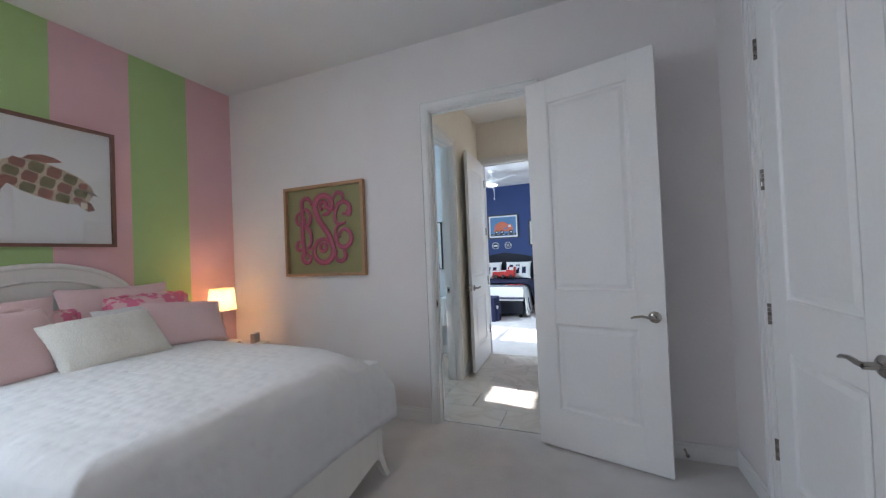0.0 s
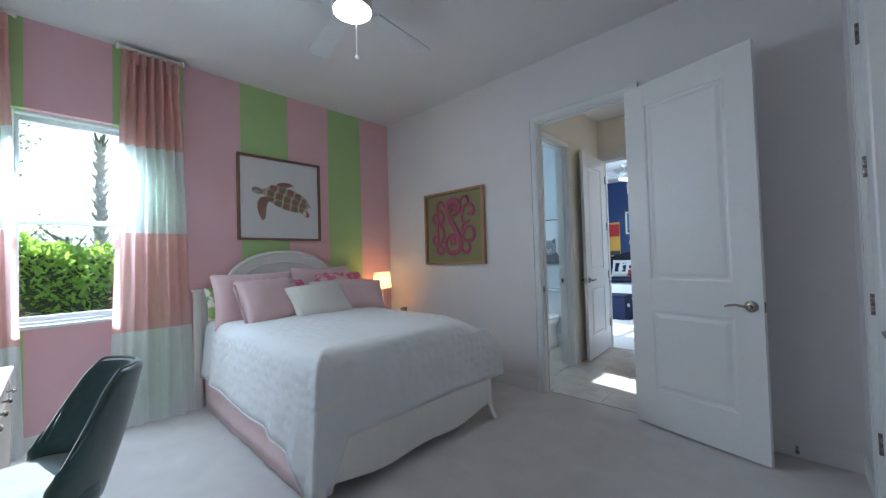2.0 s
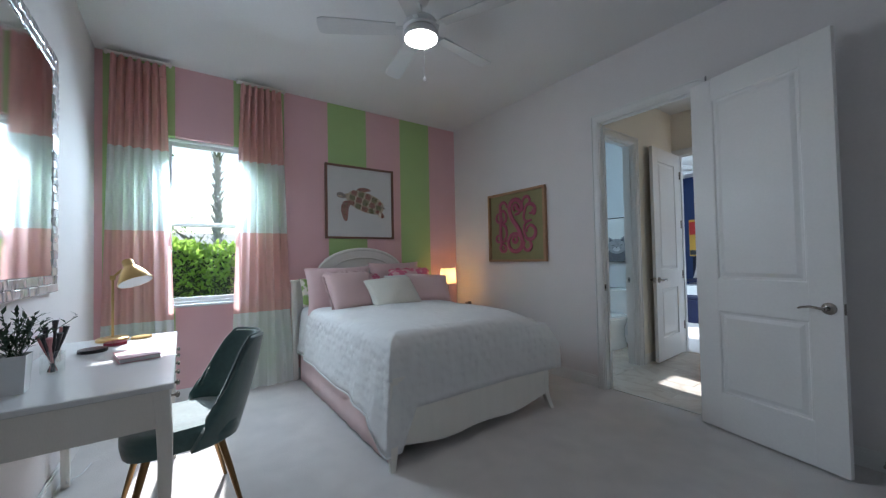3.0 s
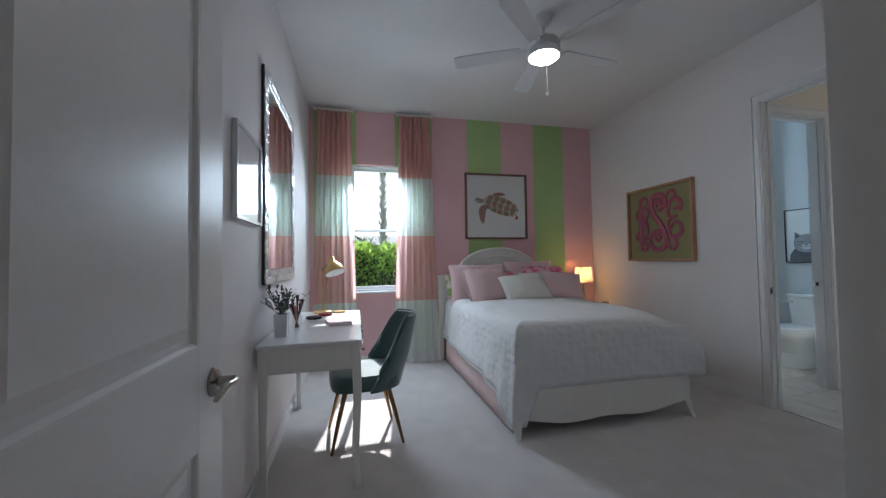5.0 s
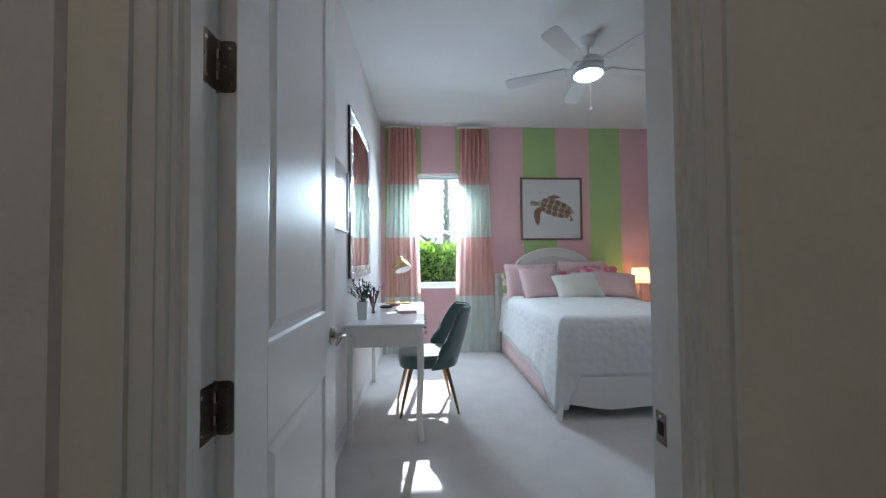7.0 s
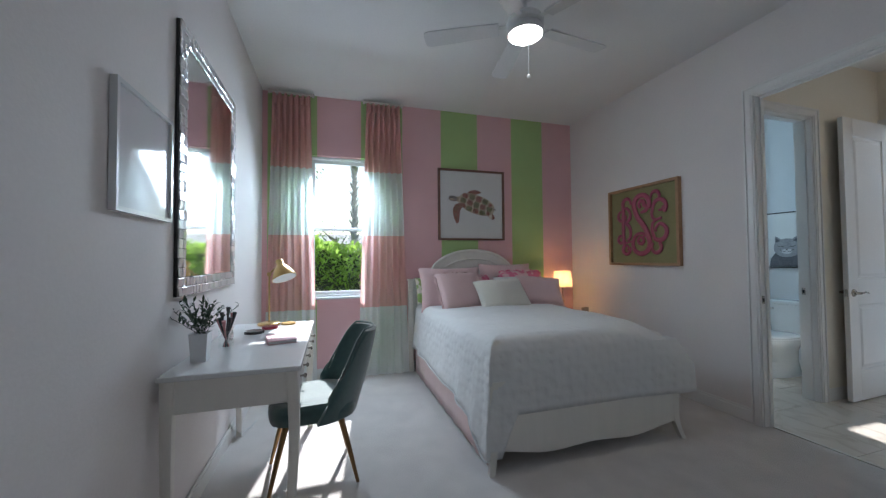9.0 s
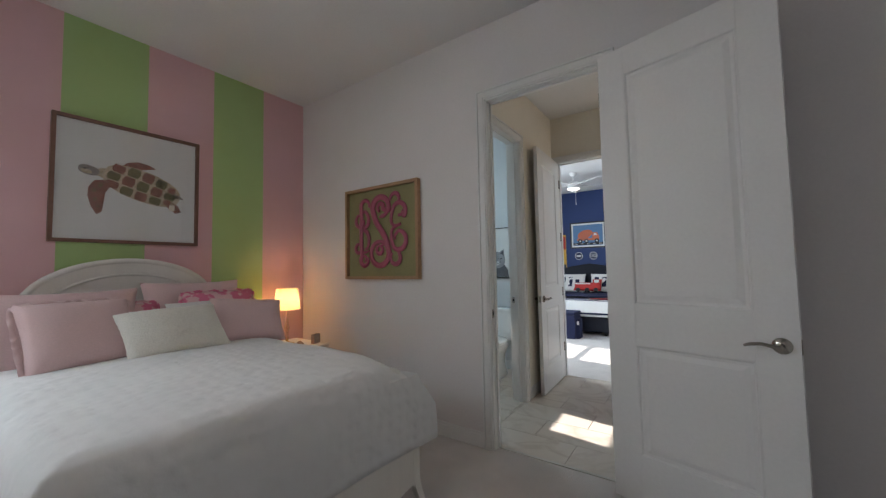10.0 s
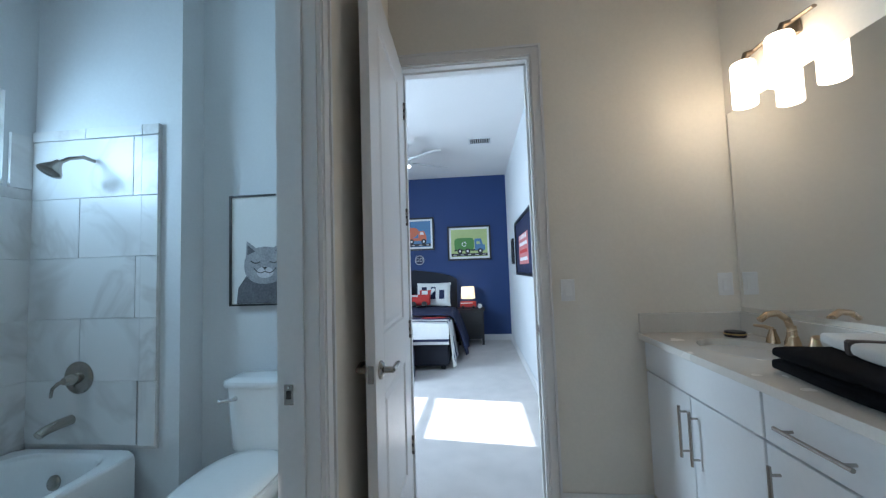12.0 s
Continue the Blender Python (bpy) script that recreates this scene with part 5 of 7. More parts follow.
# ---- on the south wall ----
mi = thing("wall_mirror", pose(-1.33, -0.898, 1.085, 0, 0, 90), "tall wall mirror in a silver mosaic frame", "mirror")
MOSAIC = surface("silver_mosaic", (0.82, 0.82, 0.84), 0.2, 0.55, var=0.15, rand=1.0)
part("backing", B(0.0, 0.014, -0.489, 0.489, 0.001, 1.274, 0.002), surface("black_mirror_back", (0.03, 0.03, 0.032), 0.5, var=0.1), mi)
part("mirror_plate", B(0.014, 0.018, -0.40, 0.40, 0.09, 1.185), MIRROR, mi)
tile_me = None
for i in range(22):
    for j in range(29):
        if 2 <= i < 20 and 2 <= j < 27:
            continue
        if tile_me is None:
            o = part("mosaic_tile", B(0.0, 0.008, -0.0215, 0.0215, -0.0213, 0.0213, 0.003), MOSAIC, mi)
            tile_me = o.data
        else:
            o = new("mosaic_tile", tile_me)
            o.parent = mi
        o.matrix_basis = pose(0.0145, -0.49 + 0.0445 * (i + 0.5), 0.044 * (j + 0.5), rnd.uniform(-1, 1), rnd.uniform(-7, 7), rnd.uniform(-7, 7))
fr = thing("glass_board", pose(-0.55, -0.898, 1.412, 0, 0, 90), "square white glass board in a slim white frame", "glass board")
frame_bars(fr, 0.43, 0.435, 0.016, 0.022, GLOSS_WHITE)
part("glass_panel", B(0.002, 0.012, -0.20, 0.20, 0.014, 0.421), surface("white_back_painted_glass", (0.72, 0.74, 0.78), 0.05, var=0.01, spec=0.8), fr)


def outlet(x, y, z, rz, label, rocker=True):
    t = thing("wall_plate", pose(x, y, z, 0, 0, rz), label, "wall plate", "switches and outlets")
    part("plate", B(-0.036, 0.036, 0, 0.005, -0.058, 0.058, 0.002), SWITCH, t)
    if rocker:
        part("rocker", B(-0.016, 0.016, 0.005, 0.009, -0.033, 0.033, 0.0015, m=pose(0, 0, 0, 2)), SWITCH, t)
    else:
        for z2 in (-0.02, 0.02):
            part("socket", B(-0.014, 0.014, 0.004, 0.0075, z2 - 0.013, z2 + 0.013, 0.002), SWITCH, t)


outlet(-1.90, -0.899, 0.40, 0, "white wall outlet under the desk", False)
outlet(-2.05, 2.799, 0.33, 180, "white duplex outlet low on the wall", False)
cord = thing("power_cord", pose(0, 0, 0), "thin white power cord hanging from an outlet", "power cord")
part("cable", tube([(-1.90, -0.888, 0.40), (-1.90, -0.86, 0.36), (-1.86, -0.87, 0.24), (-1.94, -0.86, 0.12), (-1.84, -0.84, 0.03), (-1.98, -0.80, 0.006), (-2.1, -0.78, 0.006)], 0.0035, 8), GLOSS_WHITE, cord, smooth=True)
stop = thing("door_stop", pose(0.80, 2.785, 0.06, 90), "small dark door stop on the baseboard", "door stop")
part("spring", lathe([(0.008, 0), (0.006, 0.01), (0.006, 0.06), (0.010, 0.062), (0.010, 0.075), (0, 0.077)], 12), NICKEL, stop, smooth=True)


# ---- floor tiles of the bath, one by one ----
def tile_run(parent, name, boxes, axis, face, depth, material):
    """Tiles with eased edges; boxes are spans in the two directions along the surface."""
    cache = {}
    for a0, a1, b0, b1 in boxes:
        key = (round(a1 - a0, 3), round(b1 - b0, 3))
        w, h = (a1 - a0) / 2, (b1 - b0) / 2
        if key not in cache:
            bm = B(-w, w, -h, h, 0, depth)
            es = [e for e in bm.edges if all(v.co.z > depth / 2 for v in e.verts)]
            bmesh.ops.bevel(bm, geom=es, offset=0.0012, segments=1, affect="EDGES")
            o = part(name, bm, material, parent)
            cache[key] = o.data
        else:
            o = new(name, cache[key])
            o.parent = parent
        ca, cb = (a0 + a1) / 2, (b0 + b1) / 2
        turn = {"z": Matrix(((1, 0, 0, ca), (0, 1, 0, cb), (0, 0, 1, face), (0, 0, 0, 1))),
                "-y": Matrix(((1, 0, 0, ca), (0, 0, -1, face), (0, 1, 0, cb), (0, 0, 0, 1))),
                "x": Matrix(((0, 0, 1, face), (1, 0, 0, ca), (0, 1, 0, cb), (0, 0, 0, 1)))}[axis]
        o.matrix_basis = turn


def grid(a0, a1, b0, b1, w, h, shift, gap=0.003):
    out, row, b = [], 0, b0
    while b < b1 - 0.01:
        a = a0 - (shift * row) % w
        while a < a1 - 0.01:
            p, q = max(a, a0), min(a + w, a1)
            if q - p > 0.02:
                out.append((p + gap / 2, q - gap / 2, b + gap / 2, min(b + h, b1) - gap / 2))
            a += w
        b += h
        row += 1
    return out


tile_run(floor_bath, "tile", grid(-0.979, 0.34, 2.86, 4.797, 0.61, 0.305, 0.305) + grid(-2.22, -0.979, 2.892, 4.70, 0.61, 0.305, 0.305), "z", -0.0075, 0.008, TILE_FLOOR)
thr = tagged(part("threshold", B(-0.80, -0.05, 2.846, 2.87, -0.004, 0.006, 0.002), GROUT), "narrow stone threshold between carpet and tile", "threshold", kind="structure")

# ---- bathtub, tiled walls and fittings ----
surround = tagged(part("shower_surround", B(-2.999, -2.213, 4.528, 4.539, 0.40, 2.13), WALL_GROUT), "marble-look tiled shower surround", "tile surround", kind="structure")
tile_run(surround, "tile", grid(-2.985, -2.313, 0.42, 2.07, 0.66, 0.33, 0.34), "-y", 4.529, 0.009, TILE_WALL)
tile_run(surround, "trim_tile", [(-2.31, -2.215, 0.42 + 0.33 * i, 0.747 + 0.33 * i) for i in range(5)] + [(-2.31, -2.215, 2.073, 2.13), (-2.985, -2.655, 2.073, 2.13), (-2.652, -2.313, 2.073, 2.13)], "-y", 4.527, 0.012, TILE_WALL)
side = tagged(part("shower_surround", B(-2.999, -2.99, 3.0, 4.528, 0.40, 1.80), WALL_GROUT), "marble-look tiled wall beside the bathtub", "tile surround", kind="structure")
tile_run(side, "tile", grid(3.0, 4.527, 0.42, 1.80, 0.66, 0.33, 0.33), "x", -2.991, 0.009, TILE_WALL)
tile_run(side, "tile", grid(4.42, 4.527, 1.80, 2.10, 0.61, 0.305, 0.0), "x", -2.9985, 0.016, TILE_WALL)

ENAMEL = surface("white_tub_enamel", (0.80, 0.82, 0.83), 0.12, var=0.02)
tub = thing("bathtub", pose(-2.645, 3.77, 0), "white alcove bathtub against marble tile", "bathtub")


def tub_fn(u, v):
    prof = ((1.0, 1.0, 0.0), (1.0, 1.0, 0.36), (0.99, 0.995, 0.39), (0.965, 0.985, 0.40), (0.86, 0.93, 0.40), (0.82, 0.905, 0.385), (0.78, 0.88, 0.30), (0.70, 0.83, 0.12), (0.55, 0.72, 0.07), (0.0, 0.0, 0.065))
    k = v * (len(prof) - 1)
    i = min(int(k), len(prof) - 2)
    f = k - i
    a = 2 * math.pi * u
    c, s = math.cos(a), math.sin(a)
    q = (abs(c) ** 14 + abs(s) ** 14) ** (-1 / 14) if v < 0.36 else (abs(c) ** 5 + abs(s) ** 5) ** (-1 / 5)
    x, y, z = (prof[i][n] * (1 - f) + prof[i + 1][n] * f for n in range(3))
    return (0.37 * x * c * q, 0.752 * y * s * q, z)


part("tub_body", sheet(tub_fn, 72, 36, wrap=True), ENAMEL, tub, smooth=True)
part("overflow_plate", lathe([(0, 0), (0.036, 0), (0.036, 0.006), (0.028, 0.012), (0, 0.013)], 20, pose(0.0, 0.635, 0.29, 80)), NICKEL, tub, smooth=True)
sp = thing("tub_spout", pose(-2.70, 4.519, 0.55), "brushed nickel tub spout on tile", "tub spout")
part("spout", tube([(0, 0, 0), (0, -0.06, 0.0), (0, -0.12, -0.008), (0, -0.15, -0.022)], [0.026, 0.025, 0.023, 0.021], 16), NICKEL, sp, smooth=True)
va = thing("shower_valve", pose(-2.66, 4.519, 0.77), "round brushed nickel shower valve with a lever", "shower valve")
part("escutcheon", lathe([(0, 0), (0.085, 0), (0.085, 0.005), (0.07, 0.013), (0.03, 0.016), (0.028, 0.045), (0.018, 0.075), (0, 0.078)], 28, pose(0, 0, 0, 90)), NICKEL, va, smooth=True)
part("lever", tube([(0, -0.062, 0), (-0.04, -0.066, -0.012), (-0.075, -0.066, -0.04), (-0.085, -0.064, -0.085)], [0.012, 0.010, 0.008, 0.006], 10), NICKEL, va, smooth=True)
shd = thing("wall_shower", pose(-2.60, 4.538, 1.94), "brushed nickel shower head on a short arm", "shower head")
part("flange", lathe([(0, 0), (0.03, 0), (0.028, 0.008), (0.012, 0.014), (0, 0.014)], 20, pose(0, 0, 0, 90)), NICKEL, shd, smooth=True)
part("arm", tube([(0, 0, 0), (-0.005, -0.07, 0.01), (-0.02, -0.13, -0.015), (-0.035, -0.16, -0.045)], 0.010, 10), NICKEL, shd, smooth=True)
part("head", lathe([(0, 0.035), (0.016, 0.03), (0.022, 0.01), (0.048, -0.03), (0.052, -0.042), (0.046, -0.046), (0, -0.044)], 24, pose(-0.04, -0.175, -0.065, -30, 10)), NICKEL, shd, smooth=True)

# ---- toilet ----
PORCELAIN = surface("white_porcelain", (0.82, 0.84, 0.85), 0.1, var=0.02)
toi = thing("toilet", pose(-1.60, 4.68, 0), "white two-piece toilet with its lid closed", "toilet")


def rounded(prof, sx=1.0, sy=1.0, n=40, p=4.0):
    def fn(u, v):
        k = v * (len(prof) - 1)
        i = min(int(k), len(prof) - 2)
        f = k - i
        a = 2 * math.pi * u
        c, s = math.cos(a), math.sin(a)
        q = (abs(c) ** p + abs(s) ** p) ** (-1 / p)
        w, d, cy, z = (prof[i][m] * (1 - f) + prof[i + 1][m] * f for m in range(4))
        return (w * c * q, cy + d * s * q, z)
    return sheet(fn, n, (len(prof) - 1) * 2, wrap=True)


part("tank", rounded(((0, 0, -0.10, 0.39), (0.17, 0.075, -0.10, 0.39), (0.19, 0.085, -0.10, 0.42), (0.215, 0.095, -0.10, 0.72), (0.0, 0.0, -0.10, 0.72)), p=7), PORCELAIN, toi, smooth=True)
part("tank_lid", rounded(((0, 0, -0.10, 0.722), (0.228, 0.105, -0.10, 0.722), (0.232, 0.108, -0.10, 0.735), (0.228, 0.105, -0.10, 0.752), (0.20, 0.085, -0.10, 0.762), (0, 0, -0.10, 0.764)), p=7), PORCELAIN, toi, smooth=True)
part("flush_lever", tube([(-0.15, -0.195, 0.67), (-0.15, -0.215, 0.67), (-0.19, -0.222, 0.668), (-0.215, -0.222, 0.664)], [0.014, 0.009, 0.009, 0.012], 10), CHROME, toi, smooth=True)
part("bowl", rounded(((0, 0, -0.40, 0.0), (0.12, 0.25, -0.36, 0.0), (0.115, 0.24, -0.36, 0.04), (0.10, 0.20, -0.35, 0.15), (0.13, 0.22, -0.40, 0.26), (0.18, 0.26, -0.44, 0.35), (0.185, 0.265, -0.44, 0.385), (0.0, 0.0, -0.44, 0.385)), p=2.4), PORCELAIN, toi, smooth=True)
part("seat", rounded(((0, 0, -0.44, 0.388), (0.188, 0.262, -0.445, 0.388), (0.19, 0.265, -0.445, 0.40), (0.185, 0.26, -0.445, 0.408), (0, 0, -0.445, 0.408)), p=2.4), PORCELAIN, toi, smooth=True)
part("lid", rounded(((0, 0, -0.44, 0.411), (0.185, 0.258, -0.443, 0.411), (0.187, 0.26, -0.443, 0.42), (0.17, 0.24, -0.443, 0.43), (0.1, 0.14, -0.44, 0.436), (0, 0, -0.44, 0.437)), p=2.4), PORCELAIN, toi, smooth=True)

cat = thing("cat_picture", pose(-1.707, 4.699, 1.115, 0, 0, -90), "framed black and white cat portrait on canvas", "picture")
frame_bars(cat, 0.42, 0.628, 0.010, 0.03, BLACK, "thin black frame bar")
part("canvas", B(0.002, 0.02, -0.202, 0.202, 0.008, 0.62), PAPER, cat, "white canvas")
FURG = surface("cat_grey", (0.34, 0.34, 0.36), 0.9, var=0.35, scale=18, fine=90)
FURD = surface("cat_dark_grey", (0.13, 0.13, 0.145), 0.9, var=0.4, scale=18, fine=90)
flat(cat, "cat_chest", [(-0.17, 0.012), (0.17, 0.012), (0.16, 0.10), (0.11, 0.17), (-0.11, 0.17), (-0.16, 0.10)], 0.0205, FURD)
flat(cat, "cat_head", blob(0, 0.225, 0.125, 0.105, 0, 24, p=2.3), 0.021, FURG)
for s in (-1, 1):
    flat(cat, "ear", [(s * 0.115, 0.27), (s * 0.035, 0.31), (s * 0.11, 0.365)], 0.0208, FURG)
    flat(cat, "inner_ear", [(s * 0.105, 0.285), (s * 0.06, 0.305), (s * 0.103, 0.342)], 0.0224, FURD)
    part("closed_eye", tube([(0.023, s * (0.03 + 0.009 * i), 0.245 + 0.010 * math.sin(math.pi * i / 6) * -1 + 0.006 * i / 6) for i in range(7)], 0.003, 6), BLACK, cat)
    part("mouth", tube([(0.023, s * 0.011 * i, 0.192 - 0.018 * math.sin(math.pi * i / 6) + 0.003 * i) for i in range(7)], 0.0022, 6), BLACK, cat)
flat(cat, "muzzle", blob(0, 0.185, 0.05, 0.032), 0.0222, surface("cat_pale_grey", (0.62, 0.62, 0.64), 0.9, var=0.2, fine=80), 0.0006)
flat(cat, "nose", [(-0.015, 0.215), (0.015, 0.215), (0, 0.198)], 0.0232, BLACK)


def ceiling_vent(x, y, z, w, d, label, slats=8):
    t = thing("ceiling_vent", pose(x, y, z), label, "vent", "ceiling vents")
    bm = bmesh.new()
    for a, b, c, e in ((-w / 2, w / 2, -d / 2, -d / 2 + 0.02), (-w / 2, w / 2, d / 2 - 0.02, d / 2), (-w / 2, -w / 2 + 0.02, -d / 2 + 0.02, d / 2 - 0.02), (w / 2 - 0.02, w / 2, -d / 2 + 0.02, d / 2 - 0.02)):
        box(bm, a, b, c, e, -0.008, -0.0005)
    part("frame", bm, GLOSS_WHITE, t)
    part("backing", B(-w / 2 + 0.02, w / 2 - 0.02, -d / 2 + 0.02, d / 2 - 0.02, -0.002, -0.0008), DARK, t)
    for i in range(slats):
        x0 = -w / 2 + 0.02 + (w - 0.04) * (i + 0.5) / slats
        part("slat", B(-0.005, 0.005, -d / 2 + 0.02, d / 2 - 0.02, -0.001, 0.0, m=pose(x0, 0, -0.005, 0, 35)), GLOSS_WHITE, t)


ceiling_vent(-1.75, 3.75, 2.985, 0.30, 0.28, "white square bathroom exhaust grille")

# ---- vanity ----
CAB = surface("white_cabinet_lacquer", (0.74, 0.75, 0.76), 0.35, var=0.02)
QUARTZ = surface("cream_quartz", (0.72, 0.69, 0.64), 0.25, var=0.05, scale=8, fine=120)
VX, VZ = 0.33, 0.888
van = thing("vanity_cabinet", pose(0, 0, 0), "white flat-front bathroom vanity with bar pulls", "vanity")
part("body", B(VX + 0.02, 0.815, 2.96, 4.735, 0.10, 0.73), CAB, van)
part("toe_kick", B(VX + 0.08, 0.815, 2.97, 4.73, 0.0, 0.10), CAB, van)


def bar_pull(parent, p, q):
    p, q = Vector(p), Vector(q)
    d = (q - p).normalized()
    bm = tube([p, q], 0.006, 10)
    for s in (p + d * 0.025, q - d * 0.025):
        tube([s, s + Vector((0.03, 0, 0))], 0.0045, 8, bm)
    part("bar_pull", bm, NICKEL, parent, "brushed nickel bar pull", True)


for y0, y1, z0, z1, kind in ((3.955, 4.725, 0.735, 0.878, "false_front"), (4.343, 4.725, 0.115, 0.728, "door"), (3.955, 4.337, 0.115, 0.728, "door"), (3.555, 3.945, 0.735, 0.878, "drawer"), (3.555, 3.945, 0.115, 0.728, "door"), (2.97, 3.545, 0.735, 0.878, "false_front"), (3.26, 3.545, 0.115, 0.728, "door"), (2.97, 3.254, 0.115, 0.728, "door")):
    d = part(kind, B(VX, VX + 0.019, y0, y1, z0, z1, 0.002), CAB, van)
    x = VX - 0.03
    if kind == "drawer":
        bar_pull(d, (x, 3.65, 0.80), (x, 3.87, 0.80))
    elif kind == "door":
        y = {4.343: 4.375, 3.955: 4.30, 3.555: 3.90, 3.26: 3.30, 2.97: 3.22}[y0]
        bar_pull(d, (x, y, 0.47), (x, y, 0.68))
top_t = thing("countertop", pose(0, 0, 0), "cream quartz vanity top with undermount sinks", "countertop")
SY, SXC = 4.35, 0.57
bm = bmesh.new()
nseg = 40
ring = [(SXC + 0.155 * math.cos(2 * math.pi * i / nseg), SY + 0.215 * math.sin(2 * math.pi * i / nseg)) for i in range(nseg)]


def outer(i):
    a = 2 * math.pi * (i + 0.0) / nseg
    c, s = math.cos(a), math.sin(a)
    tx = (0.818 - SXC) / c if c > 1e-6 else ((0.305 - SXC) / c if c < -1e-6 else 1e9)
    ty = (4.738 - SY) / s if s > 1e-6 else ((2.935 - SY) / s if s < -1e-6 else 1e9)
    k = min(tx, ty)
    return (SXC + k * c, SY + k * s)


corners = {(0.818, 4.738), (0.305, 4.738), (0.305, 2.935), (0.818, 2.935)}
tops = []
for z in (VZ + 0.03, VZ):
    tops.append(([bm.verts.new((x, y, z)) for x, y in ring], [bm.verts.new((*outer(i), z)) for i in range(nseg)]))
for z, (rin, rout) in zip((VZ + 0.03, VZ), tops):
    for i in range(nseg):
        j = (i + 1) % nseg
        bm.faces.new((rin[i], rin[j], rout[j], rout[i]))
        a, b = rout[i].co, rout[j].co
        if abs(a.x - b.x) > 1e-4 and abs(a.y - b.y) > 1e-4:
            cx, cy = min(corners, key=lambda p: (p[0] - (a.x + b.x) / 2) ** 2 + (p[1] - (a.y + b.y) / 2) ** 2)
            cv = bm.verts.new((cx, cy, z))
            bm.faces.new((rout[i], rout[j], cv))
for i in range(nseg):
    j = (i + 1) % nseg
    bm.faces.new((tops[0][0][i], tops[0][0][j], tops[1][0][j], tops[1][0][i]))
part("slab", bm, QUARTZ, top_t)
bm = B(0.302, 0.3055, 2.935, 4.738, VZ, VZ + 0.0298, 0.001)
part("front_edge", bm, QUARTZ, top_t)
part("sink_basin", lathe([(1.0, 0.0), (0.97, -0.04), (0.86, -0.10), (0.6, -0.135), (0.12, -0.14), (0.0, -0.14)], 40, pose(SXC, SY, VZ) @ Matrix.Diagonal((0.157, 0.217, 1, 1))), PORCELAIN, top_t, "white oval undermount basin", True)
part("backsplash", B(0.80, 0.818, 2.935, 4.738, VZ + 0.03, VZ + 0.132, 0.003), QUARTZ, top_t)
part("side_splash", B(0.31, 0.80, 4.720, 4.738, VZ + 0.03, VZ + 0.132, 0.003), QUARTZ, top_t)
CT = VZ + 0.03
CHAMP = surface("champagne_bronze", (0.56, 0.42, 0.28), 0.28, 1.0, var=0.05)
fau = thing("faucet", pose(0.745, 4.35, CT), "champagne bronze widespread sink faucet", "faucet")
part("spout_base", lathe([(0, 0), (0.028, 0), (0.026, 0.02), (0.018, 0.05), (0.015, 0.09), (0, 0.09)], 16), CHAMP, fau, smooth=True)
part("spout", tube([(0, 0, 0.07), (-0.015, 0, 0.115), (-0.05, 0, 0.14), (-0.09, 0, 0.135), (-0.12, 0, 0.112)], [0.014, 0.014, 0.014, 0.013, 0.012], 12), CHAMP, fau, smooth=True)
for s in (-1, 1):
    h = part("handle_base", lathe([(0, 0), (0.025, 0), (0.022, 0.02), (0.014, 0.045), (0.012, 0.06), (0, 0.06)], 16, pose(0, s * 0.10, 0)), CHAMP, fau, smooth=True)
    part("handle_lever", tube([(0, s * 0.10, 0.058), (-0.01, s * 0.13, 0.066), (-0.02, s * 0.175, 0.064)], [0.010, 0.008, 0.006], 10), CHAMP, h, smooth=True)
tray = thing("soap_tin", pose(0.69, 4.60, CT), "small round black and brass tin beside the sink", "tin")
part("tin", lathe([(0, 0), (0.042, 0), (0.044, 0.01), (0.042, 0.024), (0.04, 0.026), (0, 0.026)], 24), BLACK, tray, smooth=True)
part("lid", lathe([(0.043, 0.011), (0.0455, 0.012), (0.0455, 0.017), (0.043, 0.018)], 24), BRASS, tray, smooth=True)
BLACK_TERRY = surface("black_terry", (0.010, 0.010, 0.012), 0.98, var=0.3, fine=120, bump=0.004, bscale=320, spec=0.1)
WHITE_TERRY = surface("white_terry", (0.74, 0.73, 0.70), 0.95, var=0.06, fine=120, bump=0.003, bscale=320, sheen=0.3)


def folded(w, d, h, folds, seed):
    def fn(u, v):
        a = 2 * math.pi * v
        c, s = math.cos(a), math.sin(a)
        q = (abs(c) ** 5 + abs(s) ** 5) ** (-1 / 5)
        y = (u - 0.5) * w
        wob = 0.006 * noise.noise((y * 9, c * 2, seed))
        return (c * q * d / 2 + wob, y, h / 2 + s * q * h / 2 * (1 - 0.10 * abs(2 * u - 1) ** 3) + wob * 0.5)
    bm = sheet(fn, 30, 40)
    bmesh.ops.remove_doubles(bm, verts=bm.verts, dist=0.0003)
    bmesh.ops.holes_fill(bm, edges=[e for e in bm.edges if e.is_boundary], sides=0)
    return bm


tw = thing("towel", pose(0.56, 3.80, CT, 0, 0, -8), "folded black terry bath towel on the vanity", "towel", "folded towels")
part("lower_fold", folded(0.40, 0.34, 0.045, 2, 1), BLACK_TERRY, tw, smooth=True)
part("upper_fold", folded(0.39, 0.335, 0.042, 2, 2), BLACK_TERRY, tw, smooth=True, m=pose(0, 0, 0.041))
hw = thing("towel", pose(0.58, 3.84, CT + 0.083, 0, 0, -22), "folded white hand towel tied with a dark ribbon", "towel", "folded towels")
part("fold", folded(0.34, 0.15, 0.04, 2, 5), WHITE_TERRY, hw, smooth=True)
part("ribbon", B(-0.078, 0.078, -0.018, 0.018, -0.001, 0.043, 0.006), surface("dark_brown_ribbon", (0.05, 0.035, 0.03), 0.6), hw)
bp = thing("potted_plant", pose(0.67, 3.60, CT), "bushy green grass plant in a dark pot", "potted plant")
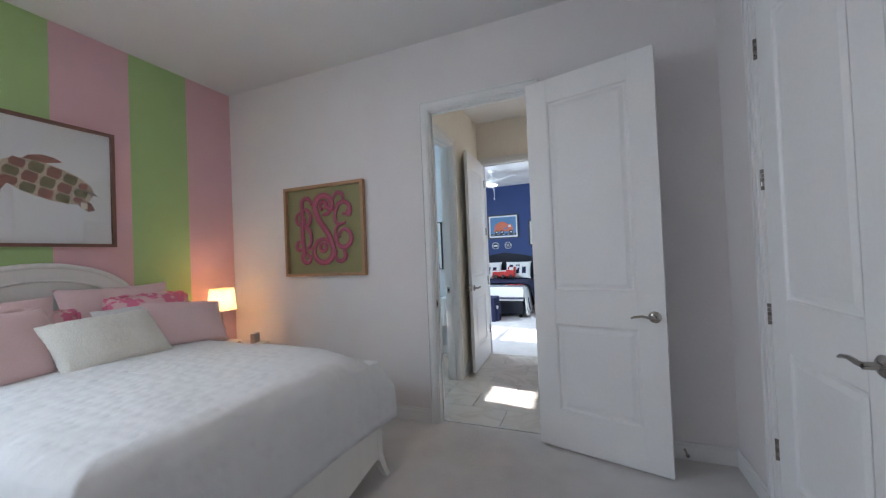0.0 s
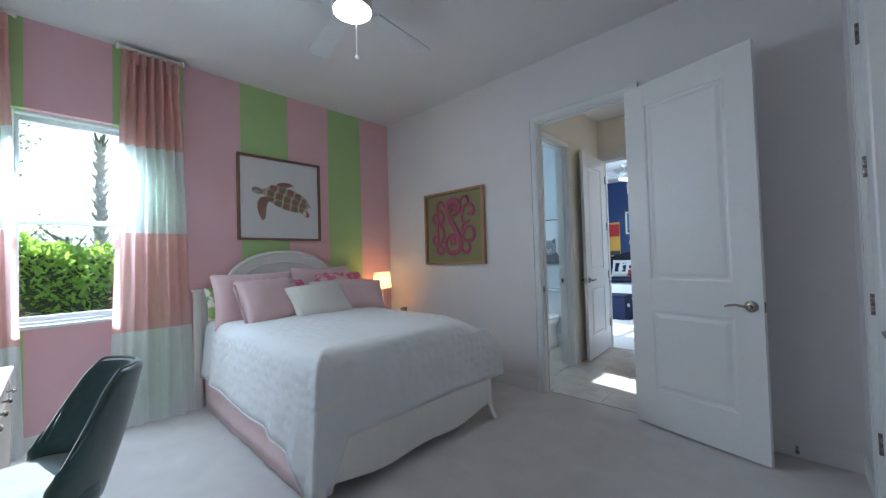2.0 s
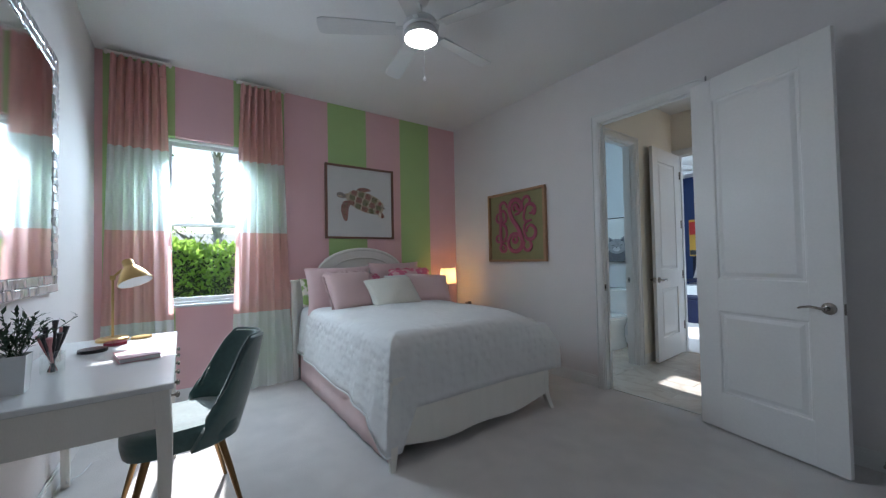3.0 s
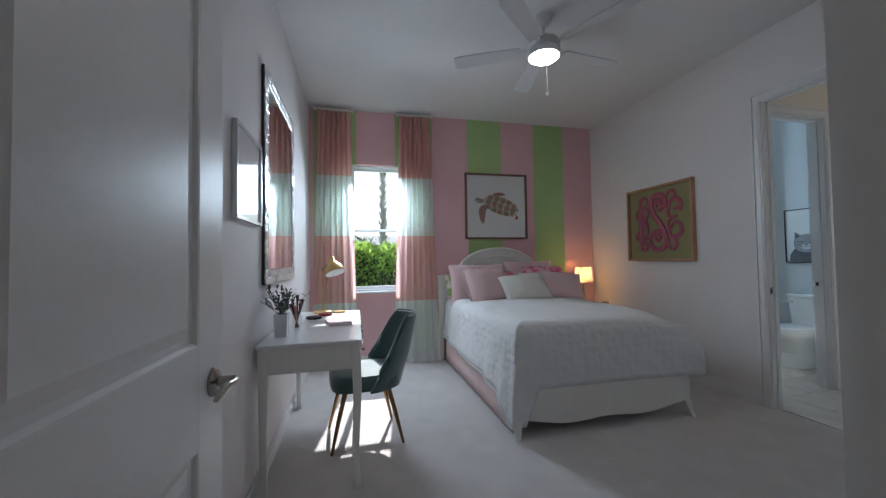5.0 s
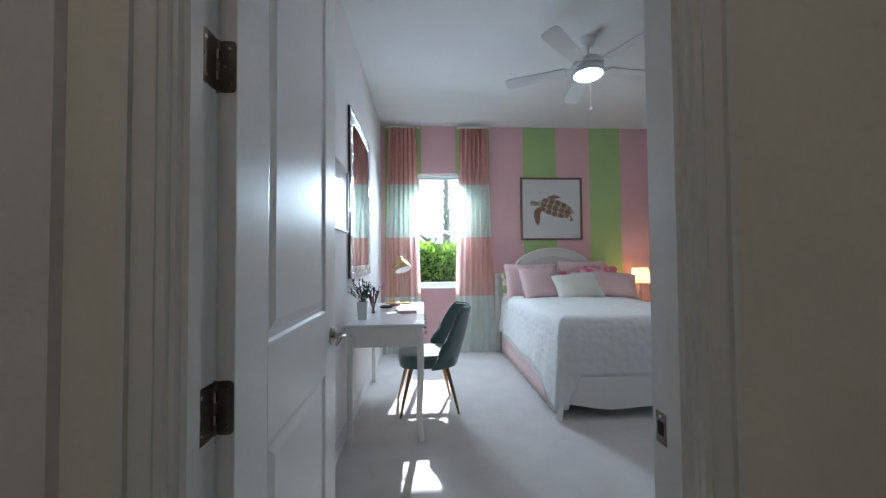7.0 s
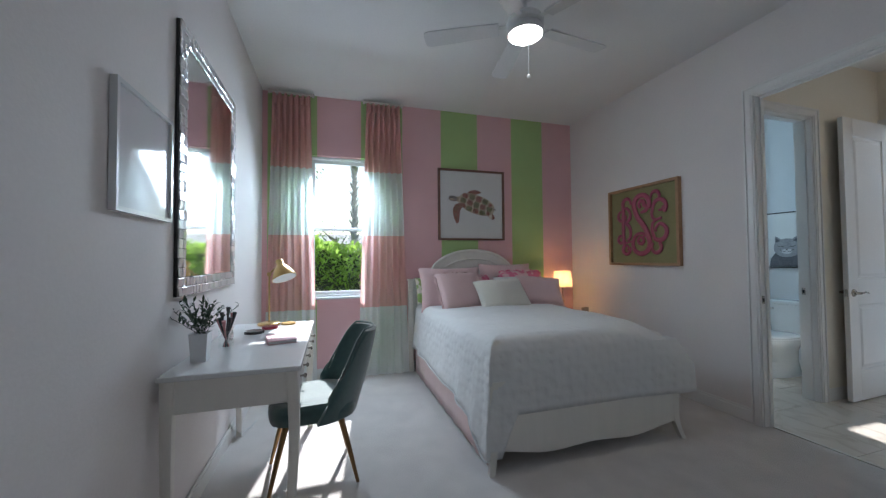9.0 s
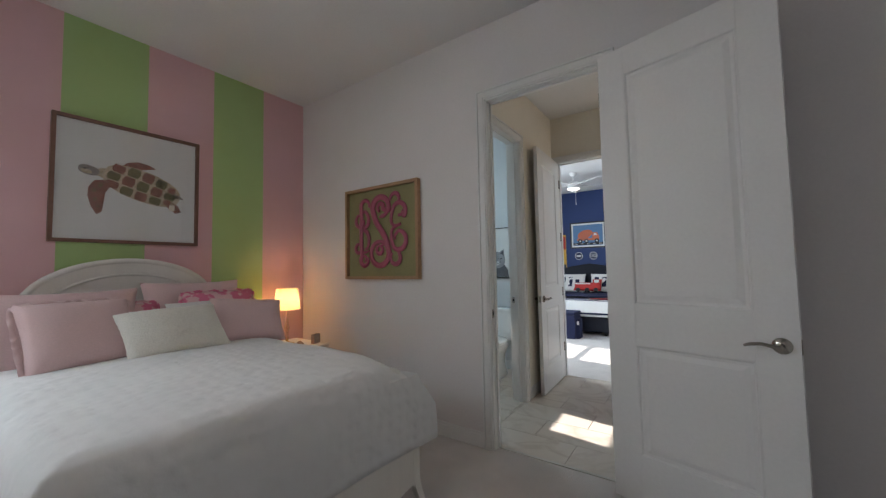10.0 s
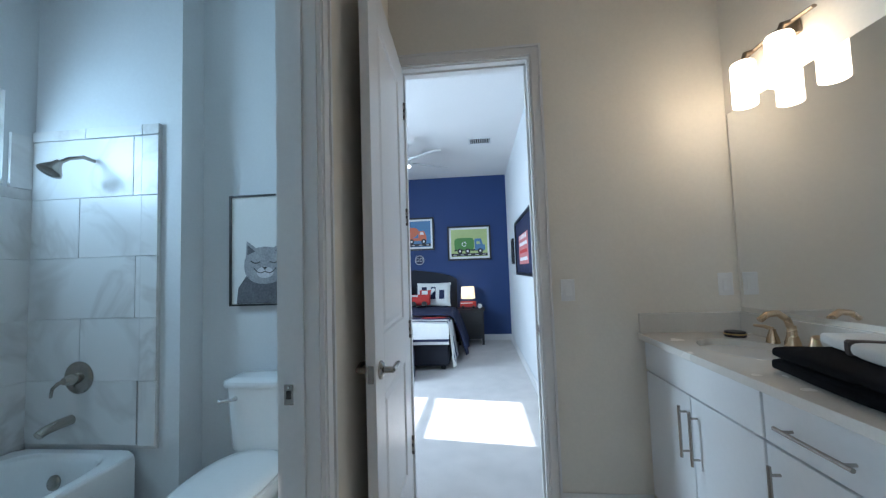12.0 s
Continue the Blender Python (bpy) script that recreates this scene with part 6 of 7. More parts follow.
part("pot", lathe([(0, 0), (0.06, 0), (0.075, 0.04), (0.085, 0.10), (0.08, 0.105), (0.07, 0.095), (0, 0.09)], 20), surface("dark_brown_ceramic", (0.035, 0.022, 0.016), 0.4), bp, smooth=True)
bm = bmesh.new()
GRASS = surface("grass_plant_green", (0.07, 0.16, 0.02), 0.55, var=0.4)
for i in range(420):
    a, tilt = rnd.uniform(0, 6.28), rnd.uniform(0.05, 1.25)
    d = Vector((math.cos(a) * math.sin(tilt), math.sin(a) * math.sin(tilt), math.cos(tilt)))
    leaf_at(bm, (0.05 * d.x, 0.05 * d.y, 0.095), d, rnd.uniform(0.08, 0.15), 0.008)
part("foliage", bm, GRASS, bp)

vm = thing("vanity_mirror", pose(0.818, 0, 0), "large frameless mirror above the vanity", "mirror")
part("mirror_plate", B(-0.006, -0.001, 2.95, 4.72, 1.043, 2.045, 0.001), MIRROR, vm)
BAR = surface("oil_rubbed_nickel", (0.28, 0.23, 0.18), 0.35, 1.0, var=0.05)
vl = thing("vanity_light", pose(0.818, 4.355, 2.216), "two-light bronze bar with glowing glass shades", "vanity light")
part("backplate", B(-0.016, -0.001, -0.09, 0.09, -0.03, 0.03, 0.004), BAR, vl)
part("bar", tube([(-0.05, 0.20 - 0.04 * i, 0.012 * math.sin(math.pi * i / 10)) for i in range(11)], 0.011, 10, flat=0.6), BAR, vl, smooth=True)
part("bar_post", tube([(-0.014, 0, 0.008), (-0.05, 0, 0.01)], 0.009, 10), BAR, vl)
GLOW = glowing("lit_opal_glass", (1.0, 0.80, 0.58), 3.6)
for y in (-0.10, 0.10):
    part("shade", lathe([(0.0, -0.045), (0.042, -0.045), (0.047, -0.055), (0.047, -0.24), (0.042, -0.245), (0.0, -0.245)], 24, pose(-0.10, y, 0)), GLOW, vl, "lit opal glass cylinder", True)
    part("arm", tube([(-0.05, y, 0.008), (-0.085, y, 0.0), (-0.10, y, -0.045)], 0.010, 10), BAR, vl, smooth=True)
outlet(-0.040, 4.7395, 1.15, 180, "white rocker light switch beside the doorway")
outlet(0.752, 4.7395, 1.16, 180, "white rocker light switch above the counter")

# ---- blue bedroom ----
NAVY = surface("navy_cotton", (0.012, 0.018, 0.06), 0.9, var=0.2, bump=0.001, bscale=250)
NAVYB = surface("navy_upholstery", (0.010, 0.012, 0.022), 0.8, var=0.2)
RED = surface("red_felt", (0.50, 0.035, 0.03), 0.8, var=0.15)
bb = thing("bed", pose(-1.66, 8.42, 0), "dark upholstered twin bed with an arched headboard", "bed")
hb = [(-0.76, 0.0), (0.76, 0.0), (0.76, 1.12), (0.62, 1.19), (0.40, 1.24), (0.0, 1.30), (-0.40, 1.24), (-0.62, 1.19), (-0.76, 1.12)]
part("headboard", prism(hb, 0, 0.08, pose(0, 0.96, 0, 90)), NAVYB, bb)
part("base", B(-0.74, 0.74, -0.98, 0.87, 0.05, 0.34, 0.03, seg=2), NAVYB, bb)
for x in (-0.66, 0.66):
    for y in (-0.9, 0.8):
        part("foot", B(x - 0.03, x + 0.03, y - 0.03, y + 0.03, 0, 0.06), BLACK, bb)
part("mattress", B(-0.72, 0.72, -0.97, 0.86, 0.34, 0.56, 0.05, seg=3), WHITE_CLOTH, bb)


def bedcover(y0, y1, half, top, hem, material, name, label, swell=0.0, flare=0.06):
    t = thing(name, pose(-1.66, 8.42, 0), label, "bedding", "blue room bedding")
    def fn(u, v):
        y = y0 + (y1 - y0) * u
        s = 2 * v - 1
        if abs(s) < 0.62:
            x, z = s / 0.62 * half, top
        else:
            k = (abs(s) - 0.62) / 0.38
            x, z = math.copysign(half + 0.02 + flare * k ** 0.7 + 0.018 * math.sin(13 * y) * k, s), top - 0.02 - (top - hem) * k
        return (x, y, z + 0.012 * noise.noise((x * 4, y * 4, 2)) + swell * (1 - abs(s)))
    o = part("cloth", sheet(fn, 30, 50), material, t, smooth=True)
    o.modifiers.new("thickness", "SOLIDIFY").thickness = 0.012
    return t


bc = bedcover(-1.0, -0.18, 0.73, 0.60, 0.06, WHITE_CLOTH, "blanket", "white blanket with navy stripes at the bed foot")
for y in (-0.93, -0.66, -0.60):
    pts = [(-0.80, y, 0.10), (-0.76, y, 0.40), (-0.73, y, 0.612), (-0.4, y, 0.618), (0, y, 0.618), (0.4, y, 0.618), (0.73, y, 0.612), (0.765, y, 0.40), (0.815, y, 0.10)]
    part("stripe", tube(pts, 0.016, 6, flat=0.35), NAVY, bc)
bm = sheet(lambda u, v: ((u - 0.5) * 1.5, -0.02 - 0.03 * v + 0.01 * math.sin(9 * u), 0.60 - 0.26 * v), 24, 8)
part("front_fall", thick(bm, 0.01), WHITE_CLOTH, bc, smooth=True, m=pose(0, -1.01, 0))
part("stripe", B(-0.75, 0.75, -1.072, -1.064, 0.38, 0.41), NAVY, bc)
bedcover(-0.52, 0.55, 0.75, 0.635, 0.10, NAVY, "duvet", "navy blue duvet folded across the bed", 0.03, 0.19)
for x, w, mat_, lab in ((-0.36, 0.62, WHITE_CLOTH, "white pillow with navy print on the blue bed"), (0.36, 0.62, WHITE_CLOTH, "white pillow with navy print on the blue bed")):
    t = thing("pillow", pose(-1.66 + x, 9.12, 0.86, 62, 0, 0), lab, "pillow", "blue room pillows")
    part("cover", cushion(w, 0.46, 0.16, 30 + x), mat_, t, smooth=True)
    for k in (-0.16, 0.0, 0.15):
        part("printed_tower", B(k - 0.045, k + 0.045, -0.12, 0.05 + 0.06 * (k < 0.1), 0.070, 0.082, 0.004), NAVY, t)
    part("trim", tube([(0.3 * w / 0.62 * math.copysign(abs(math.cos(a)) ** 0.25, math.cos(a)), 0.225 * math.copysign(abs(math.sin(a)) ** 0.25, math.sin(a)), 0.0) for a in [2 * math.pi * i / 40 for i in range(40)]], 0.008, 6, closed=True), NAVY, t)
ft = thing("truck_pillow", pose(-1.62, 8.86, 0.79, 58, 0, 0), "red felt fire truck shaped pillow", "pillow", "blue room pillows")
part("body", cushion(0.56, 0.20, 0.12, 3), RED, ft, smooth=True)
part("cab", cushion(0.20, 0.28, 0.12, 5), RED, ft, smooth=True, m=pose(0.20, 0.05, 0))
for x in (-0.17, 0.02, 0.2):
    part("wheel", lathe([(0, 0), (0.045, 0), (0.045, 0.03), (0, 0.035)], 16, pose(x, -0.10, 0.03)), BLACK, ft)
part("window", B(0.15, 0.25, 0.07, 0.14, 0.058, 0.068, 0.003), WHITE_CLOTH, ft)
part("ladder", B(-0.25, 0.08, 0.03, 0.06, 0.05, 0.064, 0.003), WHITE_CLOTH, ft)
pt = thing("applique_truck", pose(-1.15, 7.80, 0.622), "small red truck sewn on the blanket", "applique")
part("truck", B(-0.16, 0.10, -0.05, 0.05, 0, 0.006, 0.002), RED, pt)
part("cab", B(0.10, 0.17, -0.05, 0.02, 0, 0.006, 0.002), RED, pt)
ott = thing("storage_ottoman", pose(-1.62, 7.12, 0), "navy storage cube standing at the bed foot", "ottoman")
part("box", B(-0.24, 0.24, -0.2, 0.2, 0.0, 0.40, 0.01, seg=2), NAVY, ott)
part("lid", B(-0.245, 0.245, -0.205, 0.205, 0.402, 0.45, 0.012, seg=2), NAVY, ott)
cube = thing("storage_ottoman", pose(-1.38, 7.08, 0), "small navy box with a white clasp", "ottoman")
part("box", B(-0.06, 0.06, -0.10, 0.10, 0.0, 0.33, 0.006), NAVY, cube)
part("clasp", B(0.02, 0.058, -0.104, -0.10, 0.24, 0.30), WHITE_CLOTH, cube)
bn = thing("nightstand", pose(-0.66, 9.17, 0), "black bedside table with a drawer", "nightstand")
part("tabletop", B(-0.24, 0.24, -0.21, 0.21, 0.57, 0.60, 0.005), BLACK, bn)
part("body", B(-0.22, 0.22, -0.19, 0.2, 0.10, 0.57, 0.003), BLACK, bn)
part("drawer", B(-0.20, 0.20, -0.20, -0.19, 0.36, 0.54, 0.003), BLACK, bn)
for x in (-0.2, 0.2):
    for y in (-0.17, 0.17):
        part("foot", B(x - 0.02, x + 0.02, y - 0.02, y + 0.02, 0, 0.10), BLACK, bn)
bl = thing("table_lamp", pose(-0.70, 9.20, 0.60), "lit lamp on a red fire engine base", "table lamp")
part("base", B(-0.14, 0.14, -0.05, 0.05, 0.02, 0.12, 0.01), RED, bl)
part("ladder", B(-0.13, 0.08, -0.052, -0.05, 0.085, 0.10), WHITE_CLOTH, bl)
for x in (-0.09, 0.09):
    part("wheel", lathe([(0, -0.055), (0.025, -0.055), (0.025, 0.055), (0, 0.055)], 14, pose(x, 0, 0.025, 90)), BLACK, bl)
part("stem", tube([(0, 0, 0.12), (0, 0, 0.28)], 0.008, 8), CHROME, bl)
bm = sheet(lambda u, v: ((0.125 - 0.012 * v) * math.cos(2 * math.pi * u), (0.125 - 0.012 * v) * math.sin(2 * math.pi * u), 0.17 + 0.21 * v), 28, 3, wrap=True)
part("shade", bm, cloth_shade("white_lamp_shade", (0.85, 0.80, 0.68)), bl, "white fabric drum shade", True)
part("bulb", lathe([(0, 0.24), (0.025, 0.26), (0.028, 0.29), (0, 0.32)], 12), glowing("bedside_bulb", (1.0, 0.75, 0.45), 25), bl, smooth=True)
ck = thing("alarm_clock", pose(-0.50, 9.06, 0.60), "small round white alarm clock", "alarm clock")
part("case", lathe([(0, -0.02), (0.045, -0.02), (0.045, 0.02), (0, 0.02)], 20, pose(0, 0, 0.05, 90)), BLACK, ck, smooth=True)
part("dial", lathe([(0, 0.0205), (0.038, 0.0205), (0.0, 0.022)], 20, pose(0, 0, 0.05, 90)), WHITE_CLOTH, ck)

SKYP = surface("poster_lime", (0.48, 0.56, 0.24), 0.7, var=0.1)
POST_BLUE = surface("poster_blue", (0.10, 0.22, 0.40), 0.7, var=0.1)
POST_GREEN = surface("poster_green", (0.10, 0.26, 0.07), 0.7, var=0.15)
POST_ORANGE = surface("poster_orange", (0.62, 0.17, 0.09), 0.7, var=0.15)
ROADC = surface("poster_road", (0.03, 0.03, 0.035), 0.7)


def truck_picture(x, z, w, h, sky_m, body_m, cab_m, mixer, label):
    t = thing("truck_picture", pose(x, 9.399, z, 0, 0, -90), label, "picture", "truck pictures")
    frame_bars(t, w, h, 0.03, 0.03, BLACK, "black frame bar")
    part("mat", B(0.002, 0.010, -w / 2 + 0.02, w / 2 - 0.02, 0.02, h - 0.02), PAPER, t, "white mat")
    a, b = w / 2 - 0.065, h - 0.065
    part("print", B(0.010, 0.0115, -a, a, 0.065, b), sky_m, t)
    part("road", B(0.0115, 0.0125, -a, a, 0.075, 0.125), ROADC, t)
    for k in range(5):
        part("road_mark", B(0.0125, 0.0132, -a + 0.04 + k * 2 * a / 5, -a + 0.10 + k * 2 * a / 5, 0.094, 0.104), PAPER, t)
    if mixer:
        flat(t, "drum", blob(-0.06, 0.32, 0.17, 0.10, 18), 0.0126, body_m)
        flat(t, "chassis", [(-0.24, 0.18), (0.24, 0.18), (0.24, 0.23), (-0.24, 0.23)], 0.0126, body_m)
        flat(t, "cab", [(0.10, 0.18), (0.25, 0.18), (0.25, 0.27), (0.21, 0.36), (0.10, 0.36)], 0.0130, cab_m)
    else:
        flat(t, "body", blob(-0.09, 0.295, 0.18, 0.115, 0, 24, p=5), 0.0126, body_m)
        flat(t, "chassis", [(-0.27, 0.17), (0.28, 0.17), (0.28, 0.20), (-0.27, 0.20)], 0.0126, ROADC)
        flat(t, "cab", [(0.10, 0.18), (0.29, 0.18), (0.29, 0.27), (0.25, 0.28), (0.22, 0.39), (0.10, 0.39)], 0.0130, cab_m)
        for k in range(3):
            a0 = 2 * math.pi * k / 3
            flat(t, "recycling_arrow", [(-0.09 + 0.045 * math.cos(a0 + q) * r, 0.295 + 0.045 * math.sin(a0 + q) * r) for q, r in ((0.2, 1.0), (1.0, 1.05), (1.7, 1.0), (1.7, 0.65), (1.0, 0.7), (0.2, 0.65))], 0.0140, PAPER)
    flat(t, "window", [(0.135, 0.29), (0.205, 0.29), (0.19, 0.34), (0.135, 0.34)], 0.0142, SKYP if not mixer else PAPER)
    for y in (-0.17, -0.03, 0.20):
        flat(t, "wheel", blob(y, 0.165, 0.048, 0.048), 0.0145, ROADC)
        flat(t, "hub", blob(y, 0.165, 0.02, 0.02), 0.0158, PAPER)


truck_picture(-0.65, 1.45, 0.79, 0.63, SKYP, POST_GREEN, POST_BLUE, False, "framed green recycling truck picture on navy wall")
truck_picture(-1.685, 1.66, 0.79, 0.61, POST_BLUE, POST_ORANGE, POST_ORANGE, True, "framed orange mixer truck picture on navy wall")


def lettering(text, size, m, parent, material, name="lettering"):
    cu = bpy.data.curves.new(name, "FONT")
    cu.body, cu.size, cu.align_x, cu.align_y, cu.extrude = text, size, "CENTER", "CENTER", 0.0008
    tmp = bpy.data.objects.new(name, cu)
    scene.collection.objects.link(tmp)
    me = bpy.data.meshes.new_from_object(tmp.evaluated_get(bpy.context.evaluated_depsgraph_get()))
    bpy.data.objects.remove(tmp)
    me.materials.append(material)
    o = new(name, me)
    o.parent = parent
    o.matrix_basis = m
    return o


for x in (-1.577, -1.90):
    s = thing("round_sign", pose(x, 9.398, 1.48), "round white-ringed sign on the navy wall", "sign", "round wall signs")
    part("disc", lathe([(0, 0), (0.088, 0), (0.09, 0.006), (0.0, 0.008)], 28, pose(0, 0, 0, 90)), NAVY, s)
    part("ring", tube([(0.082 * math.cos(a), -0.009, 0.082 * math.sin(a)) for a in [2 * math.pi * i / 32 for i in range(32)]], 0.006, 6, closed=True), PAPER, s)
    if x > -1.7:
        lettering("GO", 0.095, pose(0, -0.0095, 0, 90), s, PAPER)
    else:
        part("bar", B(-0.05, 0.05, -0.010, -0.008, -0.018, 0.018), PAPER, s)
for y, w, z, h, m_, lab in ((7.12, 1.56, 1.185, 0.72, RED, "black framed red truck poster on a pale wall"), (8.38, 0.22, 1.34, 0.385, PAPER, "small black framed print on a pale wall")):
    t = thing("wall_poster", pose(0.049, y, z, 0, 0, 180), lab, "picture", "posters on the side wall")
    frame_bars(t, w, h, 0.035, 0.028, BLACK, "black frame bar")
    part("mat", B(0.002, 0.012, -w / 2 + 0.03, w / 2 - 0.03, 0.03, h - 0.03), NAVY if m_ is RED else PAPER, t)
    if m_ is RED:
        part("print", B(0.012, 0.014, -0.42, 0.42, 0.14, 0.50), surface("poster_pale_red", (0.55, 0.18, 0.18), 0.7, var=0.3, scale=12), t)
        for k in range(3):
            part("printed_bar", B(0.014, 0.0152, -0.34, 0.34, 0.18 + 0.09 * k, 0.22 + 0.09 * k), RED if k % 2 else PAPER, t)
        for k in range(5):
            part("printed_window", B(0.014, 0.0155, -0.3 + 0.13 * k, -0.22 + 0.13 * k, 0.44, 0.49), PAPER, t)
    else:
        for k in range(5):
            part("printed_bar", B(0.012, 0.0135, -0.07, 0.07, 0.06 + 0.06 * k, 0.085 + 0.06 * k), BLACK, t)
ceiling_vent(-0.42, 7.55, H, 0.30, 0.22, "white ceiling air vent with dark slats", 9)
ceiling_fan(-1.47, 7.52, H, -38, False, "white ceiling fan of the blue bedroom", glowing("blue_room_fan_light", (1.0, 0.95, 0.88), 2.6))
ban = thing("wall_banner", pose(-2.35, 9.398, 1.15), "tall yellow and red road sign banner", "banner")
part("board", B(-0.16, 0.16, -0.012, 0.0, 0.0, 0.85, 0.002), surface("banner_yellow", (0.70, 0.40, 0.05), 0.6), ban)
part("band", B(-0.15, 0.15, -0.016, -0.012, 0.50, 0.80), RED, ban)
part("band", B(-0.15, 0.15, -0.016, -0.012, 0.03, 0.14), BLACK, ban)

# ---- outdoors ----
tagged(part("ground", B(-600, -3.2, -600, 600, -0.4, -0.15), surface("lawn", (0.09, 0.14, 0.04), 0.95, var=0.3, scale=1.5, fine=20, bump=0.02, bscale=30)), "mown green lawn outside the house", "lawn", kind="structure")
def leafy(name, col, glow):
    """Leaves that let the sun through."""
    m = surface(name, col, 0.5, var=0.45, scale=2.5, fine=9)
    t = m.node_tree
    p = t.nodes["Principled BSDF"]
    tr = t.nodes.new("ShaderNodeBsdfTranslucent")
    tr.inputs[0].default_value = (*glow, 1)
    mx = t.nodes.new("ShaderNodeMixShader")
    mx.inputs[0].default_value = 0.5
    t.links.new(p.outputs[0], mx.inputs[1]), t.links.new(tr.outputs[0], mx.inputs[2])
    t.links.new(mx.outputs[0], t.nodes["Material Output"].inputs[0])
    return m


HEDGE = leafy("hedge_leaf", (0.19, 0.34, 0.06), (0.52, 0.74, 0.14))


def hedge(x, y0, y1, hgt, seed, count):
    r = random.Random(seed)
    t = thing("hedge", pose(x, (y0 + y1) / 2, -0.15), "dense leafy green garden hedge outside the window", "hedge", "garden hedges")
    core = bmesh.new()
    half_y = (y1 - y0) / 2

    def fn(u, v):
        a = math.pi * v
        yy = (u * 2 - 1) * half_y
        k = 0.86 + 0.2 * noise.noise((yy * 0.9, v * 3, seed))
        return (0.62 * math.cos(a) * k, yy, max(0.0, hgt * (0.86 + 0.14 * noise.noise((yy * 0.8, 3, seed))) * math.sin(a) ** 0.5 * k))
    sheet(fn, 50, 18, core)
    # near-black sheet behind the leaves: the hedge's inner shade put into colour
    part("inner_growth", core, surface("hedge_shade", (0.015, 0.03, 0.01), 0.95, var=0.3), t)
    for b in range(5):
        yy = r.uniform(-half_y, half_y)
        part("branch", tube([(0, yy, 0), (r.uniform(-0.2, 0.2), yy + r.uniform(-0.2, 0.2), hgt * 0.8)], [0.03, 0.01], 6), OAK, t)
    bm = bmesh.new()
    for i in range(count):
        u, v = r.random(), r.uniform(0.02, 0.75)
        p = Vector(fn(u, v))
        n = Vector((math.cos(math.pi * v), r.uniform(-0.5, 0.5), math.sin(math.pi * v) + 0.2)).normalized()
        p += n * r.uniform(-0.05, 0.16)
        d = (n + Vector((r.uniform(-1, 1), r.uniform(-1, 1), r.uniform(-0.6, 0.9)))).normalized()
        leaf_at(bm, p, d, r.uniform(0.06, 0.13), r.uniform(0.035, 0.06))
    tagged(part("leaves", bm, HEDGE, t))
    return t


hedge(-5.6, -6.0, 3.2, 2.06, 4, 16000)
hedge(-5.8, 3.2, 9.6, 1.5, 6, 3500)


def palm(x, y, hgt, seed):
    r = random.Random(seed)
    t = thing("palm_tree", pose(x, y, -0.15), "tall palm tree with a shaggy grey trunk", "tree", "garden trees")
    part("trunk", tube([(0.03 * math.sin(i), 0.02 * math.cos(i * 2), hgt * i / 14) for i in range(15)], [0.12 - 0.0055 * i for i in range(15)], 14), surface("palm_bark", (0.50, 0.48, 0.48), 0.9, var=0.4, scale=6, fine=30, bump=0.02, bscale=12), t, smooth=True)
    bm = bmesh.new()
    for i in range(150):
        z = hgt * (0.1 + 0.88 * i / 150)
        a = i * 2.4
        rad = 0.11 - 0.08 * z / hgt
        d = Vector((math.cos(a) * 0.5, math.sin(a) * 0.5, 0.95))
        leaf_at(bm, (rad * math.cos(a), rad * math.sin(a), z), d, r.uniform(0.16, 0.27), 0.085)
    part("boots", bm, surface("palm_boots", (0.50, 0.48, 0.48), 0.9, var=0.4), t)
    bm = bmesh.new()
    for i in range(9):
        a = i * 2.4
        leaf_at(bm, (0.04 * math.cos(a), 0.04 * math.sin(a), hgt - 0.15), (0.25 * math.cos(a), 0.25 * math.sin(a), 1.0), r.uniform(0.3, 0.6), 0.07)
    part("spear_leaves", bm, surface("palm_frond", (0.14, 0.15, 0.09), 0.6, var=0.3), t)


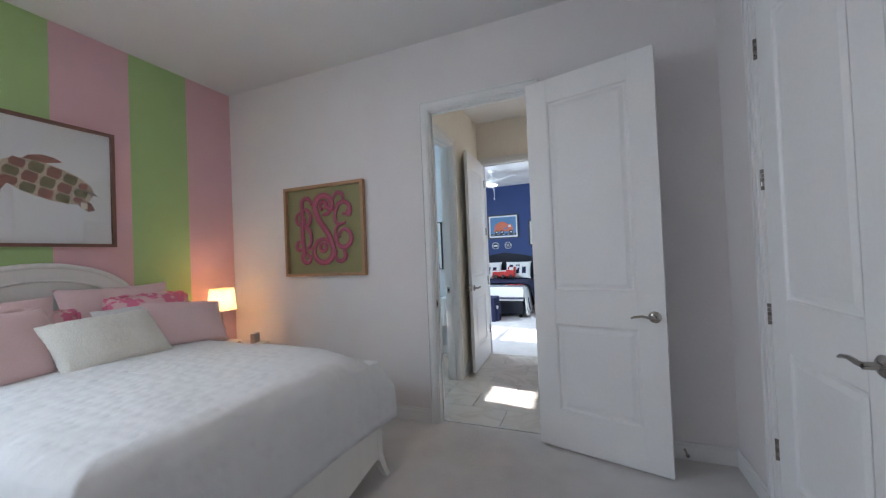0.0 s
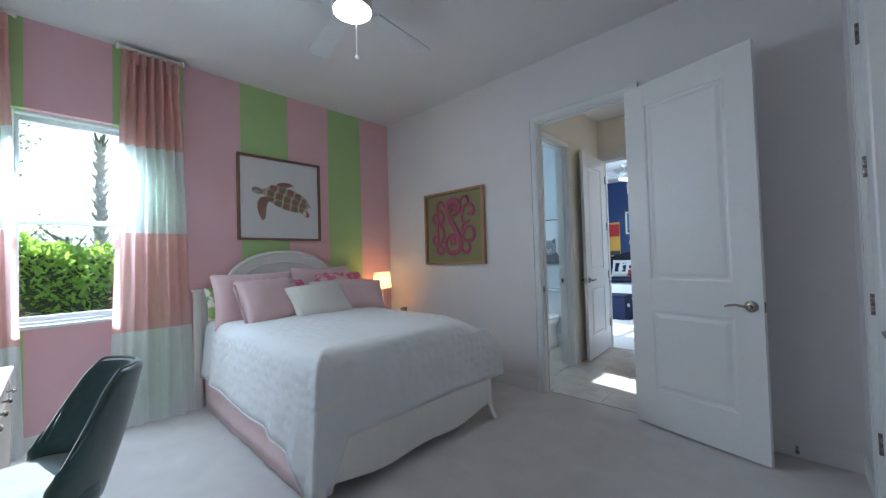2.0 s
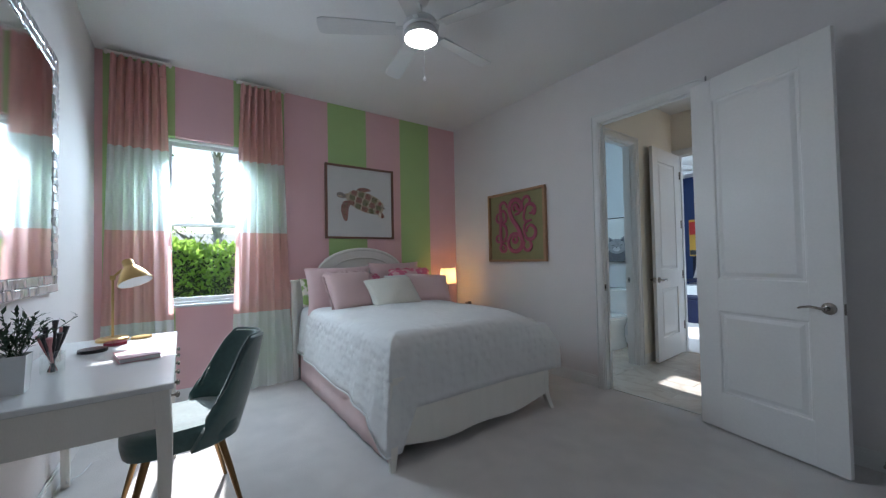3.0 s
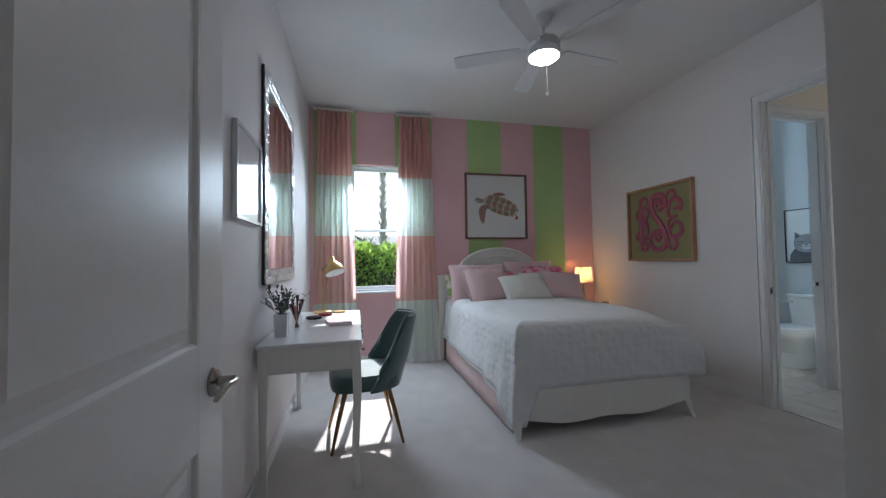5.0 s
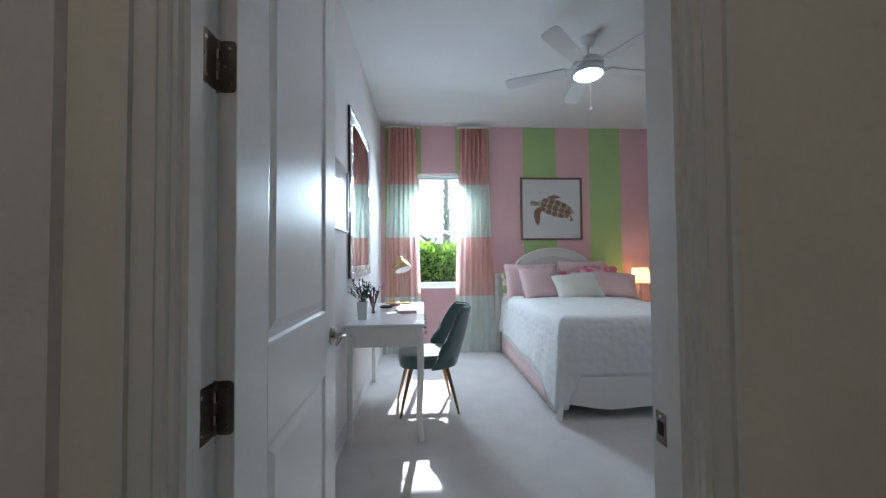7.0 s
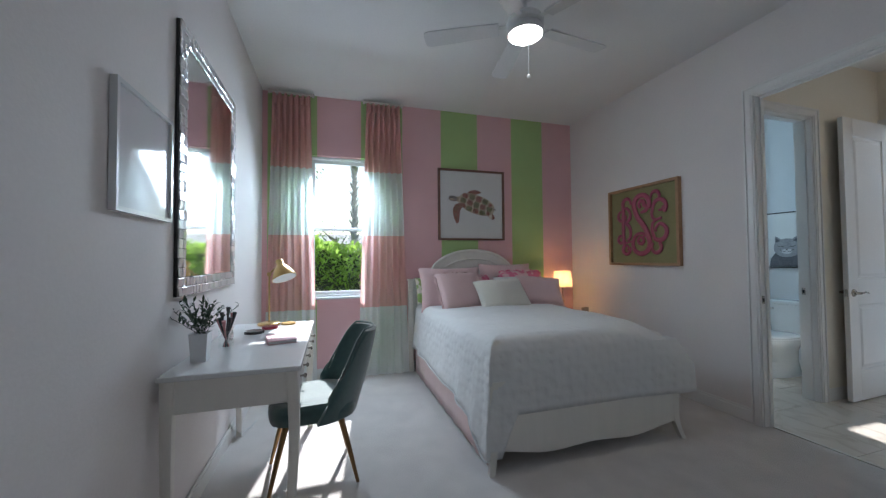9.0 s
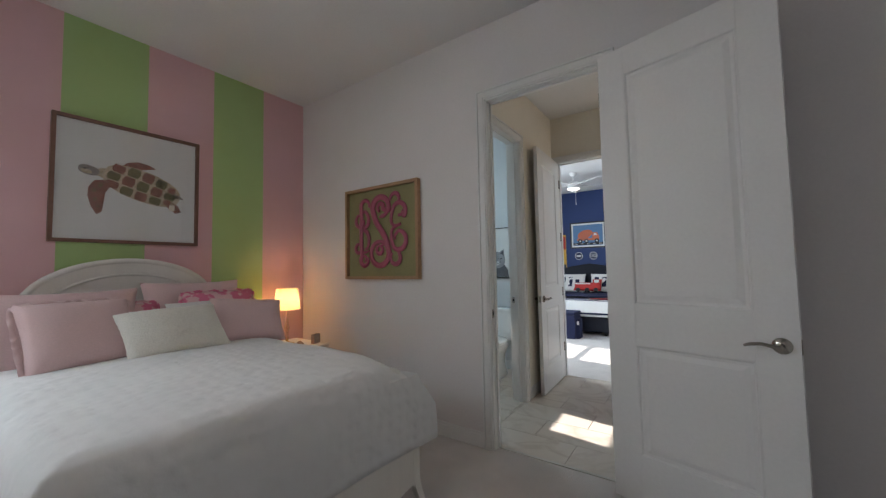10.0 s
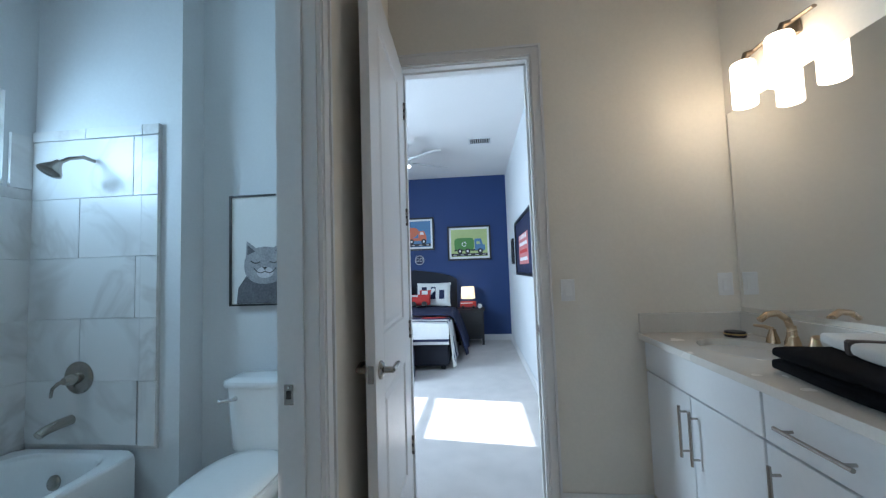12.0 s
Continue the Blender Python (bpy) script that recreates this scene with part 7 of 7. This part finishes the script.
def oak(x, y, hgt, seed, spread=2.2, leaves=2600):
    r = random.Random(seed)
    t = thing("tree", pose(x, y, -0.15), "leafy tree standing beyond the garden hedge", "tree", "garden trees")
    bark = surface("tree_bark", (0.26, 0.23, 0.21), 0.95, var=0.3, bump=0.01, bscale=25)
    part("trunk", tube([(0, 0, 0), (0.08, 0.05, hgt * 0.3), (0.0, 0.12, hgt * 0.6), (0.05, 0.1, hgt * 0.85)], [0.20, 0.15, 0.10, 0.04], 10), bark, t, smooth=True)
    bm, ends = bmesh.new(), []
    for i in range(16):
        z0 = hgt * r.uniform(0.35, 0.8)
        a = r.uniform(0, 6.28)
        ln = spread * r.uniform(0.5, 1.0)
        e = Vector((math.cos(a) * ln, math.sin(a) * ln, z0 + r.uniform(0.2, 0.28 * hgt)))
        m_ = Vector((e.x * 0.5, e.y * 0.5, z0 + (e.z - z0) * 0.35))
        tube([(0, 0.08, z0), m_, e], [0.05, 0.03, 0.01], 6, bm)
        ends += [e, m_ + Vector((r.uniform(-0.3, 0.3), r.uniform(-0.3, 0.3), 0.3)), (e + m_) / 2]
    part("limbs", bm, bark, t)
    bm = bmesh.new()
    for i in range(leaves):
        c = r.choice(ends)
        p = c + Vector((r.gauss(0, 0.28), r.gauss(0, 0.28), r.gauss(0, 0.22)))
        leaf_at(bm, p, (r.uniform(-1, 1), r.uniform(-1, 1), r.uniform(-1, 0.6)), r.uniform(0.10, 0.2), 0.09)
    part("crown", bm, leafy("tree_leaf", (0.13, 0.17, 0.11), (0.22, 0.32, 0.14)), t)


palm(-8.5, 0.34, 3.7, 2)
oak(-13.5, -2.1, 5.6, 3, 1.3, 1000)
oak(-16.5, -0.1, 2.9, 5, 1.6, 420)
oak(-21.0, 3.6, 2.9, 7, 2.0, 1200)
oak(-12.0, -6.6, 6.0, 9, 2.4, 2000)

nh = thing("neighbour_house", pose(-32, 0, -0.15), "pale single-storey house behind the garden", "house")
part("wall", B(-5, 5, -14, 14, 0, 2.6), PLASTER, nh)
bm = bmesh.new()
vs = [bm.verts.new(c) for c in ((-5.6, -14.6, 2.55), (5.6, -14.6, 2.55), (5.6, 14.6, 2.55), (-5.6, 14.6, 2.55), (0, -9, 3.6), (0, 9, 3.6))]
for f in ((0, 1, 4), (1, 2, 5, 4), (2, 3, 5), (3, 0, 4, 5), (0, 3, 2, 1)):
    bm.faces.new([vs[i] for i in f])
part("roof", bm, surface("grey_roof_tile", (0.33, 0.32, 0.32), 0.9, var=0.2, scale=4, bump=0.02, bscale=8), nh)
for y in (-8, -2, 4, 10):
    w = part("window", B(5.0, 5.05, y - 0.7, y + 0.7, 0.9, 2.1), VINYL, nh)
    part("pane", B(5.05, 5.06, y - 0.62, y + 0.62, 0.98, 2.02), surface("dark_pane", (0.05, 0.07, 0.08), 0.1), w)

# out of view: a ceiling lamp added to lift the hall's brightness
hl = thing("hall_fill_light", pose(2.25, -0.7, H), "unseen opal glass ceiling light added to brighten the hall", "ceiling light")
part("base", lathe([(0, -0.0005), (0.15, -0.0005), (0.15, -0.02), (0, -0.02)], 24), NICKEL, hl, smooth=True)
part("diffuser", lathe([(0.14, -0.02), (0.13, -0.05), (0.08, -0.075), (0, -0.085)], 24), glowing("hall_opal_glass", (1.0, 0.88, 0.76), 3.7), hl, smooth=True)
